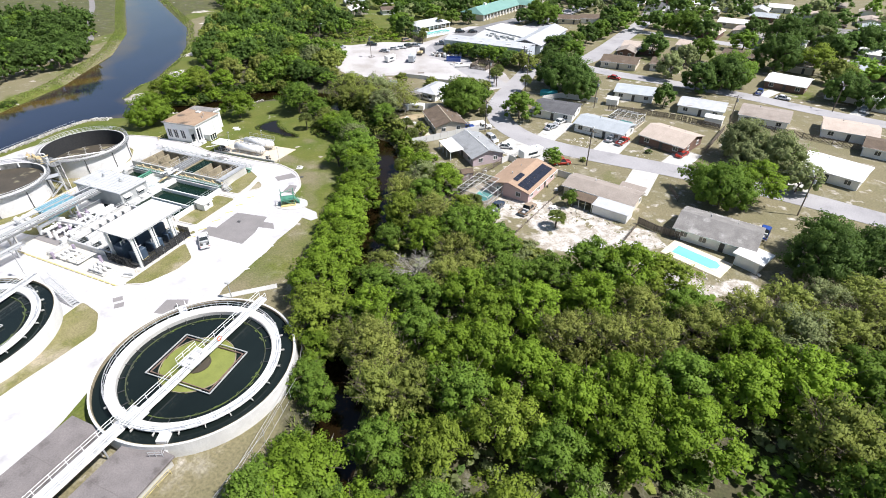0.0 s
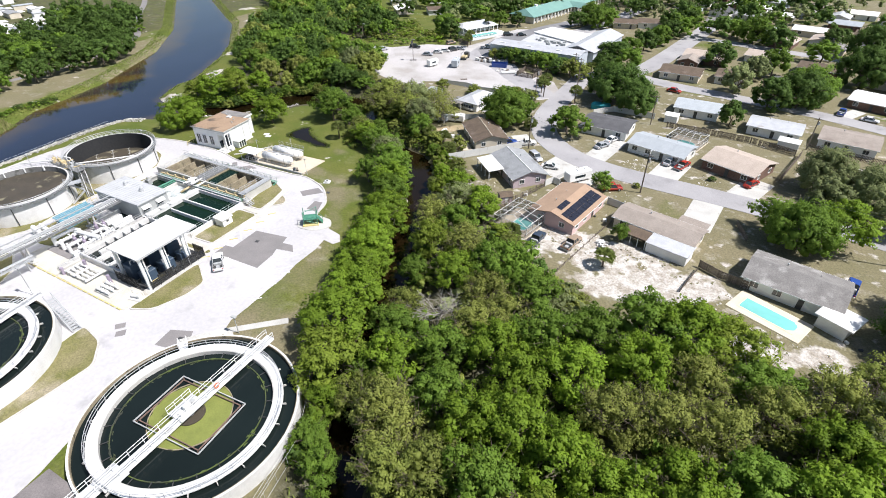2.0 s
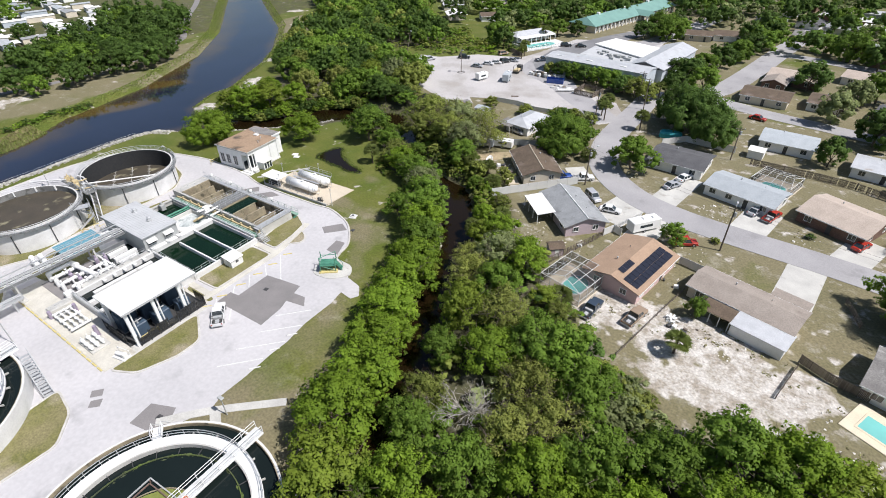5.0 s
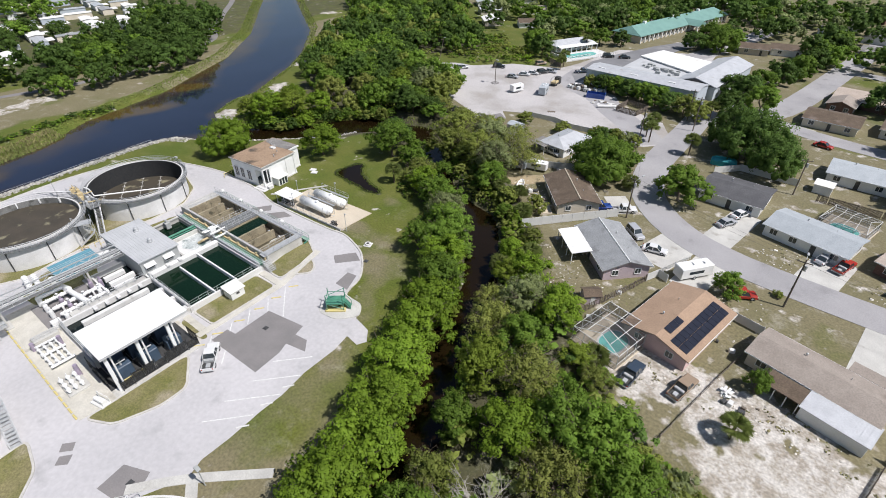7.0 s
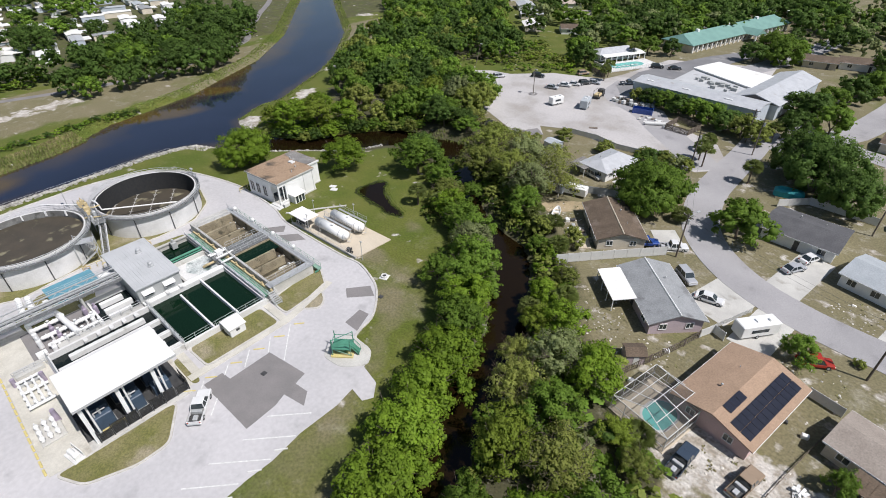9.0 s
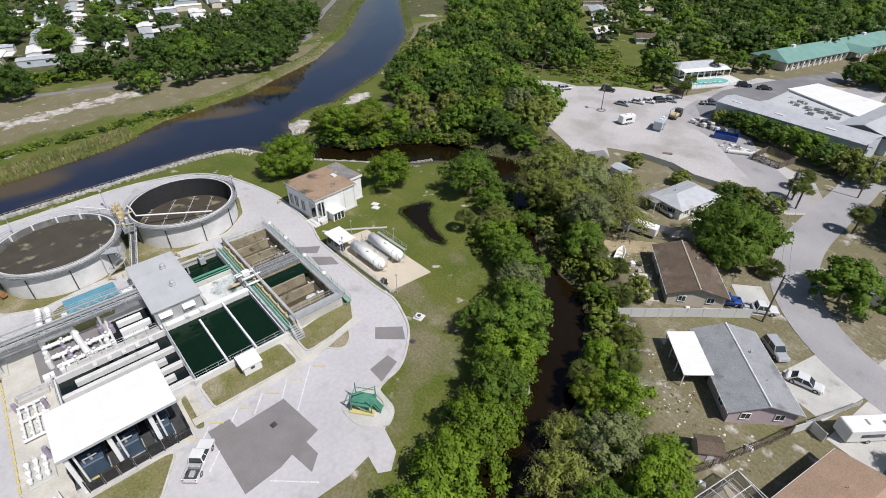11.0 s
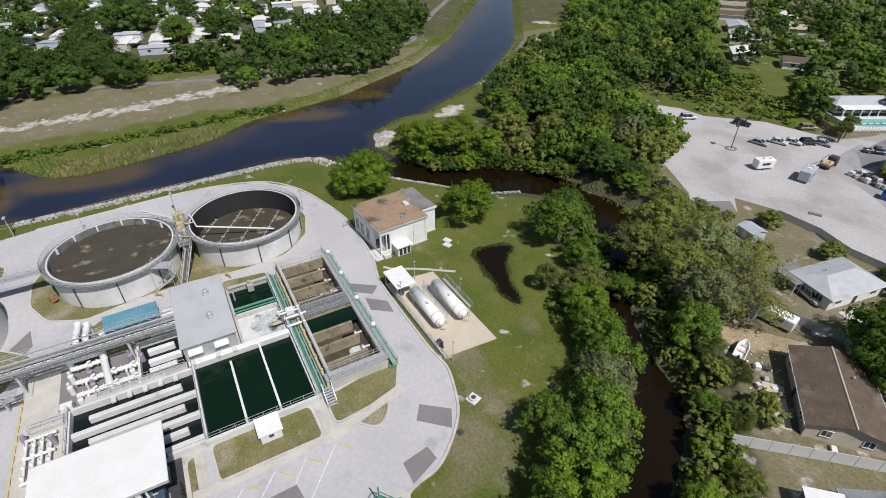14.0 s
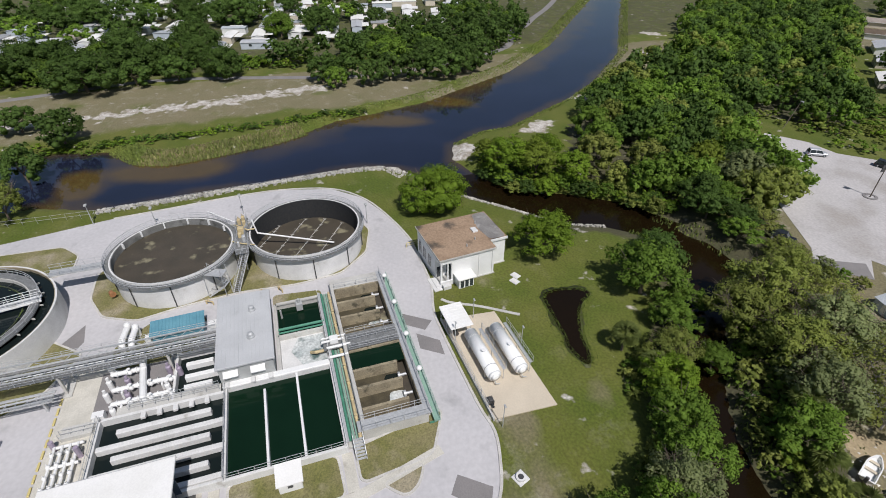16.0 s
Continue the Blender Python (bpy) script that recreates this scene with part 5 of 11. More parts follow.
# green trough and globe lamps along the filters
gt = thing("cable_trough", 0, 0, 0, 0, "green painted cable trough with rails", "cable trough")
part("trough", Mesh().box(-121, -90.6, 90.3, 91.1, 0.6, 0.95), GREEN_PALE, gt)
for i in range(16):
    part("bracket", Mesh().box(-120.8 + i * 2, -120.7 + i * 2, 89.7, 90.6, 0.3, 0.6), GREEN, gt)
railing([(-121, 91.05, 0.95), (-90.6, 91.05, 0.95)], parent=gt, gap=2.0, material=GREEN_PALE)
for x in (-119.6, -112.6, -105.2, -98.2):
    lp = thing("globe_lamp", x, 90.5, 0.9, 0, "white domed lamp on a short post", "lamp", "domed lamps along the filters")
    part("post", Mesh().rod((0, 0, 0), (0, 0, 1.3), 0.06, 6), GALV, lp)
    part("dome", Mesh().ball((0, 0, 1.5), 0.42, 12, 7, 0.85), WHITE, lp, smooth=True)

# kiosk
kk = thing("kiosk", -88.4, 72.3, 0, 0, "small white sampling kiosk with a sloped roof", "kiosk")
part("body", Mesh().bbox(-1.2, 1.2, -1.3, 1.3, 0.0, 1.75), WHITE, kk)
part("roof", Mesh().add([(-1.4, -1.5, 2.05), (1.4, -1.5, 1.75), (1.4, 1.5, 1.75), (-1.4, 1.5, 2.05), (-1.4, -1.5, 1.93), (1.4, -1.5, 1.63), (1.4, 1.5, 1.63), (-1.4, 1.5, 1.93)], [(0, 1, 2, 3), (7, 6, 5, 4), (0, 4, 5, 1), (1, 5, 6, 2), (2, 6, 7, 3), (3, 7, 4, 0)]), WHITE_ROOF, kk)
part("vent", Mesh().bbox(1.2, 1.27, -0.3, 0.3, 0.9, 1.3), DARKSTEEL, kk)
part("base", Mesh().box(-1.6, 1.6, -1.7, 1.7, -0.1, 0.06), CONC, kk)

# canopy with screens
CX, CY = -86.3, 55.6
cn = thing("canopy", CX, CY, 0, 0, "tall white flat canopy over a screened dark machine bay", "canopy")
part("roof", Mesh().bbox(-4.1, 4.1, -6.3, 6.3, 7.15, 7.4), WHITE_ROOF, cn)
part("fascia", Mesh().box(4.1, 4.16, -6.3, 6.3, 7.0, 7.36), GALV, cn)
part("fascia", Mesh().box(-4.16, -4.1, -6.3, 6.3, 7.0, 7.36), GALV, cn)
for yy in (-5.6, -1.3, 3.1):
    for xx in (-3.6, 3.4):
        part("post", Mesh().bbox(xx - 0.2, xx + 0.2, yy - 0.24, yy + 0.24, 0, 7.15, 0.03), WHITE, cn)
        part("brace", Mesh().rod((xx, yy, 5.8), (xx * 0.4, yy, 7.1), 0.09, 5), WHITE, cn)
    part("duct", Mesh().rod((3.3, yy + 0.7, 0.2), (3.3, yy + 0.7, 6.6), 0.12, 8), WHITE, cn, "white downpipe")
    part("beam", Mesh().box(-3.8, 3.9, yy - 0.12, yy + 0.12, 6.85, 7.15), WHITE, cn)
for k in range(5):
    part("purlin", Mesh().box(-4.0 + k * 1.98, -3.86 + k * 1.98, -6.2, 6.2, 6.95, 7.15), GALV, cn)
pst = Mesh().bbox(-0.06, 0.06, -0.06, 0.06, 0, 2.4, 0.02).data("screen_post", BLACK)
for i in range(8):
    y = -5.4 + i * 1.66
    part("screen_post", pst, BLACK, cn, at=Matrix.Translation((3.86, y, 0)))
    if i != 7:
        part("screen", Mesh().box(3.8, 3.83, y + 0.1, y + 1.56, 0.25, 2.2 if i % 3 else 1.7), SCRIM, cn, "black windscreen mesh")
for i in range(4):
    part("screen", Mesh().box(-4.6 + i * 1.65, -3.05 + i * 1.65, -6.46, -6.42, 0.25, 2.2), SCRIM, cn, "black windscreen mesh")
    part("screen_post", pst, BLACK, cn, at=Matrix.Translation((-4.68 + i * 1.65, -6.44, 0)))
part("screen", Mesh().box(0.8, 3.8, 6.26, 6.3, 0.25, 2.2), SCRIM, cn, "black windscreen mesh")
# the dark floor colour also carries the shade under the roof
part("floor", Mesh().box(-3.9, 2.5, -6.6, 6.4, -0.1, 0.13), DARKSTEEL, cn, "dark wet floor, canopy shade put into its colour")
part("slab", Mesh().box(2.5, 4.6, -6.6, 6.4, -0.1, 0.125), CONC, cn, "pale concrete slab")
part("yellow_guard", Mesh().tube([(3.0, -4.6, 0.1), (3.0, -4.6, 1.1), (3.0, -1.9, 1.1), (3.0, -1.9, 0.1)], 0.09, 6).box(2.9, 3.1, -4.5, -2.0, 0.85, 1.0), YELLOW, cn, "yellow guard rail")
# added dark sheet that stands for the shaded back of the bay
part("back_panel", Mesh().box(-3.75, -3.65, -5.1, 5.3, 1.3, 5.6), BLUEDARK, cn, "dark blue sheet painting the shaded back of the bay")
for k, (bx, by, w, d, h) in enumerate(((-2.1, -4.0, 2.2, 2.8, 3.4), (1.2, -3.9, 2.0, 2.4, 2.6), (-2.1, -0.3, 2.2, 3.0, 3.6), (1.3, -0.2, 2.0, 2.6, 2.5), (-2.1, 3.6, 2.2, 2.6, 3.2), (1.3, 3.6, 1.8, 2.2, 2.2))):
    mc = thing("blower_unit", CX + bx, CY + by, 0.13, 0, "dark blue-grey blower unit standing under the canopy", "machine", "blowers under the canopy")
    part("housing", Mesh().bbox(-w / 2, w / 2, -d / 2, d / 2, 0.2, h, 0.1), BLUEDARK, mc)
    part("skid", Mesh().box(-w / 2 - 0.05, w / 2 + 0.05, -d / 2 - 0.1, d / 2 + 0.1, 0, 0.2), GREY_PAINT, mc)
    part("stack", Mesh().rod((w * 0.2, 0, h), (w * 0.2, 0, h + 0.9), 0.16, 10), GALV, mc)
    part("pipe", Mesh().tube([(w * 0.3, -d * 0.3, h), (w * 0.3, -d * 0.3, h + 0.7), (w * 0.3, d * 0.3, h + 0.7)], 0.1, 8), GALV, mc)
wk2 = thing("pump_skid", -83.0, 47.2, 0, 12, "white pump skid with pipes beside the canopy", "pump")
part("frame", Mesh().bbox(-1.3, 1.3, -0.7, 0.7, 0, 0.3), CONC_LIGHT, wk2)
part("pump", Mesh().rod((-0.9, 0, 0.7), (0.5, 0, 0.7), 0.32, 12).bbox(0.5, 1.1, -0.35, 0.35, 0.3, 1.1), WHITE, wk2)
part("guard", Mesh().tube([(-1.2, 0.6, 0.3), (-1.2, 0.6, 1.3), (1.2, 0.6, 1.3), (1.2, 0.6, 0.3)], 0.05, 6), WHITE, wk2)


# ---- streets and lot ----
STREET = smooth_line([(-47.8, 216), (-47.2, 197), (-47.4, 180), (-47, 166), (-43.8, 153), (-38, 144.5), (-30, 138.5), (-20, 135.2), (-8, 133.8), (3, 133), (14, 131.8), (35, 128.9), (60, 122), (100, 112)], 5)
structure("road", sweep(STREET, 7.6, -0.2, 0.05), ROADM, "pale worn residential asphalt street")
structure("road", sweep(smooth_line([(-43.5, 203), (-36, 217), (-27, 235), (-16, 297), (-4, 370)], 5), 8.5, -0.2, 0.046), ROADM, "pale asphalt side street")
structure("road", sweep(smooth_line([(-44, 225), (-19, 213.5), (9, 207.5), (32, 201.5), (56, 192.5), (100, 180), (170, 160)], 5), 7, -0.2, 0.042), ROADM, "pale asphalt back street")
structure("road", sweep(smooth_line([(-16, 290), (20, 281), (60, 268), (110, 252), (180, 232)], 4), 7, -0.2, 0.043), ROADM, "pale asphalt back street")
LOT_EDGE = [(-152, 206), (-148, 197), (-134, 187), (-120, 177.5), (-105.5, 170), (-101, 165.5), (-94.6, 172), (-99, 177), (-90.7, 180.5), (-85, 178.6), (-75.3, 177.4), (-65.7, 178.4), (-58.2, 180.4), (-53.6, 176.5), (-50.6, 180), (-50.5, 189), (-55, 197), (-62, 200), (-70, 203), (-76, 212), (-88, 216.5), (-91, 224), (-94, 231), (-80, 234), (-66, 262), (-60, 262), (-62, 285), (-98, 270), (-103, 240), (-106, 230), (-123.8, 224.6), (-135.7, 213), (-143.6, 212)]
structure("lot", Mesh().prism(LOT_EDGE, -0.2, 0.035), LOT, "open lot of white crushed shell and worn asphalt")
structure("patch", sweep(smooth_line([(-52, 179.5), (-60, 188), (-70, 197), (-80, 207), (-94, 216), (-97, 232)], 4), 9, 0, 0.04), ROADM, "grey worn lane across the shell lot")
structure("patch", Mesh().prism([(-103, 166.5), (-100.8, 165.3), (-94.6, 172), (-98.5, 175)], 0, 0.045), PATCH, "grey asphalt corner of the lot")
structure("road", sweep(smooth_line([(-98, 236), (-84, 240), (-72, 268), (-62, 300), (-50, 360)], 4), 9, -0.2, 0.048), ROADM, "asphalt drive beside the warehouse")
ASPH = mat("grey asphalt yard", (0.215, 0.215, 0.22), (0.18, 0.18, 0.185), 0.12, 0.92, stain=(0.27, 0.265, 0.26), stain_scale=0.15, stain_at=0.58, grain=0.1, bump=0.1)
structure("asphalt_yard", Mesh().prism([(-99, 226), (-93, 217), (-91, 230), (-92.5, 234), (-85, 250), (-81, 262), (-77, 282), (-73, 296), (-80, 300), (-88, 284), (-96, 262), (-100, 246)], 0, 0.056), ASPH, "grey asphalt yard behind the warehouse")
DIRT = mat("tan dirt drive", (0.42, 0.335, 0.21), (0.34, 0.27, 0.165), 0.4, 0.95, grain=0.25, fine=3, stain=(0.25, 0.22, 0.13), stain_scale=0.35, stain_at=0.56)
structure("dirt_drive", Mesh().prism(rounded([(-74, 139), (-71, 142.5), (-66, 146.4), (-62.4, 148.6), (-61.4, 146), (-64.6, 142.6), (-68, 139), (-71, 136.4)], 1.4), -0.1, 0.01), DIRT, "worn tan dirt drive behind the brown house")
drive_z = 0.012
for pts, w in (([(-26, 138), (-23.8, 150), (-22.8, 155.4)], 6), ([(-8, 137), (-5.6, 148)], 7), ([(9.5, 135), (13.5, 146)], 6.5), ([(-34, 126), (-31, 137)], 8), ([(-26, 122), (-24, 135)], 6), ([(1.6, 116.4), (3.6, 131)], 6.4), ([(-49, 146), (-44, 140)], 5), ([(39, 140), (37, 130)], 5), ([(-56, 176), (-62, 196)], 6), ([(-62, 160), (-66, 161)], 5), ([(-22, 211), (-20, 218)], 5), ([(33, 200), (40, 212)], 4), ([(60, 192), (66, 204)], 4)):
    drive_z = drive_z + 0.0022
    structure("driveway", sweep(pts, w, -0.2, drive_z), CONC, "pale concrete driveway")


# ---- houses ----
def roof_mesh(L, W, h, rise, over=0.5, t=0.16, hip=0.0, shift=0.0):
    """A pitched roof: gables where hip is 0, else hipped ends."""
    x, y = L / 2 + over, W / 2 + over
    eave = h - rise * over / (W / 2)
    r = x - hip
    top = [(-x, -y, eave), (x, -y, eave), (x, y, eave), (-x, y, eave), (-r, shift, h + rise), (r, shift, h + rise)]
    m = Mesh()
    v = top + [(a, b, c - t) for a, b, c in top]
    f = [(0, 1, 5, 4), (2, 3, 4, 5), (1, 2, 5), (3, 0, 4)] if hip else [(0, 1, 5, 4), (2, 3, 4, 5)]
    f += [tuple(i + 6 for i in q[::-1]) for q in f]
    edge = [(0, 1), (1, 2), (2, 3), (3, 0)] if hip else [(0, 1), (1, 5), (5, 2), (2, 3), (3, 4), (4, 0)]
    f += [(b, a, a + 6, b + 6) for a, b in edge]
    return m.add(v, f)


def window(parent, x, y, z, w, h, ang):
    """A framed window on a wall that faces the angle."""
    M = pose(x, y, z, 0, 0, ang)
    wd = part("window", Mesh().box(-w / 2, w / 2, -0.03, 0.05, -h / 2, h / 2), GLASS, parent, at=M)
    part("frame", Mesh().box(-w / 2 - 0.08, w / 2 + 0.08, -0.03, 0.09, h / 2, h / 2 + 0.1).box(-w / 2 - 0.08, w / 2 + 0.08, -0.03, 0.12, -h / 2 - 0.1, -h / 2).box(-w / 2 - 0.08, -w / 2, -0.03, 0.09, -h / 2, h / 2).box(w / 2, w / 2 + 0.08, -0.03, 0.09, -h / 2, h / 2).box(-0.03, 0.03, 0.05, 0.08, -h / 2, h / 2), WHITE, wd)


def house(x, y, L, W, rz, roof, wall, label, h=2.7, rise=1.2, hip=0.0, wins=True, ridge=None, shift=0.0, over=0.5, far=False):
    ob = thing("house", x, y, 0, rz, label, "house")
    body = Mesh().box(-L / 2, L / 2, -W / 2, W / 2, -0.2, h - 0.05)
    if not hip:
        for s in (-1, 1):
            xx = s * (L / 2 - 0.02)
            k = [(xx, -W / 2, h - 0.1), (xx, W / 2, h - 0.1), (xx, shift, h + rise - 0.15)]
            body.add(k + [(a - s * 0.2, b, c) for a, b, c in k], [(0, 1, 2), (5, 4, 3), (0, 3, 4, 1), (1, 4, 5, 2), (2, 5, 3, 0)])
    part("wall", body, WALL[wall], ob)
    rf = part("roof", roof_mesh(L, W, h, rise, over, hip=hip, shift=shift), SHINGLE[roof], ob)
    if ridge:
        r = L / 2 + over - hip
        part("ridge_cap", Mesh().rod((-r, shift, h + rise), (r, shift, h + rise), 0.13, 6), ridge, rf)
    eave = h - rise * over / (W / 2)
    board = Mesh().box(-L / 2 - over, L / 2 + over, -0.025, 0.025, eave - 0.22, eave - 0.02).data("fascia", WHITE)
    for s in (-1, 1):
        part("fascia", board, WHITE, ob, at=Matrix.Translation((0, s * (W / 2 + over + 0.03), 0)))
    if wins:
        n = max(2, int(L / (5 if far else 3.6)))
        for i in range(n):
            u = -L / 2 + L * (i + 0.5) / n
            if i != n // 2:
                window(ob, u, -W / 2, 1.5, 1.3, 1.1, 180)
                window(ob, u, W / 2, 1.5, 1.3, 1.1, 0)
            else:
                part("door", Mesh().bbox(u - 0.45, u + 0.45, -W / 2 - 0.05, -W / 2, 0.0, 2.05, 0.02), DARKSTEEL, ob)
                part("door", Mesh().bbox(u - 0.45, u + 0.45, W / 2, W / 2 + 0.05, 0.0, 2.05, 0.02), WHITE, ob)
        for u in (-W / 4, W / 4):
            window(ob, L / 2, u, 1.5, 1.1, 1.0, -90)
            window(ob, -L / 2, u, 1.5, 1.1, 1.0, 90)
    if not far:
        part("vent_pipe", Mesh().rod((L * 0.2, W * 0.2, h), (L * 0.2, W * 0.2, h + rise * 0.6 + 0.35), 0.06, 6), GALV, ob)
        part("turbine_vent", Mesh().rod((-L * 0.15, W * 0.18, h), (-L * 0.15, W * 0.18, h + rise * 0.64 + 0.2), 0.1, 8).ball((-L * 0.15, W * 0.18, h + rise * 0.64 + 0.35), 0.18, 8, 5), GALV, ob)
    return ob


def flat_cover(x, y, L, W, rz, z, label, material=WHITE_ROOF, posts=True, name="carport", drop=0.25):
    ob = thing(name, x, y, 0, rz, label, "carport" if name == "carport" else name.replace("_", " "))
    m = Mesh()
    n = max(2, int(W / 0.6))
    m.add([(sx * L / 2, -W / 2, z - drop + k) for k in (0, 0.1) for sx in (-1, 1)] + [(sx * L / 2, W / 2, z + k) for k in (0, 0.1) for sx in (-1, 1)], [(0, 4, 5, 1), (2, 3, 7, 6), (0, 1, 3, 2), (4, 6, 7, 5), (0, 2, 6, 4), (1, 5, 7, 3)])
    part("roof", m, material, ob)
    k = int(L / 0.7)
    for i in range(k + 1):
        u = -L / 2 + L * i / k
        part("rib", Mesh().add([(u - 0.03, -W / 2, z - drop + 0.1), (u + 0.03, -W / 2, z - drop + 0.1), (u + 0.03, W / 2, z + 0.1), (u - 0.03, W / 2, z + 0.1), (u - 0.03, -W / 2, z - drop + 0.14), (u + 0.03, -W / 2, z - drop + 0.14), (u + 0.03, W / 2, z + 0.14), (u - 0.03, W / 2, z + 0.14)], [(4, 5, 6, 7), (0, 1, 5, 4), (1, 2, 6, 5), (2, 3, 7, 6), (3, 0, 4, 7)]), material, ob)
    if posts:
        for i in range(4):
            u = -L / 2 + 0.2 + (L - 0.4) * i / 3
            part("post", Mesh().box(u - 0.06, u + 0.06, -W / 2 + 0.1, -W / 2 + 0.22, -0.1, z - drop), WHITE, ob)
    return ob


hA = house(-56.7, 138.9, 13.4, 9.0, -50, "brown", "cream", "single-storey house with a dark brown shingle roof", ridge=CONC_PINK, rise=1.3)
part("wood_deck", Mesh().bbox(-0.9, 6.6, -8.3, -5.5, -0.1, 0.28, 0.03), CONC_PINK, hA, "pale worn timber deck")
for i in range(17):
    part("deck_board", Mesh().box(-0.86 + i * 0.437, -0.45 + i * 0.437, -8.25, -5.55, 0.28, 0.31), CONC_PINK, hA)
hB = house(-40.6, 123.3, 14.2, 8.6, -45, "grey", "lilac", "mauve stucco house with a blue-grey shingle roof", ridge=WHITE, rise=1.4)
flat_cover(-47.0, 120.6, 8.4, 4.0, 135 - 180 + 0, 2.6, "white metal patio cover beside the mauve house")
hC = house(-24.0, 110.4, 14.6, 10.2, 78.5, "orange", "pink", "pink stucco house, orange-tan roof with solar panels", rise=1.3)
hD = house(-5.0, 110.8, 16.2, 6.8, -14, "tan", "cream", "long low house with a grey-tan shingle roof", rise=0.9)
flat_cover(-1.8, 104.2, 8.2, 4.2, -14, 2.45, "white ribbed metal lean-to behind the long house", SHINGLE["metal"], False, "lean_to", 0.35)
flat_cover(-8.2, 105.7, 5.0, 3.2, -14, 2.35, "dark brown lean-to awning behind the long house", SHINGLE["brown"], True, "lean_to", 0.25)
flat_cover(1.3, 114.7, 5.8, 2.2, -14, 2.45, "grey-tan porch roof before the long house", SHINGLE["tan"], True, "porch_cover", 0.15)
box_thing("lean_to_room", "white enclosed room below the metal lean-to", "outbuilding", WHITE, [(-3.9, 3.9, -1.9, 1.9, 0, 2.05)], 0.03, -14, -1.8, 104.2)
hE = house(19.4, 102.9, 14.6, 9.6, -13, "old", "white", "white house with a weathered grey shingle roof", rise=1.3)
hF = house(-26.8, 161, 12.6, 10.4, -4, "dark", "white", "white house with a dark grey shingle roof", rise=1.1)
hG = house(-10.6, 151.6, 14.6, 9, -15, "blue", "white", "white house with a pale blue-grey roof", rise=1.1)
hH = house(8.0, 150, 12.6, 11.4, -24, "beige", "brick", "brown brick house with a beige shingle roof", rise=1.5)
house(-5.3, 187.4, 12.4, 9.4, -3, "blue", "white", "white house with a pale grey roof", rise=1.1)
house(16, 180.4, 13, 9, -8, "metal", "white", "house with a rusty pale metal roof", rise=0.9)
house(-14.8, 224.6, 13.5, 11, -4, "brown", "cream", "house with a brown shingle roof", rise=1.2)
house(2.8, 227, 11, 11, -6, "brown", "white", "house with a brown shingle roof and white trim", rise=1.2)
house(46.4, 144.5, 13.4, 10.5, -24, "white", "white", "house with a bright white flat-pitched roof", rise=0.6)
house(55.2, 175.2, 13, 10.4, -10, "beige", "white", "white house with a tan roof and a long porch", rise=1.0)
house(33.8, 179, 13, 11, -11, "tan", "white", "low house with a grey-brown roof", rise=1.0)
house(44.4, 218.6, 12.6, 12, -18, "white", "brick", "brick house with a white metal roof", rise=1.0)
house(-70.4, 163.6, 11.8, 7.4, 80, "metal", "white", "small house with a pale grey hipped roof", rise=1.2, hip=3)
flat_cover(-74.6, 158.6, 5, 4.6, 80, 2.5, "weathered grey flat carport", SHINGLE["old"])
# solar panels on the pink house
for k, (u0, u1, w0, w1) in enumerate(((-6.8, 6.6, -4.7, -1.9),)):
    n = 11
    for i in range(n):
        for j in range(2):
            a, b = u0 + (u1 - u0) * i / n + 0.03, u0 + (u1 - u0) * (i + 1) / n - 0.03
            c, d = w0 + (w1 - w0) * j / 2 + 0.03, w0 + (w1 - w0) * (j + 1) / 2 - 0.03
            zc = lambda q: 2.7 + 1.3 * (1 - abs(q) / 5.1) + 0.1
            part("solar_panel", Mesh().add([(a, c, zc(c)), (b, c, zc(c)), (b, d, zc(d)), (a, d, zc(d)), (a, c, zc(c) - 0.08), (b, c, zc(c) - 0.08), (b, d, zc(d) - 0.08), (a, d, zc(d) - 0.08)], [(0, 1, 2, 3), (0, 4, 5, 1), (1, 5, 6, 2), (2, 6, 7, 3), (3, 7, 4, 0)]), SOLAR, hC, "black solar panel")
for i in range(3):
    a, b, c, d = -5.6 + i * 1.35, -4.3 + i * 1.35, -0.9, 0.0
    zc = lambda q: 2.7 + 1.3 * (1 - abs(q) / 5.1) + 0.12
    part("solar_panel", Mesh().add([(a, c - 0.4, zc(c - 0.4)), (b, c - 0.4, zc(c - 0.4)), (b, d - 0.1, zc(d - 0.1)), (a, d - 0.1, zc(d - 0.1))], [(0, 1, 2, 3)]), SOLAR, hC, "black solar panel")


SCREEN = mat("insect screen", (0.05, 0.05, 0.05), rough=0.9, bump=0)
SCREEN.node_tree.nodes["Principled BSDF"].inputs["Alpha"].default_value = 0.38


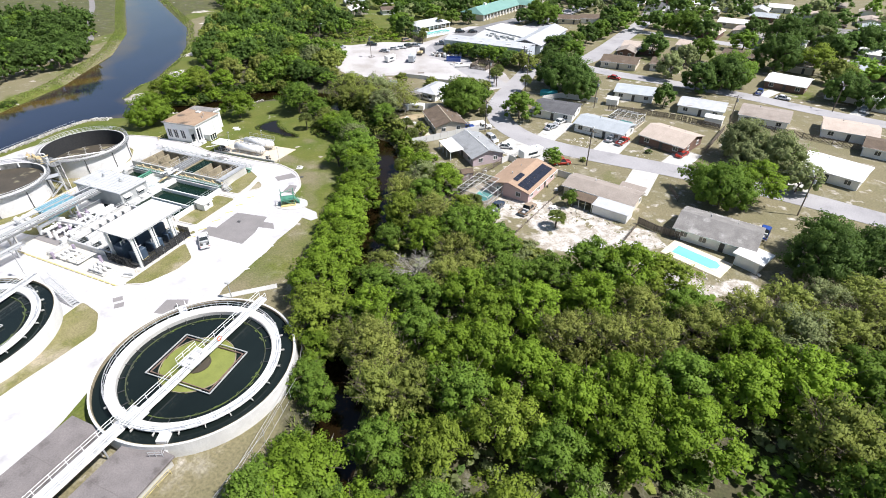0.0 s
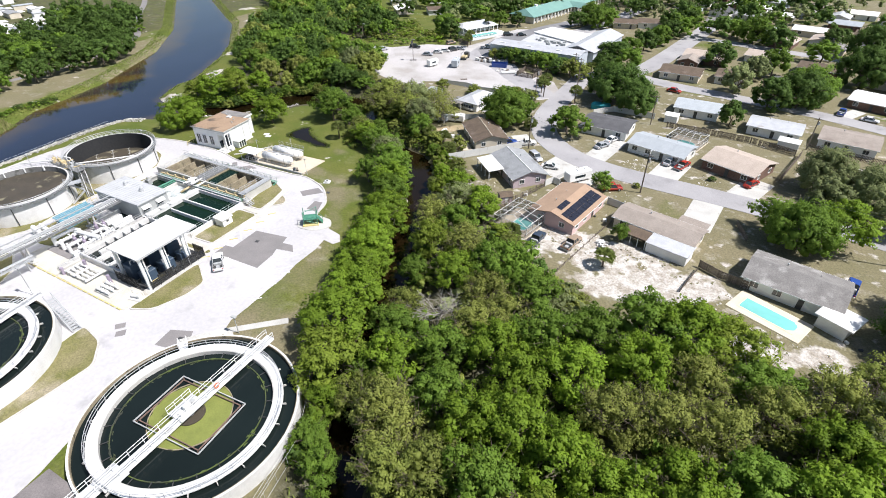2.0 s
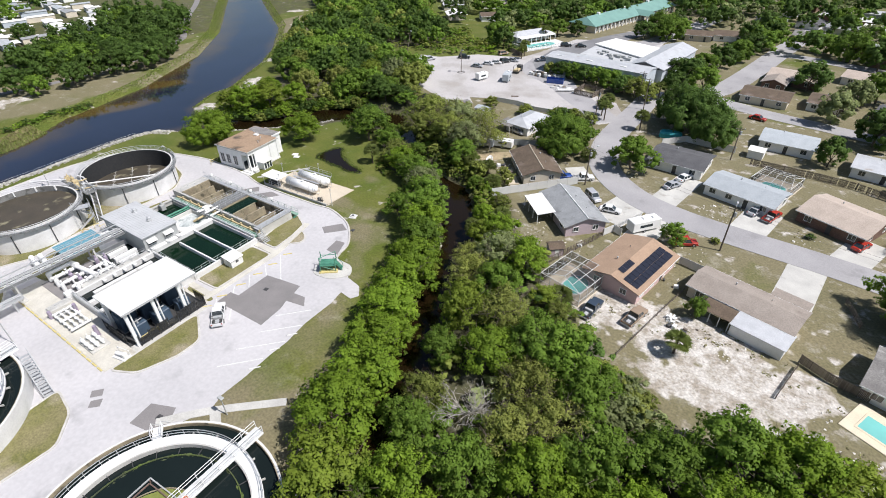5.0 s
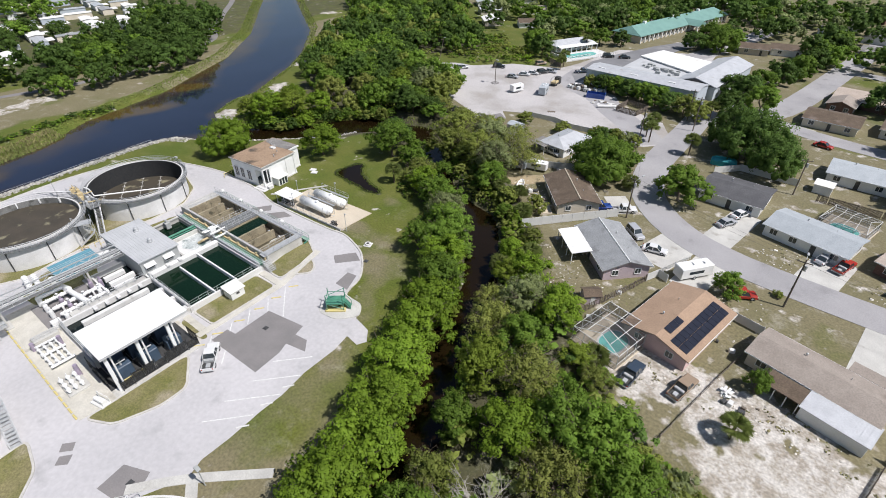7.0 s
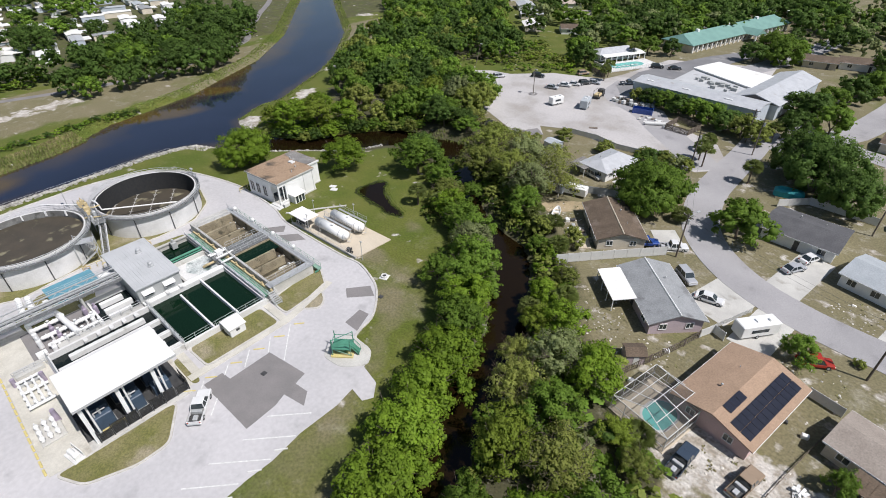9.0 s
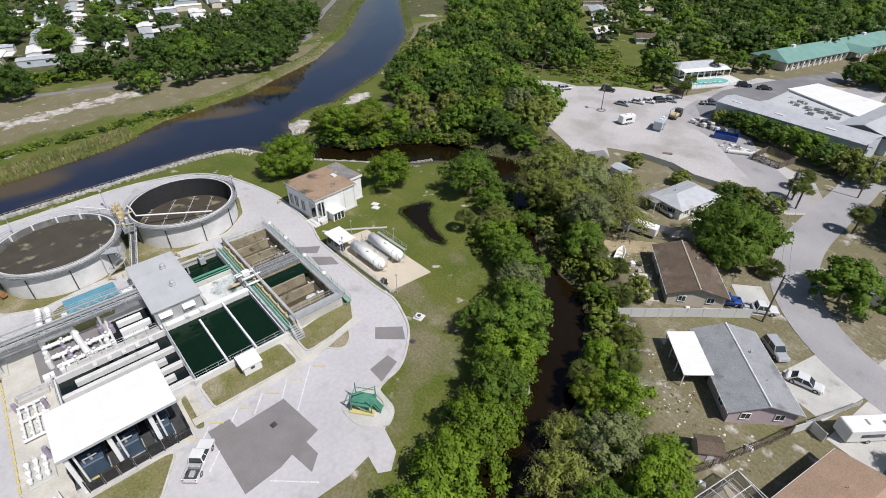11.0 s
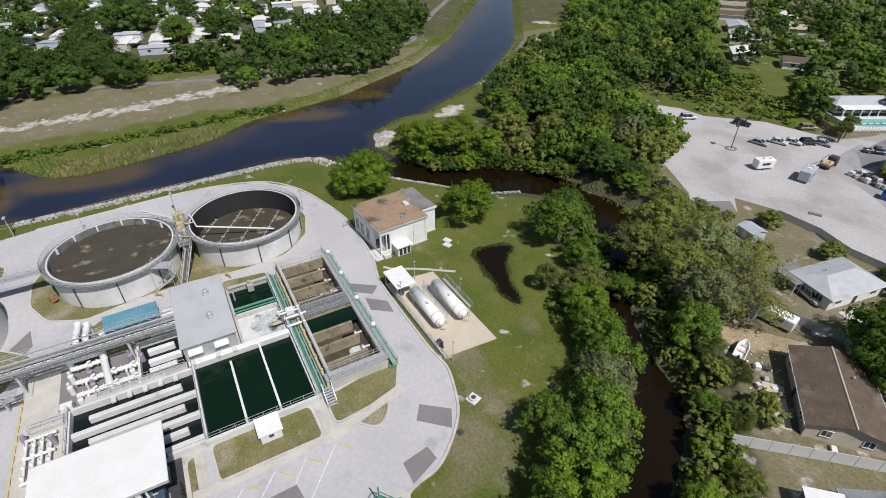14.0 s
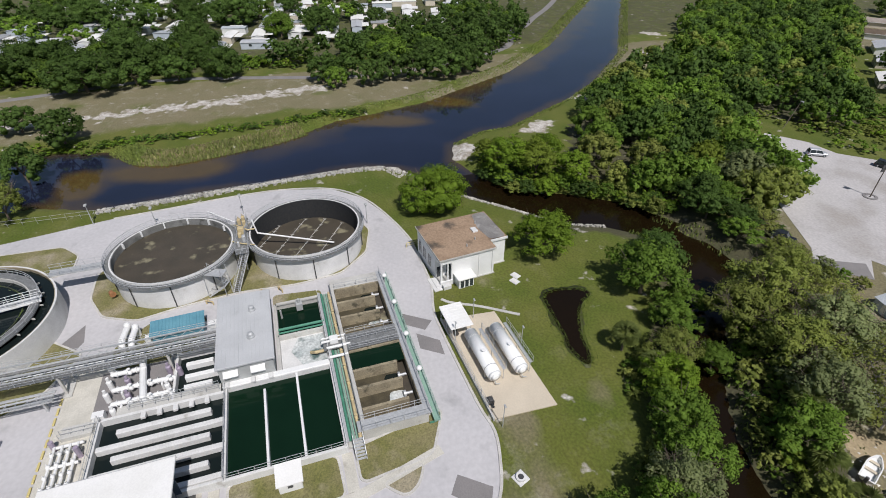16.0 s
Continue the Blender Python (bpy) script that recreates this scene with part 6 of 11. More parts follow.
def screen_cage(x, y, L, W, rz, h, label):
    ob = thing("pool_cage", x, y, 0, rz, label, "pool enclosure")
    bars = []
    for i in range(5):
        u = -L / 2 + L * i / 4
        bars += [((u, -W / 2, 0), (u, -W / 2, h)), ((u, W / 2, 0), (u, W / 2, h)), ((u, -W / 2, h), (u * 0.75, 0, h + 0.9)), ((u, W / 2, h), (u * 0.75, 0, h + 0.9))]
    for s in (-1, 1):
        bars += [((-L / 2, s * W / 2, h), (L / 2, s * W / 2, h)), ((s * L / 2, -W / 2, h), (s * L / 2, W / 2, h)), ((-L / 2, s * W / 2, 1.0), (L / 2, s * W / 2, 1.0)), ((s * L / 2, -W / 2, 1.0), (s * L / 2, W / 2, 1.0)), ((-L * 0.43, s * W / 4, h + 0.45), (L * 0.43, s * W / 4, h + 0.45))]
        for k in (-1, 0, 1):
            bars.append(((s * L / 2, k * W / 4, 0), (s * L / 2, k * W / 4, h)))
    bars.append(((-L * 0.375, 0, h + 0.9), (L * 0.375, 0, h + 0.9)))
    for a, b in bars:
        part("bar", Mesh().rod(a, b, 0.055, 4), VINYL, ob)
    for s in (-1, 1):
        pane = Mesh().add([(-L / 2, s * W / 2, h), (L / 2, s * W / 2, h), (L * 0.375, 0, h + 0.9), (-L * 0.375, 0, h + 0.9)], [(0, 1, 2, 3)])
        pane.add([(-L / 2, s * W / 2, 0), (L / 2, s * W / 2, 0), (L / 2, s * W / 2, h), (-L / 2, s * W / 2, h)], [(0, 1, 2, 3)])
        part("screen", pane, SCREEN, ob, "fine dark insect screen")
        part("screen", Mesh().add([(s * L / 2, -W / 2, 0), (s * L / 2, W / 2, 0), (s * L / 2, W / 2, h), (s * L / 2, -W / 2, h)], [(0, 1, 2, 3)]), SCREEN, ob, "fine dark insect screen")
    part("deck", Mesh().box(-L / 2 - 0.2, L / 2 + 0.2, -W / 2 - 0.2, W / 2 + 0.2, -0.1, 0.08), CONC_PINK, ob)
    part("coping", Mesh().prism(rounded([(-3.3, -0.9), (-2.2, -2.7), (1.8, -2.6), (3.1, -0.4), (1.7, 1.7), (-2.0, 1.6)]), 0, 0.12), CONC_LIGHT, ob)
    part("pool_water", Mesh().prism(rounded([(-3.0, -0.85), (-2.05, -2.4), (1.65, -2.3), (2.8, -0.4), (1.55, 1.4), (-1.85, 1.3)]), 0.05, 0.128), POOLW, ob, "turquoise pool water")
    return ob


screen_cage(-31.4, 102.0, 9.2, 8.2, 77, 2.7, "white-framed screen cage over a small pool")
screen_cage(-5.4, 161.6, 8.6, 8.2, -16, 2.4, "screen cage behind the pale blue-roofed house")
# pool of the white house
CREAM = mat("cream pool deck", (0.7, 0.62, 0.46), (0.63, 0.55, 0.41), 0.5, 0.8, grain=0.08, stain=(0.52, 0.45, 0.34), stain_scale=0.4, stain_at=0.62)
pl = thing("swimming_pool", 15.8, 93.7, 0, -24, "turquoise rectangular swimming pool in a pale deck", "swimming pool")
part("deck", Mesh().bbox(-5.9, 5.9, -3.1, 3.1, -0.2, 0.12), CREAM, pl)
part("coping", Mesh().bbox(-4.6, 4.6, -1.85, 1.85, 0, 0.17), CREAM, pl)
part("pool_water", Mesh().prism([(-4.3, -1.5), (3.4, -1.5), (4.3, -0.6), (4.3, 0.7), (3.4, 1.5), (-4.3, 1.5)], 0.0, 0.178), POOLW, pl, "bright turquoise water")
for i in range(3):
    part("pool_step", Mesh().box(-4.3 + i * 0.4, -3.9 + i * 0.4, -1.5, 1.5, 0.1, 0.181 - i * 0.002), POOLW, pl)
ph = thing("pool_house", 25.3, 95.4, 0, -28, "white pool house with a flat white roof", "outbuilding")
part("wall", Mesh().box(-2.2, 2.2, -2.2, 2.2, -0.1, 2.35), WHITE, ph)
part("roof", Mesh().bbox(-2.8, 2.9, -2.6, 2.6, 2.35, 2.6), WHITE_ROOF, ph)
part("door", Mesh().bbox(-2.26, -2.2, -0.5, 0.5, 0, 2.0, 0.02), CONC, ph)
# sheds
for x, y, r, w, d, h, rm, wm, lab in ((-38.1, 108.9, 40, 2.8, 2.4, 1.9, "brown", "lilac", "small shed with a rusty brown roof"), (-87.6, 166, -10, 3.8, 3.2, 2.0, "blue", "blue", "small blue-grey garden shed"), (-27.6, 86.6, 60, 3, 2.4, 1.8, "brown", "brick", "small dark maroon shed"), (-184, 259, 20, 4.5, 4, 2.4, "white", "white", "small white shed at the wood's edge"), (19.5, 171, -10, 5, 3.5, 2.2, "white", "white", "small white shed behind a fence"), (-11.5, 177, -5, 3.6, 3.4, 2.2, "white", "white", "small white shed in a back yard")):
    sh = thing("shed", x, y, 0, r, lab, "shed")
    part("wall", Mesh().box(-w / 2, w / 2, -d / 2, d / 2, -0.1, h), WALL[wm], sh)
    part("roof", roof_mesh(w, d, h, 0.5, 0.2, 0.08), SHINGLE[rm], sh)
    part("door", Mesh().bbox(-0.4, 0.4, -d / 2 - 0.05, -d / 2, 0, 1.7, 0.02), WHITE, sh)


# ---- warehouse, long green-roofed building, motel ----
wh = thing("warehouse", -70.3, 221.5, 0, -5, "long white metal warehouse with a pale low roof", "warehouse")
part("wall", Mesh().box(-19.4, 19.4, -4.8, 4.8, -0.1, 5.4), WALL["blue"], wh)
part("roof", roof_mesh(38.8, 9.6, 5.4, 0.7, 0.25, 0.15), SHINGLE["metal"], wh)
for i in range(24):
    part("roof_seam", Mesh().box(-19.5 + i * 1.65, -19.44 + i * 1.65, -5.0, 0, 5.42, 5.46), SHINGLE["metal"], wh)
for vx in (-15, -3, 10):
    part("skylight", Mesh().bbox(vx - 1.2, vx + 1.2, -2.6, -2.0, 5.5, 5.95, 0.03), WHITE, wh)
part("dock_door", Mesh().bbox(15, 18, -4.9, -4.8, 0, 3.6, 0.02), DARKSTEEL, wh)
w2 = thing("warehouse", 0, 0, 0, 0, "low industrial hall with white flat roofs and a metal gable roof", "warehouse")
part("wall", Mesh().prism([(-80.8, 247.9), (-76.6, 260), (-54.1, 253), (-58.8, 237)], -0.1, 4.6), WHITE, w2)
part("roof", Mesh().prism([(-81.4, 247.6), (-77, 260.6), (-53.6, 253.4), (-58.4, 236.4)], 4.6, 4.95), WHITE_ROOF, w2)
part("low_roof", Mesh().prism([(-82, 230), (-81, 247.2), (-58.8, 236.2), (-60.6, 226.4)], -0.1, 4.3), ROOF_GREY, w2, "lower grey roof with machinery")
part("gable_wall", Mesh().prism([(-61, 226.6), (-48.6, 225.8), (-44.6, 260), (-56.5, 262)], -0.1, 4.7), WALL["blue"], w2)
part("gable_roof", Mesh().add([(-61.6, 226.2, 4.6), (-48, 225.2, 4.6), (-44, 260.6, 4.6), (-57, 262.6, 4.6), (-55.4, 225.6, 6.6), (-50.6, 261.6, 6.6)], [(0, 4, 5, 3), (1, 2, 5, 4), (0, 1, 4), (2, 3, 5), (0, 3, 2, 1)]), SHINGLE["metal"], w2, "ribbed metal gable roof")
# shade under the gable, painted as a dark triangle
part("gable_front", Mesh().add([(-61.0, 225.95, 4.55), (-48.6, 225.05, 4.55), (-55.4, 225.35, 6.4)], [(0, 1, 2)]), DARKSTEEL, w2, "gable front coloured dark for its shade")
rr = random.Random(3)
for i in range(22):
    t = rr.random()
    ux, uy, s = -78 + 16 * t + rr.uniform(-1, 1), 238 - 6 * t + rr.uniform(-4, 3), rr.uniform(0.4, 0.9)
    part("roof_unit", Mesh().bbox(ux - s, ux + s, uy - s * 0.6, uy + s * 0.6, 4.3, 4.8 + s * 0.5), GREY_PAINT, w2)
gr = thing("school_building", -92.3, 323, 0, 75, "long building with a teal metal gable roof", "building")
part("wall", Mesh().box(-37, 37, -7, 7, -0.1, 3.6), WALL["cream"], gr)
part("roof", roof_mesh(74, 14, 3.6, 2.6, 0.9, 0.2, hip=3), SHINGLE["teal"], gr)
for i in range(22):
    window(gr, -35 + i * 3.3, -7, 1.7, 1.7, 1.8, 180)
part("entrance_roof", Mesh().add([(0, -13, 3.2), (8, -13, 3.2), (8, -3, 3.2), (0, -3, 3.2), (4, -13, 5.2), (4, -2, 5.2)], [(0, 1, 4), (0, 4, 5, 3), (1, 2, 5, 4)]), SHINGLE["teal"], gr)
for sx in (0.5, 7.5):
    part("entrance_column", Mesh().box(sx - 0.3, sx + 0.3, -12.8, -12.2, 0, 3.2), WHITE, gr)
for i in range(23):
    part("pilaster", Mesh().box(-36.9 + i * 3.3, -36.3 + i * 3.3, -7.5, -7.0, 0, 3.4), WHITE, gr)
for sx in (-25, -3, 20):
    part("roof_vent", Mesh().bbox(sx - 0.7, sx + 0.7, -0.7, 0.7, 5.9, 6.9), WHITE, gr)
mt = thing("clubhouse", -116.5, 259, 0, 62, "white pavilion with a pale hipped roof and a long porch", "building")
part("wall", Mesh().box(-9, 9, -3, 3, -0.1, 3.0), WHITE, mt)
part("roof", roof_mesh(19.4, 7.4, 3.1, 1.3, 0.6, 0.2, hip=3.6), SHINGLE["metal"], mt)
part("porch_roof", Mesh().add([(-9.6, -7.2, 2.7), (9.6, -7.2, 2.7), (9.6, -4.2, 3.0), (-9.6, -4.2, 3.0), (-9.6, -7.2, 2.55), (9.6, -7.2, 2.55), (9.6, -4.2, 2.85), (-9.6, -4.2, 2.85)], [(0, 1, 2, 3), (7, 6, 5, 4), (0, 4, 5, 1), (1, 5, 6, 2), (3, 7, 4, 0)]), WHITE_ROOF, mt)
for i in range(8):
    part("post", Mesh().box(-9.4 + i * 2.66, -9.2 + i * 2.66, -7.1, -6.9, 0, 2.6), WHITE, mt)
for i in range(6):
    window(mt, -7.6 + i * 3.0, -3, 1.6, 1.7, 1.8, 180)
mp = thing("swimming_pool", -107.6, 252.6, 0, 62, "turquoise pool on a white terrace", "swimming pool")
part("deck", Mesh().bbox(-12, 12, -6.0, 5.2, -0.1, 0.1), CONC_LIGHT, mp)
part("pool_water", Mesh().prism(rounded([(-8, -2.8), (3, -3.4), (7.5, -1), (6.5, 2.6), (-7, 2.8)], 1.6), 0, 0.13), POOLW, mp)
for i in range(25):
    part("fence_picket", Mesh().box(-12 + i, -11.75 + i, -6.2, -6.1, 0, 1.4), WHITE, mp)
part("fence_rail", Mesh().box(-12, 12.25, -6.12, -6.05, 1.15, 1.25), WHITE, mp)
part("terrace_wall", Mesh().box(-12.2, -12.0, -6.2, 5.2, 0, 1.5), WHITE, mp)
LOUNGE = mat("white lounger webbing", (0.75, 0.75, 0.73), (0.68, 0.68, 0.66), 1, 0.7)
for i in range(6):
    lg = thing("sun_lounger", -109.4 + i * 0.9, 245.4 + i * 1.75, 0.1, 152, "white sun lounger beside the pool", "sun lounger", "loungers by the pool")
    part("bed", Mesh().box(-0.3, 0.3, -0.9, 0.4, 0.28, 0.34), LOUNGE, lg)
    part("backrest", Mesh().add([(-0.3, 0.4, 0.3), (0.3, 0.4, 0.3), (0.3, 0.95, 0.75), (-0.3, 0.95, 0.75), (-0.3, 0.4, 0.24), (0.3, 0.4, 0.24), (0.3, 0.97, 0.69), (-0.3, 0.97, 0.69)], [(0, 1, 2, 3), (7, 6, 5, 4), (0, 3, 7, 4), (1, 5, 6, 2), (3, 2, 6, 7)]), LOUNGE, lg)
    for lx, ly in ((-0.26, -0.8), (0.26, -0.8), (-0.26, 0.35), (0.26, 0.35)):
        part("leg", Mesh().box(lx - 0.02, lx + 0.02, ly - 0.02, ly + 0.02, 0, 0.28), GALV, lg)

# ---- far houses and the trailer park ----
rr = random.Random(11)
FARH = [(-9, 251, 15, 12, -6, "beige"), (-14, 241, 8, 7, 84, "tan"), (31, 251, 14, 9, -14, "brown"), (50, 244, 12, 10, -14, "tan"), (30, 319, 13, 10, -12, "white"), (46, 341, 13, 10, -12, "blue"), (18, 350, 13, 10, -12, "white"), (4, 345, 13, 10, -12, "grey"), (-8, 321, 13, 10, -8, "old"), (-39, 305, 13, 10, 10, "brown"), (-51, 299, 11, 9, 10, "brown"), (68, 358, 13, 10, -12, "beige"), (56, 372, 13, 10, -12, "white"), (85, 388, 13, 10, -12, "tan"), (14, 310, 12, 9, -12, "metal")]
for x, y, l, w, a, rf in FARH:
    house(x, y, l, w, a, rf, rr.choice(["white", "cream", "white", "brick"]), "one-storey house with a %s roof" % {"metal": "pale metal", "old": "weathered grey", "blue": "blue-grey"}.get(rf, rf), rise=1.2, far=True)
ROOFS = ["beige", "tan", "white", "metal", "dark", "blue", "brown", "white", "beige", "old"]
rows = [((70, 205), (190, 170), 6), ((64, 165), (190, 128), 6), ((22, 224), (34, 221), 1), ((62, 212), (190, 178), 6), ((12, 262), (190, 213), 12), ((-4, 250), (24, 243), 2), ((20, 292), (190, 245), 12), ((4, 310), (200, 261), 13), ((6, 330), (205, 280), 13), ((-26, 352), (210, 302), 15), ((-20, 374), (210, 324), 15), ((-16, 398), (215, 348), 15), ((66, 140), (180, 108), 6), ((-150, 380), (-60, 400), 6), ((-135, 345), (-112, 340), 2)]
for (ax, ay), (bx, by), n in rows:
    ang = math.degrees(math.atan2(by - ay, bx - ax))
    for i in range(n):
        t = i / max(1, n - 1)
        x, y = ax + (bx - ax) * t + rr.uniform(-1.5, 1.5), ay + (by - ay) * t + rr.uniform(-2, 2)
        if min(math.hypot(x - q[0], y - q[1]) for q in FARH) < 14.5:
            continue
        rf = rr.choice(ROOFS)
        house(x, y, rr.uniform(11, 14), rr.uniform(8.5, 11), ang + rr.choice((0, 0, 90)), rf, rr.choice(["white", "white", "cream", "brick", "blue"]), "distant one-storey house with a %s roof" % {"metal": "pale metal", "old": "weathered grey", "blue": "blue-grey", "dark": "dark grey"}.get(rf, rf), rise=rr.uniform(0.8, 1.5), far=True, wins=y < 275)
BACK_HOMES = [(-171, 281), (-152, 288), (-187, 303), (-168, 318), (-204, 322), (-186, 342), (-222, 342), (-206, 362), (-240, 366), (-136, 345), (-112, 341), (-151, 380), (-132, 383)]
for (x, y), rf in zip(BACK_HOMES[:9], ["white", "brown", "metal", "tan", "metal", "beige", "brown", "white", "tan"]):
    house(x, y, rr.uniform(11, 14), rr.uniform(8.5, 10), rr.choice((40, 40, -50)) + rr.uniform(-5, 5), rf, rr.choice(["white", "cream"]), "one-storey house with a %s roof among trees" % {"metal": "pale metal"}.get(rf, rf), rise=1.1, far=True, wins=y < 310)
for r in range(9):
    for i in range(16):
        x, y = -284 - r * 17 + rr.uniform(-1.5, 1.5) - i * 1.0, -42 + i * 14.5 + rr.uniform(-1.5, 1.5) + r * 3
        if rr.random() < 0.12 or bank_dist(np.array([x]), np.array([y]))[0] < 42 or (r == 0 and i > 11):
            continue
        tr = thing("mobile_home", x, y, 0, rr.choice((-12, -12, 78)) + rr.uniform(-4, 4), "white mobile home with a pale metal roof", "mobile home", "mobile homes across the canal")
        l, w = rr.uniform(10, 15), rr.uniform(4.5, 6)
        part("body", Mesh().bbox(-l / 2, l / 2, -w / 2, w / 2, 0, 2.7), rr.choice([WHITE, WHITE, WALL["cream"], WALL["blue"]]), tr)
        part("roof", roof_mesh(l, w, 2.75, 0.4, 0.2, 0.1), rr.choice([WHITE_ROOF, WHITE_ROOF, WHITE_ROOF, SHINGLE["metal"], SHINGLE["metal"], SHINGLE["blue"], SHINGLE["grey"]]), tr)
        part("awning", Mesh().box(-l / 3, l / 4, w / 2, w / 2 + 3.4, 2.25, 2.35), WHITE_ROOF, tr)
        for wx0 in (-l / 4, l / 5) if r < 2 else ():
            part("window", Mesh().box(wx0, wx0 + 1.2, -w / 2 - 0.04, -w / 2, 1.2, 2.1), GLASS, tr)


# ---- plant buildings and pipes ----
wb = thing("office_building", -122.65, 105.6, 0, 4.7, "white block building with a flat brown gravel roof", "building")
part("wall", Mesh().prism([(-5.5, -6.5), (3.0, -6.5), (3.0, -4.5), (5.5, -4.5), (5.5, 3.6), (3.3, 3.6), (3.3, 6.9), (-5.5, 6.9)], -0.2, 4.4), WHITE, wb)
part("upper_wall", Mesh().prism([(-5.5, -6.5), (5.5, -6.5), (5.5, 3.6), (3.3, 3.6), (3.3, 6.9), (-5.5, 6.9)], 4.4, 5.4), WHITE, wb)
GROOF = mat("brown gravel roof with dirt", (0.36, 0.255, 0.17), (0.29, 0.2, 0.13), 0.3, 0.95, grain=0.22, fine=3, stain=(0.085, 0.07, 0.055), stain_scale=0.24, stain_at=0.53)
part("roof", Mesh().prism([(-5.75, -6.75), (5.75, -6.75), (5.75, 3.8), (3.5, 3.8), (3.5, 7.1), (-5.75, 7.1)], 5.4, 5.56), GROOF, wb, "brown gravel roof with dark dirt patches")
part("wing_roof", Mesh().prism(rounded([(-5.6, 4.4), (-1.0, 3.4), (3.0, 3.9), (3.35, 6.95), (-5.6, 6.95)], 0.8), 5.56, 5.575), SHINGLE["old"], wb, "dark grey bare end of the roof")
part("parapet", Mesh().box(3.5, 3.62, 3.8, 7.15, 5.2, 5.66), WHITE, wb, "white parapet of the recessed corner")
part("roof_trim", Mesh().box(5.75, 5.82, -6.8, 3.8, 5.3, 5.6), CONC, wb)
part("roof_trim", Mesh().box(-5.82, 5.82, -6.82, -6.75, 5.3, 5.6), CONC, wb)
for wx in (-4.0, -1.9, 0.6):
    window(wb, wx, -6.5, 2.3, 1.3, 2.4, 180)
part("door", Mesh().bbox(3.0, 3.06, -6.2, -5.1, 0, 2.3, 0.02), GLASS, wb, "dark glazed entrance door")
part("entry_glass", Mesh().bbox(3.3, 5.2, -4.56, -4.5, 0.3, 3.8, 0.02), GLASS, wb, "dark glazed wall in the porch")
part("porch_column", Mesh().box(5.15, 5.45, -6.45, -6.15, 0, 4.4), WHITE, wb)
part("porch_column", Mesh().box(5.2, 5.4, -5.2, -5.0, 0, 4.4), WHITE, wb)
part("porch_wall", Mesh().bbox(5.5, 5.75, -6.6, -4.3, 0, 1.0), WHITE, wb)
part("step", Mesh().bbox(3.0, 6.6, -8.0, -6.5, -0.1, 0.2).bbox(3.4, 6.2, -7.4, -6.5, 0.2, 0.38), CONC_LIGHT, wb)
part("planter", Mesh().bbox(6.0, 6.8, -6.4, -5.0, 0, 0.7), CONC_LIGHT, wb)
an = part("entry_annex", Mesh().bbox(5.5, 7.4, -3.9, -1.1, 0, 1.95), WHITE, wb)
part("annex_roof", Mesh().bbox(5.5, 7.8, -4.2, -0.8, 1.95, 2.15), WHITE_ROOF, an)
for yy in (-3.6, -2.75, -1.9):
    part("annex_opening", Mesh().box(7.4, 7.43, yy, yy + 0.62, 0.1, 1.7), GLASS, an)
for vx, vy in ((2.2, 1.4), (3.6, -0.8), (-2.4, 3.6)):
    part("vent_pipe", Mesh().rod((vx, vy, 5.5), (vx, vy, 6.1), 0.11, 8), GALV, wb)
part("roof_hatch", Mesh().bbox(-1.2, 0.2, 2.0, 3.0, 5.56, 5.85), CONC_LIGHT, wb)
part("skirt", Mesh().prism([(-5.7, -6.7), (5.7, -6.7), (5.7, 3.75), (3.45, 3.75), (3.45, 7.05), (-5.7, 7.05)], -0.2, 0.15), CONC, wb)
part("downpipe", Mesh().rod((5.56, 0.6, 0), (5.56, 0.6, 5.3), 0.06, 6).rod((5.56, 3.2, 0), (5.56, 3.2, 5.3), 0.06, 6), VINYL, wb)
yg = thing("guard_frame", -129.6, 98.0, 0, 5, "yellow pipe guard frame beside the white building", "guard frame")
part("frame", Mesh().tube([(0, -1.1, -0.1), (0, -1.1, 1.1), (0, 1.1, 1.1), (0, 1.1, -0.1)], 0.07, 6).rod((0, -1.1, 0.6), (0, 1.1, 0.6), 0.05, 6), YELLOW, yg)
oe = thing("pipe_elbow", -131.4, 46.5, 0, 30, "rusty orange-brown pipe elbow lying by the tank", "pipe elbow")
RUST = mat("rusty orange paint", (0.36, 0.17, 0.07), (0.26, 0.12, 0.06), 1, 0.8, grain=0.25)
part("elbow", Mesh().tube([(0, 0, -0.1), (0, 0, 0.7), (0.5, 0, 1.1), (1.3, 0, 1.1)], 0.34, 12), RUST, oe)
part("flange", Mesh().rod((1.3, 0, 1.1), (1.42, 0, 1.1), 0.5, 14).rod((0, 0, -0.05), (0, 0, 0.08), 0.5, 14), RUST, oe)

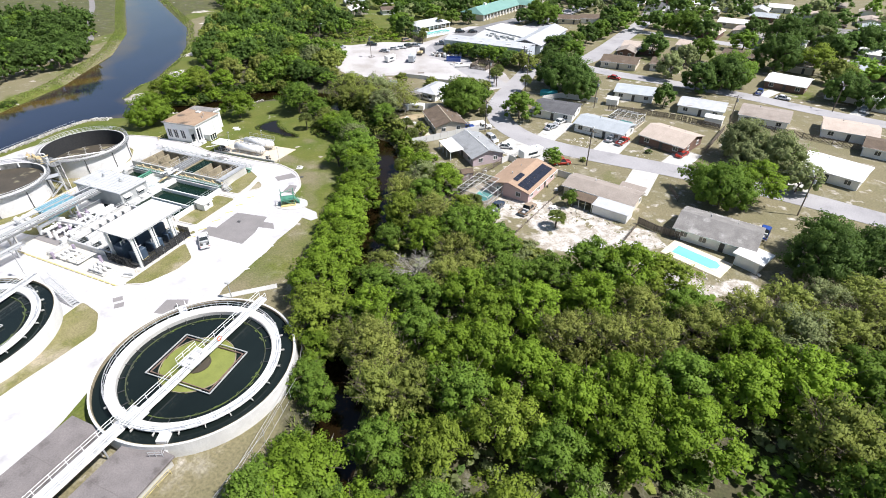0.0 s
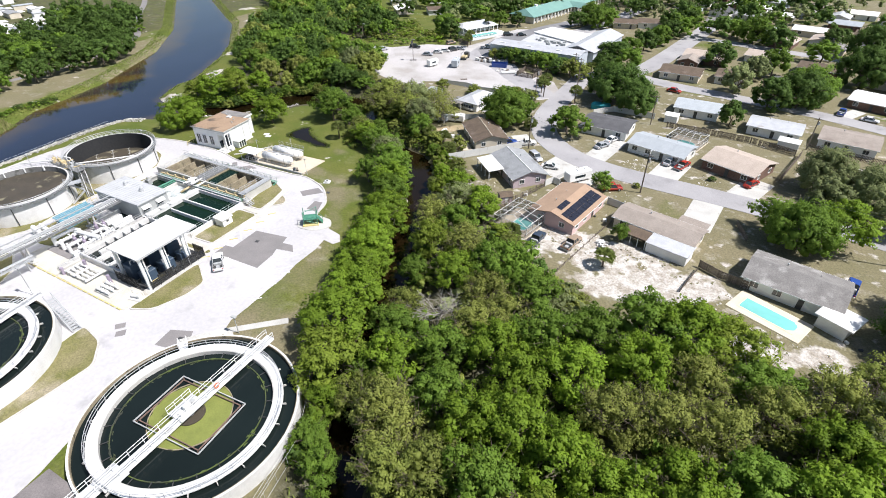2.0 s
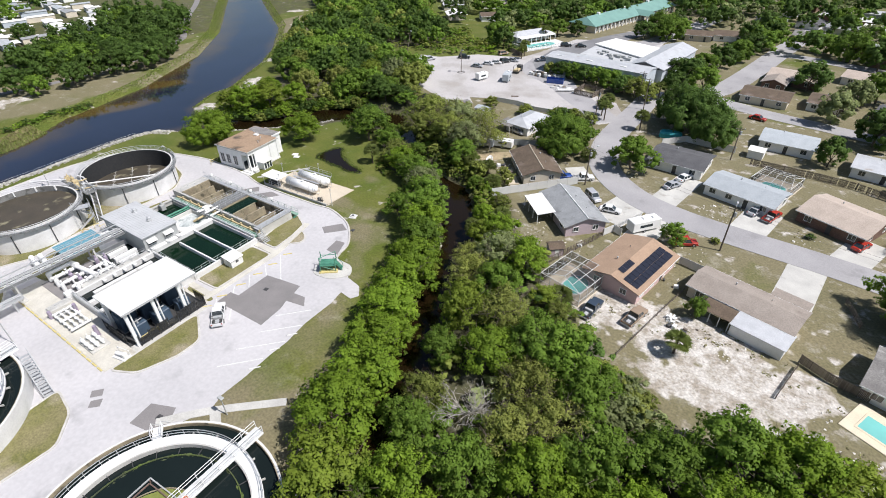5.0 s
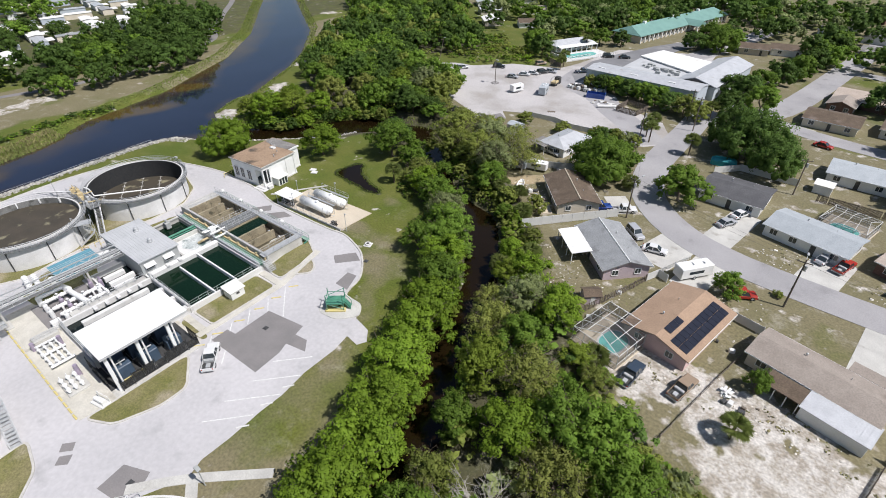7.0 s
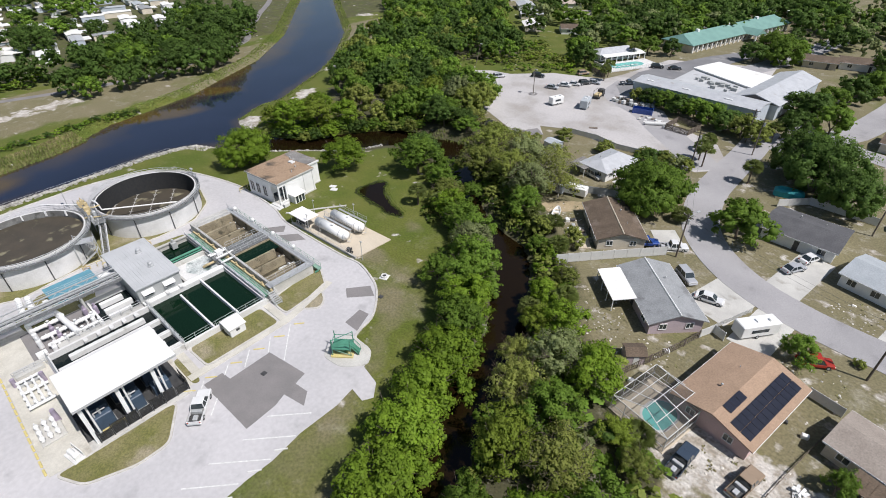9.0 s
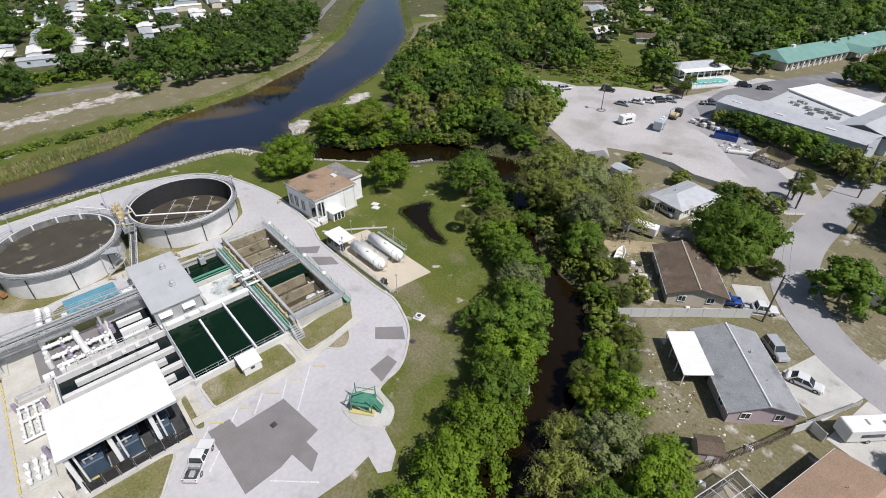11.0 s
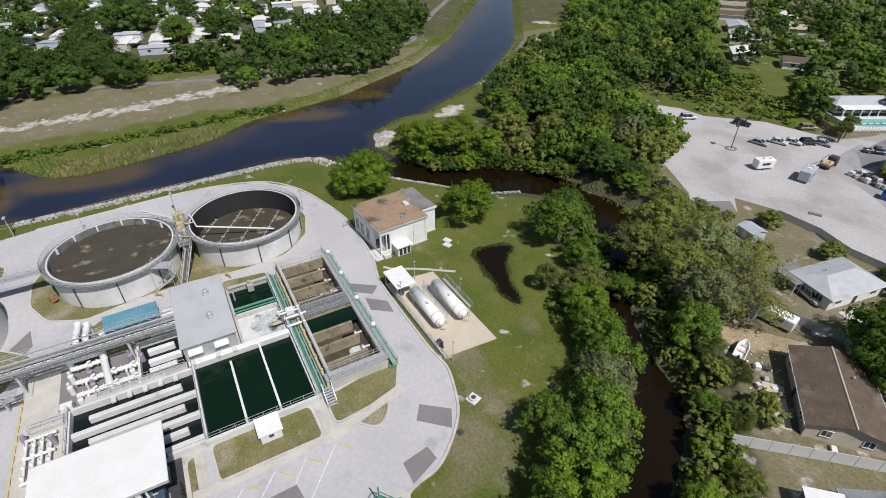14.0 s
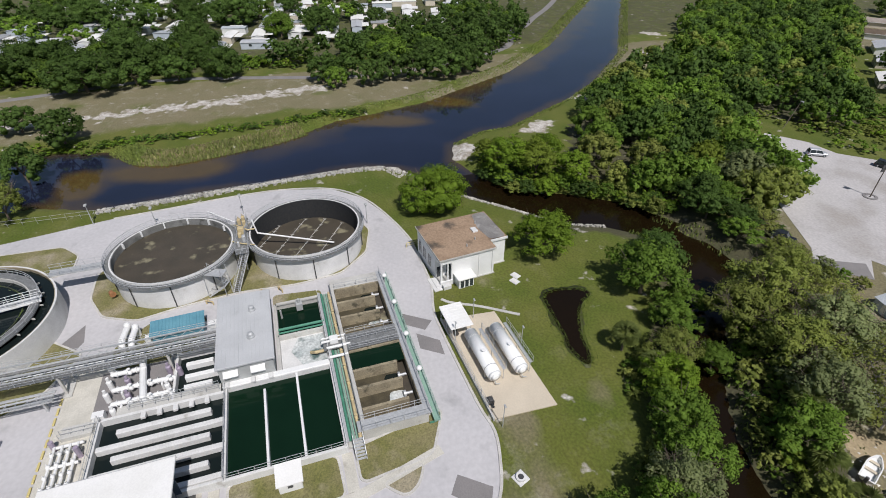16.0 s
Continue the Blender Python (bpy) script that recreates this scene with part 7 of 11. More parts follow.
# storage tanks on the beige pad
TANKWHITE = mat("bright white tank paint", (0.86, 0.86, 0.84), (0.82, 0.82, 0.8), 0.6, 0.4, grain=0.04, bump=0.02, stain=(0.66, 0.64, 0.6), stain_scale=0.5, stain_at=0.66)
for cy in (99.9, 103.9):
    ht = thing("storage_tank", -98.6, cy, 0.14, 2, "white horizontal storage tank on saddles", "storage tank", "horizontal tanks on the pad")
    sh = Mesh()
    n = 20
    for xa, ra, xb, rb in ((-4.3, 0.98, 4.3, 0.98), (4.3, 0.98, 4.65, 0.72), (-4.65, 0.72, -4.3, 0.98), (4.65, 0.72, 4.8, 0.25), (-4.8, 0.25, -4.65, 0.72)):
        sh.rod((xa, 0, 1.55), (xb, 0, 1.55), ra, n, rb)
    part("shell", sh, TANKWHITE, ht, smooth=True)
    for sx in (-3.0, 3.0):
        part("saddle", Mesh().box(sx - 0.2, sx + 0.2, -0.85, 0.85, 0, 1.0), CONC, ht)
        part("strap", Mesh().rod((sx - 0.06, 0, 1.55), (sx + 0.06, 0, 1.55), 1.01, 20), GALV, ht)
    part("manway", Mesh().rod((0.5, 0, 2.45), (0.5, 0, 2.75), 0.3, 12).rod((0.5, 0, 2.75), (0.5, 0, 2.8), 0.36, 12), WHITE, ht)
    part("drain", Mesh().tube([(4.0, 0, 0.6), (4.9, 0, 0.5), (4.9, 0.6, 0.3)], 0.07, 6), GALV, ht)
    part("catwalk", Mesh().box(-4.2, 4.2, 1.25, 1.75, 2.1, 2.16), GALV, ht)
    railing([(-4.2, 1.75, 2.16), (4.2, 1.75, 2.16)], parent=ht, gap=1.4)
    for sx in (-4.0, 0, 4.0):
        part("catwalk_leg", Mesh().rod((sx, 1.5, 0), (sx, 1.5, 2.1), 0.05, 5), GALV, ht)
ps = thing("pump_shelter", -106.2, 98.6, 0.14, 2, "open pump shelter with a white metal roof", "shelter")
part("roof", Mesh().bbox(-2.7, 2.7, -1.8, 1.8, 2.45, 2.6), WHITE_ROOF, ps)
for sx in (-2.4, 0, 2.4):
    for sy in (-1.5, 1.5):
        part("post", Mesh().rod((sx, sy, 0), (sx, sy, 2.45), 0.06, 5), GALV, ps)
for i in range(9):
    part("roof_rib", Mesh().box(-2.65 + i * 0.66, -2.6 + i * 0.66, -1.8, 1.8, 2.6, 2.64), WHITE, ps)
part("pump_skid", Mesh().bbox(-2.0, -0.4, -0.8, 0.8, 0, 1.1, 0.1), DARKSTEEL, ps)
part("pump_motor", Mesh().rod((0.6, -0.5, 0.6), (2.0, -0.5, 0.6), 0.3, 10), DARKSTEEL, ps)
lowwall = thing("pad_wall", 0, 0, 0, 0, "low concrete wall with a rail along the pad", "low wall")
part("wall", sweep([(-108.6, 97.0), (-88.7, 97.7)], 0.25, 0.0, 0.55), CONC, lowwall)
railing([(-107.0, 97.15, 0.5), (-90.5, 97.65, 0.5)], parent=lowwall, gap=2.4, material=GALV)
part("valve_cluster", Mesh().bbox(-91.8, -91.0, 98.0, 98.6, 0.1, 1.1).rod((-92.4, 98.2, 0.1), (-90.2, 98.3, 0.7), 0.12, 6).rod((-90.6, 98.4, 0.1), (-90.6, 98.4, 1.5), 0.08, 6), DARKSTEEL, lowwall)
for x, y, h in ((-107.4, 102, 4.0), (-87.6, 98.4, 4.2), (-99.6, 106.6, 4.0), (-103.5, 97.6, 4.0)):
    lp = thing("yard_lamp", x, y, 0, 0, "slim galvanised yard lamp post", "lamp post", "yard lamps round the pad")
    part("pole", Mesh().rod((0, 0, -0.1), (0, 0, h), 0.07, 7, 0.05), GALV, lp)
    part("lamp_head", Mesh().bbox(-0.15, 0.35, -0.12, 0.12, h - 0.05, h + 0.12), GALV, lp)

# white manifold beside the pipe bridge
mf = thing("pipe_manifold", 0, 0, 0, 0, "white painted pump manifold with many flanged pipes", "pipework")
PU = mat("violet-grey pump paint", (0.36, 0.3, 0.38), (0.3, 0.26, 0.32), 1, 0.5, grain=0.1)
for k, (x, ya, yb) in enumerate(((-111.2, 50.4, 54.2), (-108.2, 51.0, 58.6), (-105.7, 51.3, 58.8))):
    part("header", Mesh().rod((x, ya, 1.15), (x, yb, 1.15), 0.32, 12).ball((x, ya, 1.15), 0.32, 10, 6), WHITE, mf)
    for j in range(3 if k == 0 else 6):
        y = ya + 0.5 + j * 1.22
        part("flange", Mesh().rod((x, y, 1.15), (x, y + 0.14, 1.15), 0.46, 12), WHITE, mf)
        if j % 2:
            part("valve", Mesh().ball((x + 0.35, y + 0.5, 1.25), 0.34, 8, 5).rod((x + 0.35, y + 0.5, 1.5), (x + 0.35, y + 0.5, 1.95), 0.08, 6).rod((x + 0.35, y + 0.5, 1.95), (x + 0.35, y + 0.5, 2.0), 0.24, 10), WHITE, mf)
        elif k:
            part("branch_pipe", Mesh().tube([(x, y + 0.6, 1.15), (x + 0.75, y + 0.6, 1.15), (x + 0.75, y + 0.6, 0.16)], 0.17, 8), WHITE, mf)
for x, y, m in ((-109.6, 50.3, WHITE), (-107.4, 50.3, WHITE), (-110.0, 57.6, PU), (-106.7, 57.8, WHITE), (-109.2, 52.6, PU), (-106.6, 53.0, PU), (-104.4, 51.6, WHITE), (-109.4, 59.0, PU)):
    part("pump", Mesh().rod((x, y, 0.16), (x, y, 1.5), 0.36, 12).ball((x, y, 1.55), 0.37, 10, 6, 0.7).rod((x, y, 1.8), (x, y, 2.3), 0.2, 8), m, mf, "white pump" if m is WHITE else "violet-grey pump")
part("riser", Mesh().tube([(-112.4, 54.2, 1.6), (-105.2, 55.1, 1.6), (-105.2, 55.1, 0.3)], 0.46, 12), WHITE, mf, "large white cross pipe")
part("riser", Mesh().tube([(-112.0, 50.2, 0.4), (-112.0, 50.2, 2.0), (-112.0, 54.2, 2.0), (-110.4, 54.6, 2.0)], 0.4, 12), WHITE, mf, "large white bent pipe")
part("pit_floor", Mesh().box(-112.8, -104.4, 48.6, 58.4, 0.1, 0.16), PATCH, mf)
part("strainer", Mesh().bbox(-104.9, -103.9, 49.2, 50.6, 0.1, 1.5), WHITE, mf)
for x in (-103.4, -102.8):
    railing([(x, 45.6, 0.1), (x, 49.8, 0.1)], parent=mf, gap=1.3)
part("concrete_box", Mesh().bbox(-104.2, -102.4, 45.8, 49.4, 0.1, 0.75), CONC, mf)
up = thing("pipe_elbows", -118.4, 51.0, 0, -6, "pair of tall white pipe elbows rising from the ground", "pipework")
for k, yy in enumerate((-0.3, 1.0)):
    part("elbow", Mesh().tube([(-2.2 + k * 0.6, yy, -0.1), (-2.2 + k * 0.6, yy, 1.5), (0.8, yy, 1.5), (1.6, yy, 0.8), (1.6, yy, -0.1)], 0.45, 12).ball((-2.2 + k * 0.6, yy, 1.75), 0.5, 10, 6), WHITE, up)
m2 = thing("meter_manifold", 0, 0, 0, 0, "white pipe grid with valves on the beige apron", "pipework")
for k in range(4):
    y = 45.7 + k * 0.85
    part("pipe", Mesh().rod((-101.2, y, 0.85), (-94.8, y + 0.1, 0.85), 0.15, 8), WHITE, m2)
    for j in range(4):
        part("valve", Mesh().ball((-100 + j * 1.5, y, 0.95), 0.26, 8, 5).rod((-100 + j * 1.5, y, 1.0), (-100 + j * 1.5, y, 1.45), 0.07, 6), WHITE, m2)
for x in (-101.2, -98.4, -94.8):
    part("cross_pipe", Mesh().rod((x, 45.5, 0.7), (x, 48.8, 0.7), 0.2, 8), WHITE, m2)
for x in (-100.6, -95.4):
    part("leg", Mesh().box(x - 0.1, x + 0.1, 45.6, 48.5, 0.1, 0.6), GALV, m2)
part("tall_pump", Mesh().rod((-99.6, 48.6, 0.1), (-99.6, 48.6, 1.9), 0.3, 10), PU, m2)
part("tall_pump", Mesh().rod((-101.5, 45.4, 0.1), (-101.5, 45.4, 1.6), 0.3, 10), PU, m2)
m3 = thing("meter_manifold", 0, 0, 0, 0, "white valve cluster on the beige apron", "pipework")
for k in range(3):
    part("pipe", Mesh().rod((-91.2, 45.3 + k * 0.9, 0.8), (-87.6, 45.3 + k * 0.9, 0.8), 0.2, 8), WHITE, m3)
    for j in range(3):
        part("valve", Mesh().ball((-90.6 + j * 1.3, 45.3 + k * 0.9, 1.0), 0.34, 8, 5).rod((-90.6 + j * 1.3, 45.3 + k * 0.9, 1.0), (-90.6 + j * 1.3, 45.3 + k * 0.9, 1.7), 0.08, 6), WHITE, m3)
part("tall_pump", Mesh().rod((-90.6, 47.6, 0.1), (-90.6, 47.6, 2.3), 0.38, 12, 0.3), PU, m3)
part("base", Mesh().bbox(-91.6, -87.2, 44.9, 47.8, 0.1, 0.4), CONC, m3)

# pipe bridge
pb = thing("pipe_bridge", 0, 0, 0, 0, "long galvanised pipe bridge with trusses and handrails", "pipe bridge")
Y0, Y1 = 16.0, 64.4
for x, z in ((-113.4, 3.6), (-111.2, 3.6), (-113.4, 4.5), (-111.2, 4.5)):
    part("chord", Mesh().box(x - 0.09, x + 0.09, Y0, Y1, z - 0.09, z + 0.09), GALV, pb)
for i in range(20):
    y = Y0 + 0.2 + i * 2.4
    for xx in (-113.4, -111.2):
        part("truss_web", Mesh().rod((xx, y, 3.6), (xx, y + 1.2, 4.5), 0.05, 4).rod((xx, y + 1.2, 4.5), (xx, y + 2.4, 3.6), 0.05, 4), GALV, pb)
    part("cross_beam", Mesh().box(-113.4, -111.2, y - 0.07, y + 0.07, 3.5, 3.64), GALV, pb)
for x, r, m in ((-113.05, 0.12, GALV), (-112.6, 0.15, GRATE), (-112.1, 0.09, GALV), (-111.75, 0.1, GRATE), (-111.45, 0.07, WHITE)):
    part("pipe", Mesh().rod((x, Y0, 3.84), (x, Y1, 3.84), r, 8), m, pb)
for x in (-111.0, -110.75, -110.5, -110.25):
    part("walk_plank", Mesh().box(x - 0.08, x + 0.08, Y0, Y1, 3.6, 3.66), GRATE, pb)
for i in range(40):
    part("rung", Mesh().box(-113.4, -110.1, Y0 + 0.6 + i * 1.2, Y0 + 0.68 + i * 1.2, 3.54, 3.6), GALV, pb)
railing([(-110.1, Y0, 3.66), (-110.1, Y1, 3.66)], parent=pb, gap=2.2)
railing([(-113.5, Y0, 4.5), (-113.5, Y1, 4.5)], parent=pb, gap=2.4, h=0.7)
for y in (17, 30, 44.8, 58):
    part("trestle", Mesh().box(-113.5, -113.2, y - 0.15, y + 0.15, -0.1, 3.5).box(-110.6, -110.3, y - 0.15, y + 0.15, -0.1, 3.5).box(-113.6, -110.2, y - 0.15, y + 0.15, 3.3, 3.5).rod((-113.3, y, 0.3), (-110.4, y, 3.3), 0.06, 4), CONC, pb)
    part("footing", Mesh().bbox(-114.0, -109.8, y - 0.6, y + 0.6, -0.1, 0.35), CONC, pb)
pb2 = thing("pipe_rack", 0, 0, 0, 0, "lower galvanised pipe rack with thin pipes", "pipe rack")
for x, z in ((-108.9, 2.6), (-108.2, 2.75), (-107.6, 2.6)):
    part("pipe", Mesh().rod((x, 16, z), (x, 44.6, z), 0.12, 8), GALV, pb2)
for i in range(24):
    part("tray_rung", Mesh().box(-109.3, -107.3, 16.2 + i * 1.2, 16.3 + i * 1.2, 2.35, 2.45), GALV, pb2)
for x in (-109.25, -108.55, -107.9, -107.35):
    part("tray_rail", Mesh().box(x - 0.06, x + 0.06, 16, 44.6, 2.45, 2.55), GALV, pb2)
railing([(-107.3, 16, 2.45), (-107.3, 44.6, 2.45)], parent=pb2, gap=2.4)
for y in (18, 26, 34, 43):
    part("leg", Mesh().box(-108.5, -108.1, y - 0.12, y + 0.12, -0.1, 2.35), GALV, pb2)

# blue-roofed store
bs = thing("equipment_store", -118.0, 58.3, 0, 2, "long low store with a faded blue corrugated roof", "outbuilding")
part("wall", Mesh().box(-1.4, 1.4, -3.5, 3.5, -0.1, 2.0), BLUE, bs)
part("roof", Mesh().add([(-1.7, -3.8, 2.45), (1.7, -3.8, 2.0), (1.7, 3.8, 2.0), (-1.7, 3.8, 2.45), (-1.7, -3.8, 2.35), (1.7, -3.8, 1.9), (1.7, 3.8, 1.9), (-1.7, 3.8, 2.35)], [(0, 1, 2, 3), (7, 6, 5, 4), (0, 4, 5, 1), (1, 5, 6, 2), (2, 6, 7, 3), (3, 7, 4, 0)]), BLUE, bs)
for i in range(16):
    y = -3.6 + i * 0.48
    part("roof_rib", Mesh().add([(-1.7, y, 2.46), (1.7, y, 2.01), (1.7, y + 0.1, 2.01), (-1.7, y + 0.1, 2.46), (-1.7, y + 0.05, 2.5), (1.7, y + 0.05, 2.05)], [(0, 1, 5, 4), (2, 3, 4, 5), (1, 2, 5), (3, 0, 4)]), BLUE, bs)
box_thing("cabinet", "white equipment cabinet beside the blue store", "cabinet", WHITE, [(-0.7, 0.7, -0.9, 0.9, 0, 1.6)], 0.05, 0, -117.4, 63.4)
box_thing("cabinet", "white equipment cabinet beside the blue store", "cabinet", WHITE, [(-0.5, 0.5, -0.4, 0.4, 0, 1.3)], 0.05, 0, -117.6, 54.0)

# green loading platform
gp = thing("loading_platform", -71.6, 80.9, 0.1, 38, "green steel loading platform with stairs and yellow base", "platform")
part("base", Mesh().bbox(-1.7, 1.7, -1.3, 1.3, 0, 0.3), YELLOW, gp)
part("deck", Mesh().box(-1.5, 1.5, -1.1, 1.1, 1.5, 1.62), GREEN, gp)
for sx in (-1.4, 1.4):
    for sy in (-1.0, 1.0):
        part("leg", Mesh().rod((sx, sy, 0.3), (sx, sy, 3.4), 0.08, 6), GREEN, gp)
part("hopper", Mesh().rod((0, 0, 0.4), (0, 0, 1.4), 0.5, 10, 1.0), GREEN, gp)
for a, b in (((-1.4, -1, 2.6), (1.4, -1, 2.6)), ((-1.4, 1, 2.6), (1.4, 1, 2.6)), ((-1.4, -1, 2.6), (-1.4, 1, 2.6)), ((-1.4, -1, 3.3), (1.4, 1, 3.3)), ((1.4, -1, 0.4), (-1.4, -1, 1.5))):
    part("cross_bar", Mesh().rod(a, b, 0.06, 5), GREEN, gp)
for i in range(7):
    part("tread", Mesh().box(1.5 + i * 0.13, 1.75 + i * 0.13, -0.5, 0.5, 1.45 - i * 0.2, 1.5 - i * 0.2), GREEN, gp)
for sy in (-0.55, 0.55):
    part("stair_rail", Mesh().rod((1.5, sy, 2.5), (2.5, sy, 1.0), 0.05, 5).rod((1.5, sy, 1.5), (2.5, sy, 0.05), 0.07, 5).rod((2.5, sy, 0), (2.5, sy, 1.0), 0.05, 5), GREEN, gp)
for x, y in ((-80.6, 97.6),):
    mh = thing("manhole", x, y, 0, 20, "pale concrete manhole ring in the grass", "manhole")
    part("ring", Mesh().ring((0, 0), 0.35, 0.6, -0.1, 0.35, 20), CONC_LIGHT, mh)
    part("lid", Mesh().disc((0, 0), 0.4, 0.3, 20), DARKSTEEL, mh)
    part("apron", Mesh().bbox(-0.8, 0.8, -0.8, 0.8, -0.1, 0.08), CONC_LIGHT, mh)
for x, y in ((-115.3, 113.0), (-113.9, 112.2)):
    box_thing("slab_lid", "pale concrete slab lying in the grass", "slab", CONC_LIGHT, [(-0.8, 0.8, -0.6, 0.6, 0, 0.12)], 0.03, 25, x, y)
for x, y in ((-77.1, 70.4), (-67.9, 44.0), (-77.0, 93.4)):
    md = thing("drain_cover", x, y, 0, 10, "small iron drain cover in the paving", "drain cover")
    part("cover", Mesh().bbox(-0.4, 0.4, -0.4, 0.4, 0.0, 0.05, 0.01), DARKSTEEL, md)
# tall lamp posts on the plant roads
for x, y, h in ((-100.4, 39.2, 6.2), (-157.4, 38.7, 4.4), (-152.6, 51, 4.2), (-152.2, 67.7, 4.4), (-140.4, 91.6, 4.4), (-60.4, 49.4, 3.5)):
    lp = thing("lamp_post", x, y, 0, 0, "grey steel lamp post with a box head", "lamp post", "lamp posts of the works")
    part("pole", Mesh().rod((0, 0, -0.1), (0, 0, h), 0.09, 7, 0.06), GREY_PAINT, lp)
    part("lamp_head", Mesh().bbox(-0.45, 0.45, -0.25, 0.25, h, h + 0.22), GREY_PAINT, lp)
# valves and elbows in the grass round the tanks
for x, y, r in ((-123.9, 70.4, 0), (-123.8, 73.4, 30), (-124.0, 62.2, 60)):
    vg = thing("yard_valve", x, y, 0.1, r, "small tan yard hydrant with a valve wheel", "valve", "yard valves by the tanks")
    part("pipe", Mesh().tube([(-0.6, 0, -0.1), (-0.6, 0, 0.6), (0.6, 0, 0.6), (0.6, 0, -0.1)], 0.12, 8), TANPIPE, vg)
    part("wheel", Mesh().ring((0, 0), 0.2, 0.26, 0.95, 1.0, 12).rod((0, 0, 0.6), (0, 0, 1.0), 0.05, 6), TANPIPE, vg)
for x, y in ((-123.2, 68.6), (-122.2, 67.4), (-122.2, 65.0), (-123.6, 64.4)):
    bd = thing("bollard_frame", x, y, 0.05, 0, "yellow pipe guard frame", "guard frame", "yellow guards by the stair tower")
    part("frame", Mesh().tube([(0, -0.5, -0.1), (0, -0.5, 1.0), (0, 0.5, 1.0), (0, 0.5, -0.1)], 0.06, 6), YELLOW, bd)

# ---- banks: riprap, reeds, path, pond ----
rng = np.random.default_rng(8)


def along(pts, n):
    P = np.array([p[:2] for p in pts], float)
    seg = np.hypot(*np.diff(P, axis=0).T)
    s = np.concatenate([[0], np.cumsum(seg)])
    u = rng.uniform(0, s[-1], n)
    k = np.clip(np.searchsorted(s, u) - 1, 0, len(seg) - 1)
    f = (u - s[k]) / seg[k]
    d = np.diff(P, axis=0)[k] / seg[k][:, None]
    return P[k] + (P[k + 1] - P[k]) * f[:, None], np.stack([d[:, 1], -d[:, 0]], -1)


rocks = Mesh()
for line, n, lo, hi in ((SOUTH_BANK[3:10], 1500, -0.4, 4.4), (SOUTH_BANK[9:11], 120, -0.3, 5), (SOUTH_BANK[11:15], 420, -0.3, 2.6)):
    p, nrm = along(line, n)
    off = rng.uniform(lo, hi, n)
    q = p + nrm * off[:, None]
    z = ground_z(q[:, 0], q[:, 1])
    for (x, y), zz in zip(q.tolist(), z.tolist()):
        r = rng.uniform(0.2, 0.52)
        v = [(x + r * a * rng.uniform(0.7, 1.2), y + r * b * rng.uniform(0.7, 1.2), zz + r * 0.25 + r * c * rng.uniform(0.6, 0.95)) for a, b, c in ((-.6, -.6, -.5), (.6, -.6, -.5), (.7, .6, -.5), (-.6, .7, -.5), (-.45, -.5, .55), (.5, -.45, .6), (.45, .5, .5), (-.5, .4, .65))]
        rocks.add(v, [(0, 3, 2, 1), (4, 5, 6, 7), (0, 1, 5, 4), (1, 2, 6, 5), (2, 3, 7, 6), (3, 0, 4, 7)])
single("riprap", rocks, ROCK, "pale limestone riprap along the water's edge", "rocks", "stuff")
REED = mat("dry reeds", (0.3, 0.26, 0.12), (0.2, 0.21, 0.07), 0.15, 0.9, bump=0, grain=0.3, island=0.3)
REED_G = mat("green bank grass", (0.2, 0.25, 0.05), (0.15, 0.2, 0.04), 0.15, 0.9, bump=0, grain=0.3, island=0.3)


def blades(name, label, material, line, n, lo, hi, h0, h1, w):
    p, nrm = along(line, n)
    q = p + nrm * rng.uniform(lo, hi, n)[:, None]
    z = np.maximum(ground_z(q[:, 0], q[:, 1]), WATER_Z - 0.1)
    a = rng.uniform(0, 2 * np.pi, n)
    h = rng.uniform(h0, h1, n)
    t = np.stack([np.cos(a), np.sin(a)], -1) * (w * rng.uniform(0.6, 1.3, n))[:, None]
    lean = rng.normal(0, 0.25, (n, 2)) * h[:, None]
    V = np.zeros((n, 4, 3))
    V[:, 0, :2], V[:, 1, :2], V[:, 2, :2], V[:, 3, :2] = q - t, q + t, q + lean + t * 0.35, q + lean - t * 0.35
    V[:, :2, 2], V[:, 2:, 2] = z[:, None], (z + h)[:, None]
    m = Mesh()
    m.v, m.f = [tuple(v) for v in V.reshape(-1, 3).tolist()], [tuple(f) for f in np.arange(4 * n).reshape(-1, 4).tolist()]
    single(name, m, material, label, "reeds", "stuff")


blades("reeds", "tall tan reeds standing in the shallows", REED, FAR_BANK[10:15], 3800, -1.5, 4.5, 0.3, 0.9, 0.16)
blades("reeds", "green water weed among the tan reeds", REED_G, FAR_BANK[10:16], 4200, -1.8, 4.8, 0.2, 0.7, 0.2)
blades("bank_grass", "green grass along the far canal bank", REED_G, FAR_BANK[2:17], 14000, 0.0, 5.0, 0.1, 0.35, 0.2)
blades("bank_grass", "green grass along the near canal bank", REED_G, NORTH_BANK[6:14], 5000, -0.6, 3.6, 0.12, 0.4, 0.22)
blades("creek_reeds", "weedy grass along the creek", REED_G, CREEK_LINE[:60], 3500, 3.3, 6.5, 0.3, 0.9, 0.16)
blades("creek_reeds", "weedy grass along the creek", REED_G, CREEK_LINE[:60], 3500, -6.5, -3.3, 0.3, 0.9, 0.16)
structure("path", sweep(smooth_line([(-246, -40), (-249, -5), (-256, 29), (-256, 44), (-253, 60), (-244, 90), (-240, 110), (-243, 140), (-257, 171), (-271, 183), (-287, 191), (-295, 201), (-311, 213.7), (-338, 237), (-380, 268)], 5), 3.2, -0.1, 0.03), PATCH, "narrow dark asphalt path along the canal")
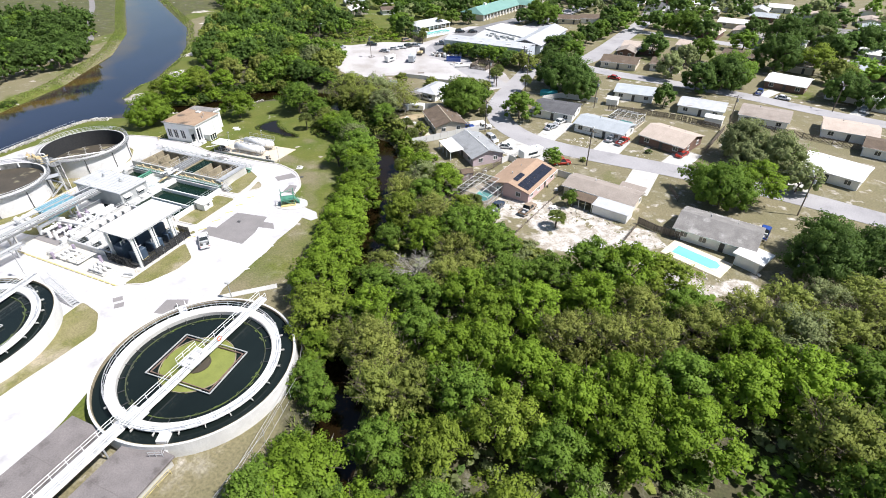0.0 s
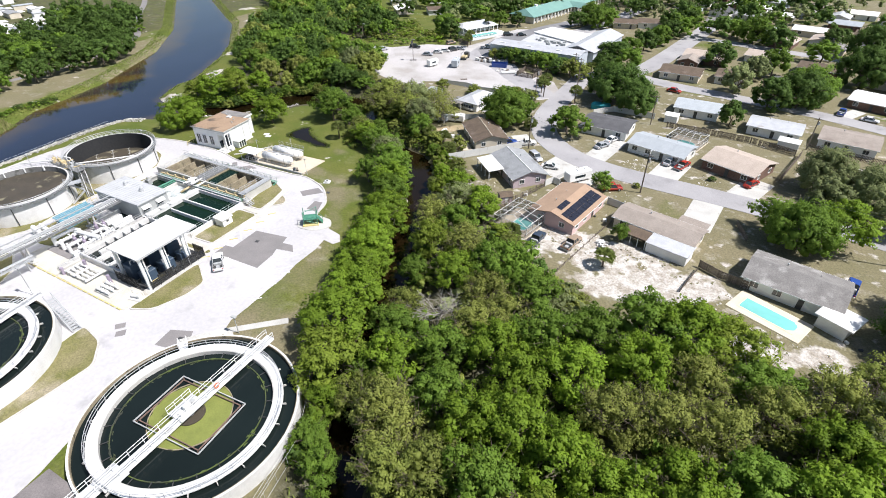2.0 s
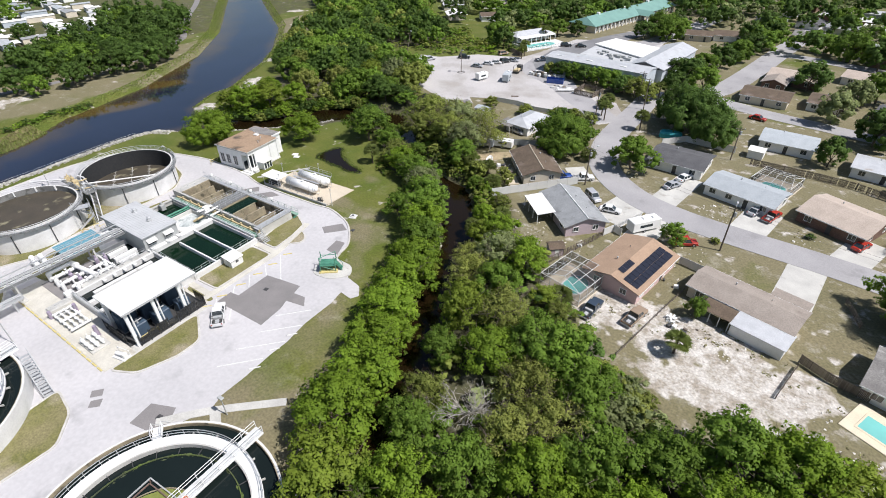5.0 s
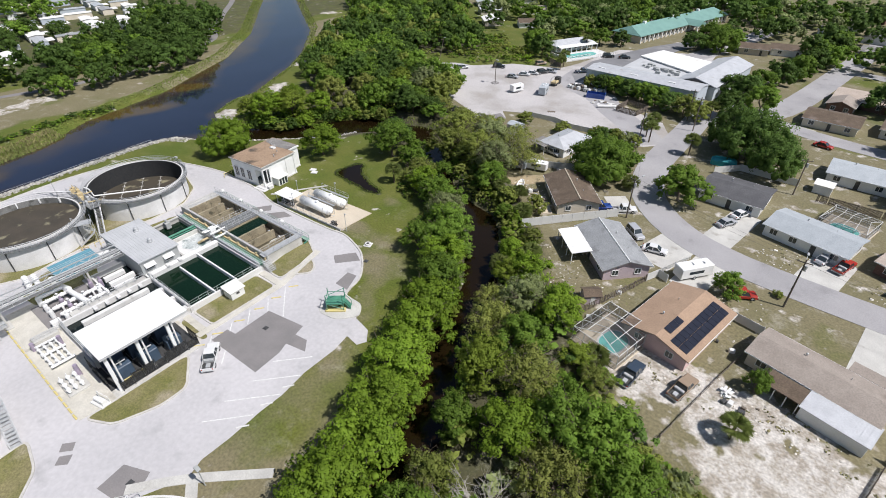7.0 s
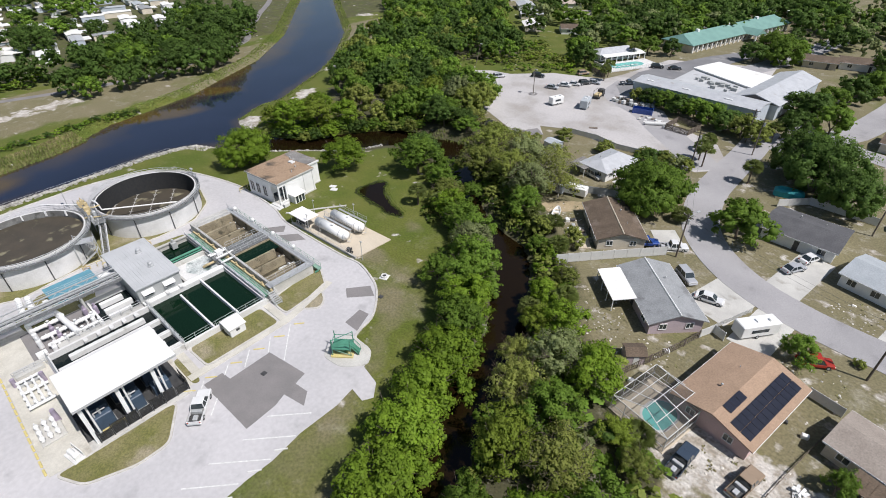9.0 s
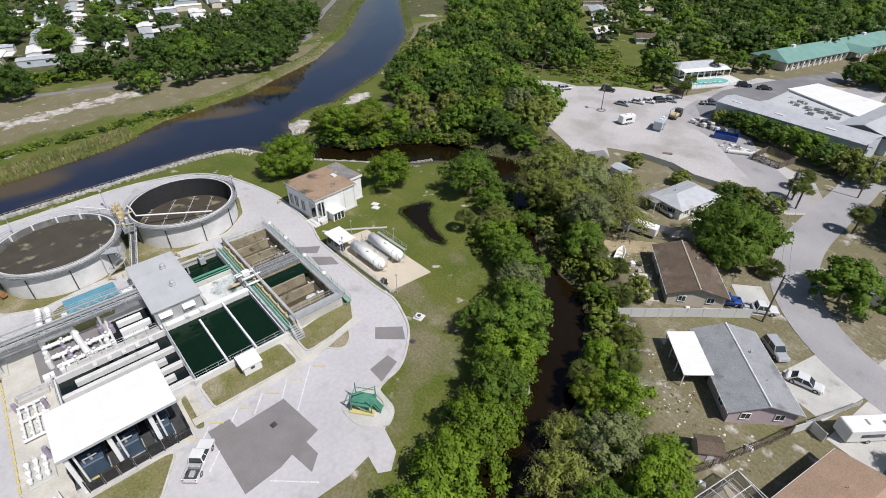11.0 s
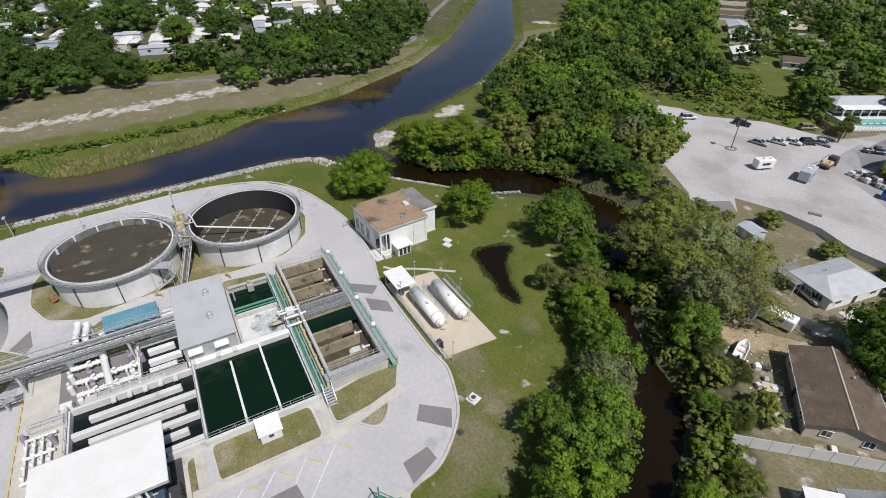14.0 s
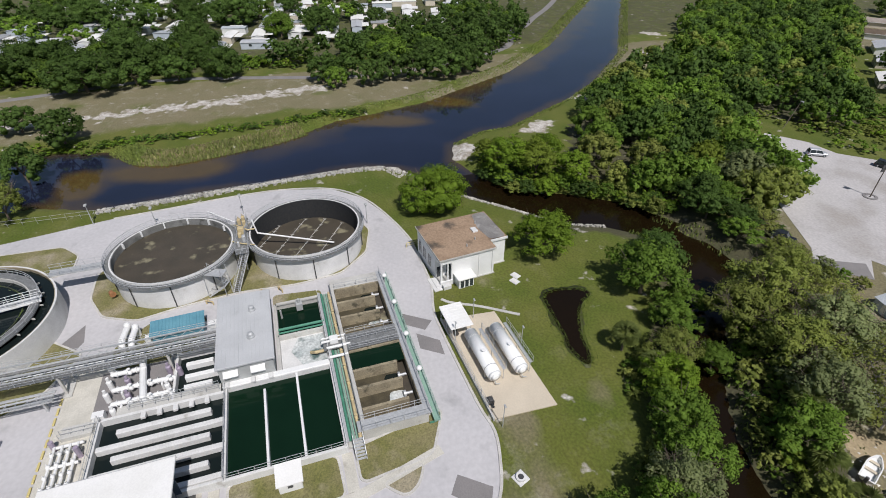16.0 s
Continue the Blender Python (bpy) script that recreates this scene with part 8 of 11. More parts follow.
POND = [(-109.4, 115.4), (-109.8, 117.6), (-109.4, 120), (-108.4, 122.4), (-106.8, 122.8), (-105.4, 120.6), (-103.4, 118.9), (-101, 117.6), (-98.6, 116.5), (-96, 115.9), (-93.8, 115.1), (-93.4, 114), (-95.2, 113.4), (-97.4, 113.2), (-99.8, 113.8), (-102.6, 114), (-105.2, 114.4), (-107.6, 114.6)]
edge = [p[:2] for p in smooth_line([(*p, 0) for p in POND + POND[:1]], 5)[:-1]]
MUD = mat("wet muddy grass", (0.05, 0.055, 0.018), (0.075, 0.085, 0.022), 0.5, 0.7, grain=0.3)
POND_G = mat("lush wet grass", (0.12, 0.17, 0.022), (0.085, 0.13, 0.018), 0.2, 0.9, bump=0, grain=0.3, island=0.25)
cen = Vector((-103.4, 117))
rim = [tuple(Vector(p) + (Vector(p) - cen).normalized() * (0.5 + 0.12 * math.sin(i * 1.7) + 0.25 * math.sin(i * 0.6))) for i, p in enumerate(edge)]
structure("pond_rim", Mesh().prism(rim, -0.1, 0.004), MUD, "dark wet grass round the small pond", True)
structure("pond", Mesh().prism(edge, -0.1, 0.01), CREEK, "small dark pond in the grass")
for lo, hi, n in ((-0.45, 0.5, 1700), (-1.2, -0.3, 300)):
    blades("pond_grass", "grass growing into the small pond", POND_G, POND + POND[:1], n, lo, hi, 0.04, 0.2, 0.12)


# ---- vehicles ----
def paint(name, c):
    return mat(name, c, [v * 0.9 for v in c], 0.6, 0.25, 0.1, bump=0, grain=0.04, spec=0.6)


PAINT = {"white": paint("white car paint", (0.78, 0.78, 0.77)), "silver": paint("silver car paint", (0.45, 0.46, 0.48)), "black": paint("black car paint", (0.02, 0.022, 0.025)), "red": paint("red car paint", (0.42, 0.04, 0.025)), "blue": paint("blue car paint", (0.03, 0.08, 0.32)), "tan": paint("faded tan car paint", (0.36, 0.27, 0.19)), "navy": paint("dark grey-blue car paint", (0.05, 0.07, 0.1))}
LIGHTS = mat("lamp lens", (0.75, 0.75, 0.72), (0.7, 0.7, 0.68), 2, 0.15)
wheel_tyre = Mesh().rod((0, -0.12, 0), (0, 0.12, 0), 0.36, 14).data("tyre", TYRE)
wheel_rim = Mesh().rod((0, -0.125, 0), (0, 0.125, 0), 0.2, 10).data("rim", GALV)
CARS = {}


def frustum(x0, x1, w0, z0, X0, X1, w1, z1):
    v = [(x0, -w0, z0), (x1, -w0, z0), (x1, w0, z0), (x0, w0, z0), (X0, -w1, z1), (X1, -w1, z1), (X1, w1, z1), (X0, w1, z1)]
    return v, [(3, 2, 1, 0), (4, 5, 6, 7), (0, 1, 5, 4), (1, 2, 6, 5), (2, 3, 7, 6), (3, 0, 4, 7)]


def car(x, y, rz, kind, colour, label, z=0.05):
    key = (kind, colour)
    if key in CARS:
        return tagged(copy_thing(CARS[key], pose(x, y, z, 0, 0, rz)), label)
    ob = thing("pickup_truck" if kind == "pickup" else kind, x, y, z, rz, label, {"pickup": "pickup truck", "suv": "car", "sedan": "car", "van": "van"}[kind])
    P = PAINT[colour]
    L, W, H = {"pickup": (5.5, 0.95, 0.95), "suv": (4.7, 0.92, 0.95), "sedan": (4.6, 0.88, 0.82), "van": (5.6, 1.0, 1.1)}[kind]
    b = Mesh()
    if kind == "pickup":
        b.bbox(-0.6, L / 2, -W, W, 0.4, H + 0.05, 0.14)
        b.bbox(-L / 2, -0.6, -W, -W + 0.12, 0.4, H, 0.04).bbox(-L / 2, -0.6, W - 0.12, W, 0.4, H, 0.04).bbox(-L / 2, -L / 2 + 0.1, -W + 0.12, W - 0.12, 0.4, H, 0.04)
        part("bed_floor", Mesh().box(-L / 2 + 0.1, -0.6, -W + 0.12, W - 0.12, 0.4, 0.55), DARKSTEEL, ob)
        cab = (-0.65, 1.35, W - 0.04, H, -0.45, 0.75, W - 0.2, 1.72)
        part("bed_load", Mesh().bbox(-1.2, -0.75, -0.7, 0.7, 0.55, 1.05, 0.05).bbox(-2.3, -1.5, -0.3, 0.3, 0.55, 0.8, 0.04), GALV, ob)
    else:
        b.bbox(-L / 2, L / 2, -W, W, 0.35, H, 0.16)
        cab = {"suv": (-L / 2 + 0.15, 1.1, W - 0.03, H - 0.02, -L / 2 + 0.4, 0.5, W - 0.18, 1.72), "sedan": (-1.75, 1.15, W - 0.03, H - 0.02, -1.05, 0.35, W - 0.2, 1.42), "van": (-L / 2 + 0.05, 1.9, W - 0.02, H - 0.02, -L / 2 + 0.1, 1.2, W - 0.12, 2.1)}[kind]
    part("body", b, P, ob)
    part("cabin_glass", Mesh().add(*frustum(*cab)), GLASS, ob)
    x0, x1, w0, z0, X0, X1, w1, z1 = cab
    part("roof", Mesh().bbox(X0 - 0.04, X1 + 0.04, -w1 - 0.03, w1 + 0.03, z1 - 0.04, z1 + 0.05, 0.04), P, ob)
    for s in (-1, 1):
        part("pillar", Mesh().rod((x0, s * w0, z0), (X0, s * w1, z1), 0.06, 4), P, ob)
        part("pillar", Mesh().rod((x1, s * w0, z0), (X1, s * w1, z1), 0.05, 4), P, ob)
        part("pillar", Mesh().rod(((x0 + x1) / 2, s * w0, z0), ((X0 + X1) / 2, s * w1, z1), 0.06, 4), P, ob)
        part("headlight", Mesh().bbox(L / 2 - 0.12, L / 2 + 0.01, s * W * 0.75 - 0.17, s * W * 0.75 + 0.17, 0.62, 0.78, 0.03), LIGHTS, ob)
        part("tail_light", Mesh().bbox(-L / 2 - 0.01, -L / 2 + 0.06, s * W * 0.82 - 0.1, s * W * 0.82 + 0.1, 0.6, 0.85, 0.02), PAINT["red"], ob)
    part("front_bumper", Mesh().bbox(L / 2 - 0.1, L / 2 + 0.1, -W + 0.05, W - 0.05, 0.35, 0.55, 0.05), GALV if kind == "pickup" else P, ob)
    part("rear_bumper", Mesh().bbox(-L / 2 - 0.1, -L / 2 + 0.1, -W + 0.05, W - 0.05, 0.35, 0.55, 0.05), GALV if kind == "pickup" else P, ob)
    for wx in (-L * 0.31, L * 0.32):
        for s in (-1, 1):
            w = part("wheel", wheel_tyre, TYRE, ob, at=Matrix.Translation((wx, s * (W - 0.1), 0.36)))
            part("rim", wheel_rim, GALV, w)
    CARS[key] = ob
    return ob


car(-78.0, 61.2, 138, "pickup", "white", "white pickup truck with tools in its open bed")
car(-26.2, 96.7, 83, "pickup", "navy", "dark grey-blue pickup truck parked on pale sand")
car(-19.5, 98.6, 76, "pickup", "tan", "faded tan old pickup on pale sand")
car(28.6, 107.8, 75, "pickup", "blue", "bright blue pickup beside the grey-roofed house")
car(-44.8, 140.6, 35, "pickup", "white", "white pickup parked at the end of a vinyl fence")
car(-39.4, 133.2, -40, "suv", "silver", "silver car in front of the mauve house")
car(-34.2, 129.7, 10, "sedan", "white", "white car on a concrete drive")
car(-24.0, 153.8, 65, "sedan", "white", "white car on a drive")
car(-25.6, 148.4, 60, "sedan", "silver", "silver car on a drive")
car(-7.6, 146.0, 70, "sedan", "silver", "silver car before the pale blue-roofed house")
car(-4.4, 145.2, 70, "pickup", "red", "red pickup before the pale blue-roofed house")
car(11.5, 142.5, 62, "sedan", "red", "dark red car on a drive of the brick house")
car(-14.6, 205.4, -14, "sedan", "red", "dark red car on the back street")
car(-71.0, 158.0, -20, "suv", "white", "white car parked beside the small grey house")
car(-49.6, 138.4, 38, "pickup", "blue", "deep blue truck partly under the carport")
car(-17.6, 125.4, 30, "suv", "red", "small red vehicle at the hedge")
car(41.5, 203, -14, "sedan", "white", "white car on the back street")
car(34.6, 206.4, 75, "pickup", "blue", "blue pickup on a drive")
car(64, 200, 75, "pickup", "white", "white pickup on a drive")
for x, y, r, k, c in ((-136.4, 206.8, 60, "suv", "silver"), (-114.7, 208.4, 10, "sedan", "silver"), (-112.6, 213.4, 20, "sedan", "white"), (-110.6, 216.6, 20, "sedan", "white"), (-108.2, 219.8, 60, "suv", "black"), (-106.2, 222.8, 10, "sedan", "silver"), (-96.4, 229.6, 40, "pickup", "navy"), (-97, 255.7, 30, "suv", "black"), (-91, 258, 30, "sedan", "black"), (-114.5, 230, 60, "suv", "tan"), (-125.6, 216.4, 20, "suv", "black"), (-137.4, 187.6, 60, "suv", "navy"), (-131, 182.4, 50, "sedan", "white"), (-109.4, 166.8, 30, "suv", "black")):
    car(x, y, r, k, c, {"silver": "silver car parked on the shell lot", "white": "white car parked on the shell lot", "black": "black car parked near the lot", "navy": "dark vehicle parked near the lot", "tan": "tan vehicle parked near the lot"}[c])


def trailer(x, y, rz, L, W, H, label, material=WHITE, name="trailer"):
    ob = thing(name, x, y, 0.04, rz, label, "trailer")
    part("body", Mesh().bbox(-L / 2, L / 2, -W / 2, W / 2, 0.55, H, 0.12), material, ob)
    part("roof_vent", Mesh().bbox(-0.5, 0.2, -0.4, 0.4, H, H + 0.22, 0.04), WHITE, ob)
    part("air_conditioner", Mesh().bbox(L / 4, L / 4 + 0.7, -0.5, 0.1, H, H + 0.28, 0.04), WHITE, ob)
    part("window", Mesh().box(-L / 4, L / 5, -W / 2 - 0.03, -W / 2, 1.3, 1.9).box(-L / 5, L / 4, W / 2, W / 2 + 0.03, 1.3, 1.9), GLASS, ob)
    part("drawbar", Mesh().rod((L / 2, 0, 0.5), (L / 2 + 1.1, 0, 0.45), 0.06, 5), DARKSTEEL, ob)
    for s in (-1, 1):
        w = part("wheel", wheel_tyre, TYRE, ob, at=Matrix.Translation((-0.3, s * (W / 2 - 0.1), 0.36)))
        part("rim", wheel_rim, GALV, w)
    return ob


trailer(-26.2, 126.4, 52, 6.6, 2.4, 2.7, "white camper trailer on a concrete drive")
trailer(-105.2, 195.8, 70, 4.6, 2.2, 2.6, "white box trailer on the shell lot")
trailer(-96.6, 199.3, 105, 5.4, 2.4, 2.9, "pale blue-grey box trailer on the shell lot", SHINGLE["blue"])
trailer(-69.9, 147.2, 12, 5.0, 2.2, 2.3, "white covered trailer behind the brown house")
trailer(-74.4, 145.2, 12, 4.6, 2.2, 2.0, "dark blue-grey covered trailer under trees", SHINGLE["blue"])
# boats
for x, y, r in ((-68.5, 136.7, 111),):
    bo = thing("boat", x, y, 0.3, r, "small open white boat on a trailer", "boat")
    n = 14
    hull = Mesh()
    top = [(2.4 - 4.8 * (i / n), 0.85 * min(1, (i / n * 2.6) ** 0.6)) for i in range(n + 1)]
    ring = [(a, b) for a, b in top] + [(a, -b) for a, b in top[::-1]]
    m = len(ring)
    hull.add([(a * 0.86, b * 0.55, 0.0) for a, b in ring] + [(a, b, 0.8) for a, b in ring] + [(a * 0.93, b * 0.86, 0.8) for a, b in ring] + [(a * 0.84, b * 0.7, 0.3) for a, b in ring], [tuple(range(m - 1, -1, -1)), tuple(range(3 * m, 4 * m))] + [(k * m + i, k * m + (i + 1) % m, (k + 1) * m + (i + 1) % m, (k + 1) * m + i) for k in range(3) for i in range(m)])
    part("hull", hull, WHITE, bo)
    part("thwart", Mesh().box(-0.6, -0.2, -0.7, 0.7, 0.45, 0.52).box(0.8, 1.2, -0.6, 0.6, 0.45, 0.52), CONC_PINK, bo)
    part("motor", Mesh().bbox(-2.6, -2.3, -0.18, 0.18, 0.4, 1.2, 0.06), DARKSTEEL, bo)

# lot clutter: dumpster, forklift, pallets, log pile, timber pen
dp = thing("dumpster", -80.6, 206.4, -0.06, 14, "open blue steel dumpster", "dumpster")
part("shell", Mesh().box(-3, 3, -1.2, -1.12, 0.15, 1.7).box(-3, 3, 1.12, 1.2, 0.15, 1.7).box(-3, -2.92, -1.12, 1.12, 0.15, 1.7).box(2.92, 3, -1.12, 1.12, 0.15, 2.1).box(-3, 3, -1.2, 1.2, 0.1, 0.15), PAINT["blue"], dp)
for i in range(6):
    part("rib", Mesh().box(-2.8 + i * 1.1, -2.7 + i * 1.1, -1.28, -1.2, 0.15, 1.7), PAINT["blue"], dp)
fk = thing("loader_truck", -98.0, 211, 0.04, 95, "dark flatbed loader truck", "truck")
part("chassis", Mesh().bbox(-2.8, 2.8, -1.0, 1.0, 0.5, 0.85), DARKSTEEL, fk)
part("cab", Mesh().bbox(0.9, 2.6, -1.0, 1.0, 0.85, 2.3, 0.12), DARKSTEEL, fk)
part("load", Mesh().bbox(-2.6, 0.4, -0.9, 0.9, 0.85, 1.5, 0.1), TANPIPE, fk)
part("frame", Mesh().rod((-2.6, -0.9, 0.8), (-2.6, -0.9, 2.6), 0.07, 5).rod((-2.6, 0.9, 0.8), (-2.6, 0.9, 2.6), 0.07, 5).rod((-2.6, -0.9, 2.6), (0.8, -0.9, 2.6), 0.07, 5).rod((-2.6, 0.9, 2.6), (0.8, 0.9, 2.6), 0.07, 5), DARKSTEEL, fk)
for wx in (-1.7, 1.7):
    for s in (-1, 1):
        part("wheel", wheel_tyre, TYRE, fk, at=Matrix.Translation((wx, s * 0.9, 0.36)) @ Matrix.Scale(1.2, 4))
rr = random.Random(17)
tot = Mesh().bbox(-0.55, 0.55, -0.55, 0.55, 0.12, 1.15, 0.08).data("tote", VINYL)
pal = Mesh().box(-0.6, 0.6, -0.6, 0.6, 0, 0.12).data("pallet", WOOD)
for i in range(22):
    x, y = -92.5 + (i % 11) * 1.25 + rr.uniform(-0.3, 0.3), 210.4 + (i // 11) * 2.2 + rr.uniform(-0.6, 0.6)
    if i % 3:
        tt = thing("crate", x, y, 0.04, rr.uniform(0, 90), "worn dark crate standing at the lot edge", "crate", "crates at the lot edge")
        mt = rr.choice([DARKSTEEL, WOOD, GREY_PAINT])
        part("crate_body", Mesh().bbox(-0.6, 0.6, -0.5, 0.5, 0.12, rr.uniform(0.6, 1.4), 0.04), mt, tt)
    else:
        tt = thing("tote_tank", x, y, 0.04, rr.uniform(0, 90), "pale plastic tote on a pallet", "tote", "totes stacked at the lot edge")
        part("tote", tot, VINYL, tt)
    part("pallet", pal, WOOD, tt)
for i in range(26):
    x, y, s = -80 + rr.uniform(0, 11), 199 + rr.uniform(0, 4.5), rr.uniform(0.3, 0.8)
    box_thing("scrap_heap", "pale heap of scrap on the ground", "scrap", rr.choice([WHITE, CONC, WOOD, VINYL]), [(-s, s, -s * 0.5, s * 0.5, 0, s * 0.5)], 0.08, rr.uniform(0, 180), x, y, 0.03)
lg = thing("pipe_stack", -73.2, 199.6, 0.04, 30, "white plastic pipe lying on the ground", "pipe")
part("pipe", Mesh().rod((-3.4, 0, 0.5), (3.4, 0, 0.5), 0.5, 14), VINYL, lg)
box_thing("skip_pallet", "flat pallet lying on the shell lot", "pallet", WOOD, [(-1.2, 1.2, -0.5, 0.5, 0, 0.15)], 0.02, 30, -86.2, 185.6, 0.04)
# dark sign and lamp on a pole in the lot
sp = thing("sign_pole", -116.4, 199.4, 0, 0, "tall pole in the lot with a dark banner and lamp", "pole")
part("pole", Mesh().rod((0, 0, -0.1), (0, 0, 8.2), 0.13, 8, 0.09), WOOD, sp)
part("banner", Mesh().box(-0.05, 0.05, -1.1, 0.2, 6.2, 7.8), DARKSTEEL, sp)
part("lamp_head", Mesh().bbox(-0.2, 0.9, -0.15, 0.15, 8.1, 8.35), GALV, sp)
part("base_ring", Mesh().ring((0, 0), 0.9, 1.5, -0.05, 0.16, 20), PATCH, sp)
sp = thing("lamp_pole", -153, 213.5, 0, 0, "leaning lamp pole at the edge of the lot", "pole")
part("pole", Mesh().rod((0, 0, -0.1), (1.0, 1.6, 8.0), 0.12, 8, 0.09), WOOD, sp)
part("lamp_head", Mesh().bbox(0.8, 1.8, 1.45, 1.75, 7.9, 8.15), GALV, sp)


# ---- utility poles ----
def utility_pole(x, y, h, rz, lamp):
    ob = thing("utility_pole", x, y, 0, rz, "weathered wooden utility pole" + (" with a street lamp arm" if lamp else " with a cross arm"), "utility pole", "utility poles along the street")
    part("pole", Mesh().rod((0, 0, -0.2), (0, 0, h), 0.17, 8, 0.11), WOOD, ob)
    part("cross_arm", Mesh().box(-1.1, 1.1, -0.06, 0.06, h - 0.6, h - 0.46), WOOD, ob)
    for s in (-1.0, 0.0, 1.0):
        part("insulator", Mesh().rod((s, 0, h - 0.46), (s, 0, h - 0.26), 0.05, 6), GALV, ob)
    part("transformer", Mesh().rod((0.35, 0, h - 2.0), (0.35, 0, h - 1.1), 0.24, 10), GALV, ob)
    if lamp:
        part("lamp_arm", Mesh().rod((0, 0, h - 0.9), (0, 2.2, h - 0.3), 0.05, 5), GALV, ob)
        part("lamp_head", Mesh().bbox(-0.17, 0.17, 2.1, 2.9, h - 0.38, h - 0.18, 0.05), GALV, ob)
    return ob


POLES = [(-43.3, 138.6, 9.6, -20, True), (-54.9, 176.3, 10.5, 10, False), (-11.3, 127, 9.9, 0, True), (36.2, 119.4, 9.9, 0, True), (-16.6, 171.4, 9, 20, False), (-49.8, 203.4, 9.5, 0, False), (-46, 196, 10, 0, False), (24, 172, 9, 0, False), (55, 196, 9, 0, True)]
for p in POLES:
    utility_pole(*p)
for a, b in ((0, 1), (0, 2), (2, 3), (1, 6)):
    for k in (-0.9, 0.9):
        wr = Mesh()
        A, B = Vector((POLES[a][0] + k * 0.4, POLES[a][1] + k * 0.7, POLES[a][2] - 0.3)), Vector((POLES[b][0] + k * 0.4, POLES[b][1] + k * 0.7, POLES[b][2] - 0.3))
        pts = [A.lerp(B, i / 8) - Vector((0, 0, 0.7 * 4 * (i / 8) * (1 - i / 8))) for i in range(9)]
        wr.tube(pts, 0.018, 3)
        single("power_line", wr, DARKSTEEL, "thin sagging power line between poles", "cable")


# ---- fences ----
board_cache = {}


def fence(pts, h, material, label, width=0.14, gap=0.16, panel=False, leave=0.0):
    """Posts and rails with upright boards, or with whole panels."""
    ob = thing("fence", 0, 0, 0, 0, label, "fence")
    rg = random.Random(len(pts) * 7 + int(abs(pts[0][0])))
    key = (h, material.name, width, panel)
    if key not in board_cache:
        board_cache[key] = (Mesh().box(-width / 2, width / 2, -0.015, 0.015, 0.05, h).data("board", material), Mesh().bbox(-0.06, 0.06, -0.06, 0.06, -0.2, h + 0.08, 0.02).data("post", material))
    bd, po = board_cache[key]
    for a, b in zip(pts, pts[1:]):
        a, b = Vector(a), Vector(b)
        L = (b - a).length
        ang = math.degrees(math.atan2(b.y - a.y, b.x - a.x))
        n = max(1, round(L / 2.4))
        for i in range(n + 1):
            q = a.lerp(b, i / n)
            part("post", po, material, ob, at=pose(q.x, q.y, 0, 0, 0, ang))
        if panel:
            for i in range(n):
                q = a.lerp(b, (i + 0.5) / n)
                part("panel", Mesh().bbox(-L / n / 2 + 0.07, L / n / 2 - 0.07, -0.03, 0.03, 0.06, h, 0.01), material, ob, at=pose(q.x, q.y, 0, 0, 0, ang))
        else:
            for z in (0.35, h - 0.3):
                part("rail", Mesh().box(0, L, 0.02, 0.07, z, z + 0.09), material, ob, at=pose(a.x, a.y, 0, 0, 0, ang))
            k = int(L / gap)
            for i in range(k):
                if rg.random() >= leave:
                    q = a.lerp(b, (i + 0.5) / k)
                    part("board", bd, material, ob, at=pose(q.x, q.y, 0, 0, 0, ang))
    return ob


fence([(-59.4, 121.8), (-52, 130.2), (-45, 137.9)], 2.0, VINYL, "white vinyl panel fence beside the mauve house", panel=True)
fence([(-38.5, 103.0), (-35.9, 109.8), (-33.3, 116.4), (-32.3, 119.6)], 1.6, WOOD, "weathered dark wooden fence with gaps", gap=0.42, leave=0.12)
fence([(-32.2, 119.9), (-31.0, 122.4)], 1.7, VINYL, "short white vinyl fence", panel=True)
fence([(-31.0, 122.4), (-29.2, 121.6)], 1.7, VINYL, "short white vinyl fence", panel=True)
fence([(-31.6, 122.4), (-27.9, 131.4)], 1.0, VINYL, "low white picket fence along the drive", gap=0.3)
fence([(-17.0, 118.4), (-12.8, 117.4)], 1.7, VINYL, "white vinyl fence beside the pink house", panel=True)
fence([(-14.0, 112), (-16, 104), (-19.4, 89)], 0.7, WOOD, "low broken dark wooden fence across the sand", gap=0.5, leave=0.45)
fence([(1.8, 93.3), (3.8, 101.2)], 0.9, WOOD, "low dark wooden fence beside the sand", gap=0.22, leave=0.1)
fence([(3.9, 102.6), (7.6, 100.7), (12.5, 99.5)], 1.7, WOOD, "brown wooden board fence between two yards")
fence([(11.5, 116), (9.4, 122)], 1.2, WOOD, "wooden board fence beside the drive", gap=0.25)
fence([(-89.7, 178.0), (-81.4, 178.6), (-74.8, 176.6), (-66.6, 177.4), (-60, 178.8)], 1.5, VINYL, "grey-white panel fence along the lot", panel=True)
fence([(-78, 148.6), (-68.9, 149.6), (-62.2, 152.4), (-60.2, 149.6)], 1.8, GREY_PAINT, "grey panel fence behind the brown house", panel=True)
fence([(-34, 171.6), (-29, 177.0), (-16.4, 176.4)], 1.8, VINYL, "white panel fence round a back yard", panel=True)
fence([(-12, 171), (2.9, 170.4), (10.4, 169.6), (21.1, 165.6)], 1.8, WOOD, "dark wooden fence behind the brick house", gap=0.2, leave=0.05)
fence([(17.4, 147.4), (22.4, 166)], 1.8, WOOD, "dark wooden fence beside the brick house", gap=0.2)
fence([(-70.2, 198.4), (-63.5, 197.8), (-62.3, 204.1), (-69.5, 206.1), (-70.2, 198.4)], 1.8, WOOD, "dark timber pen in the lot", gap=0.2)
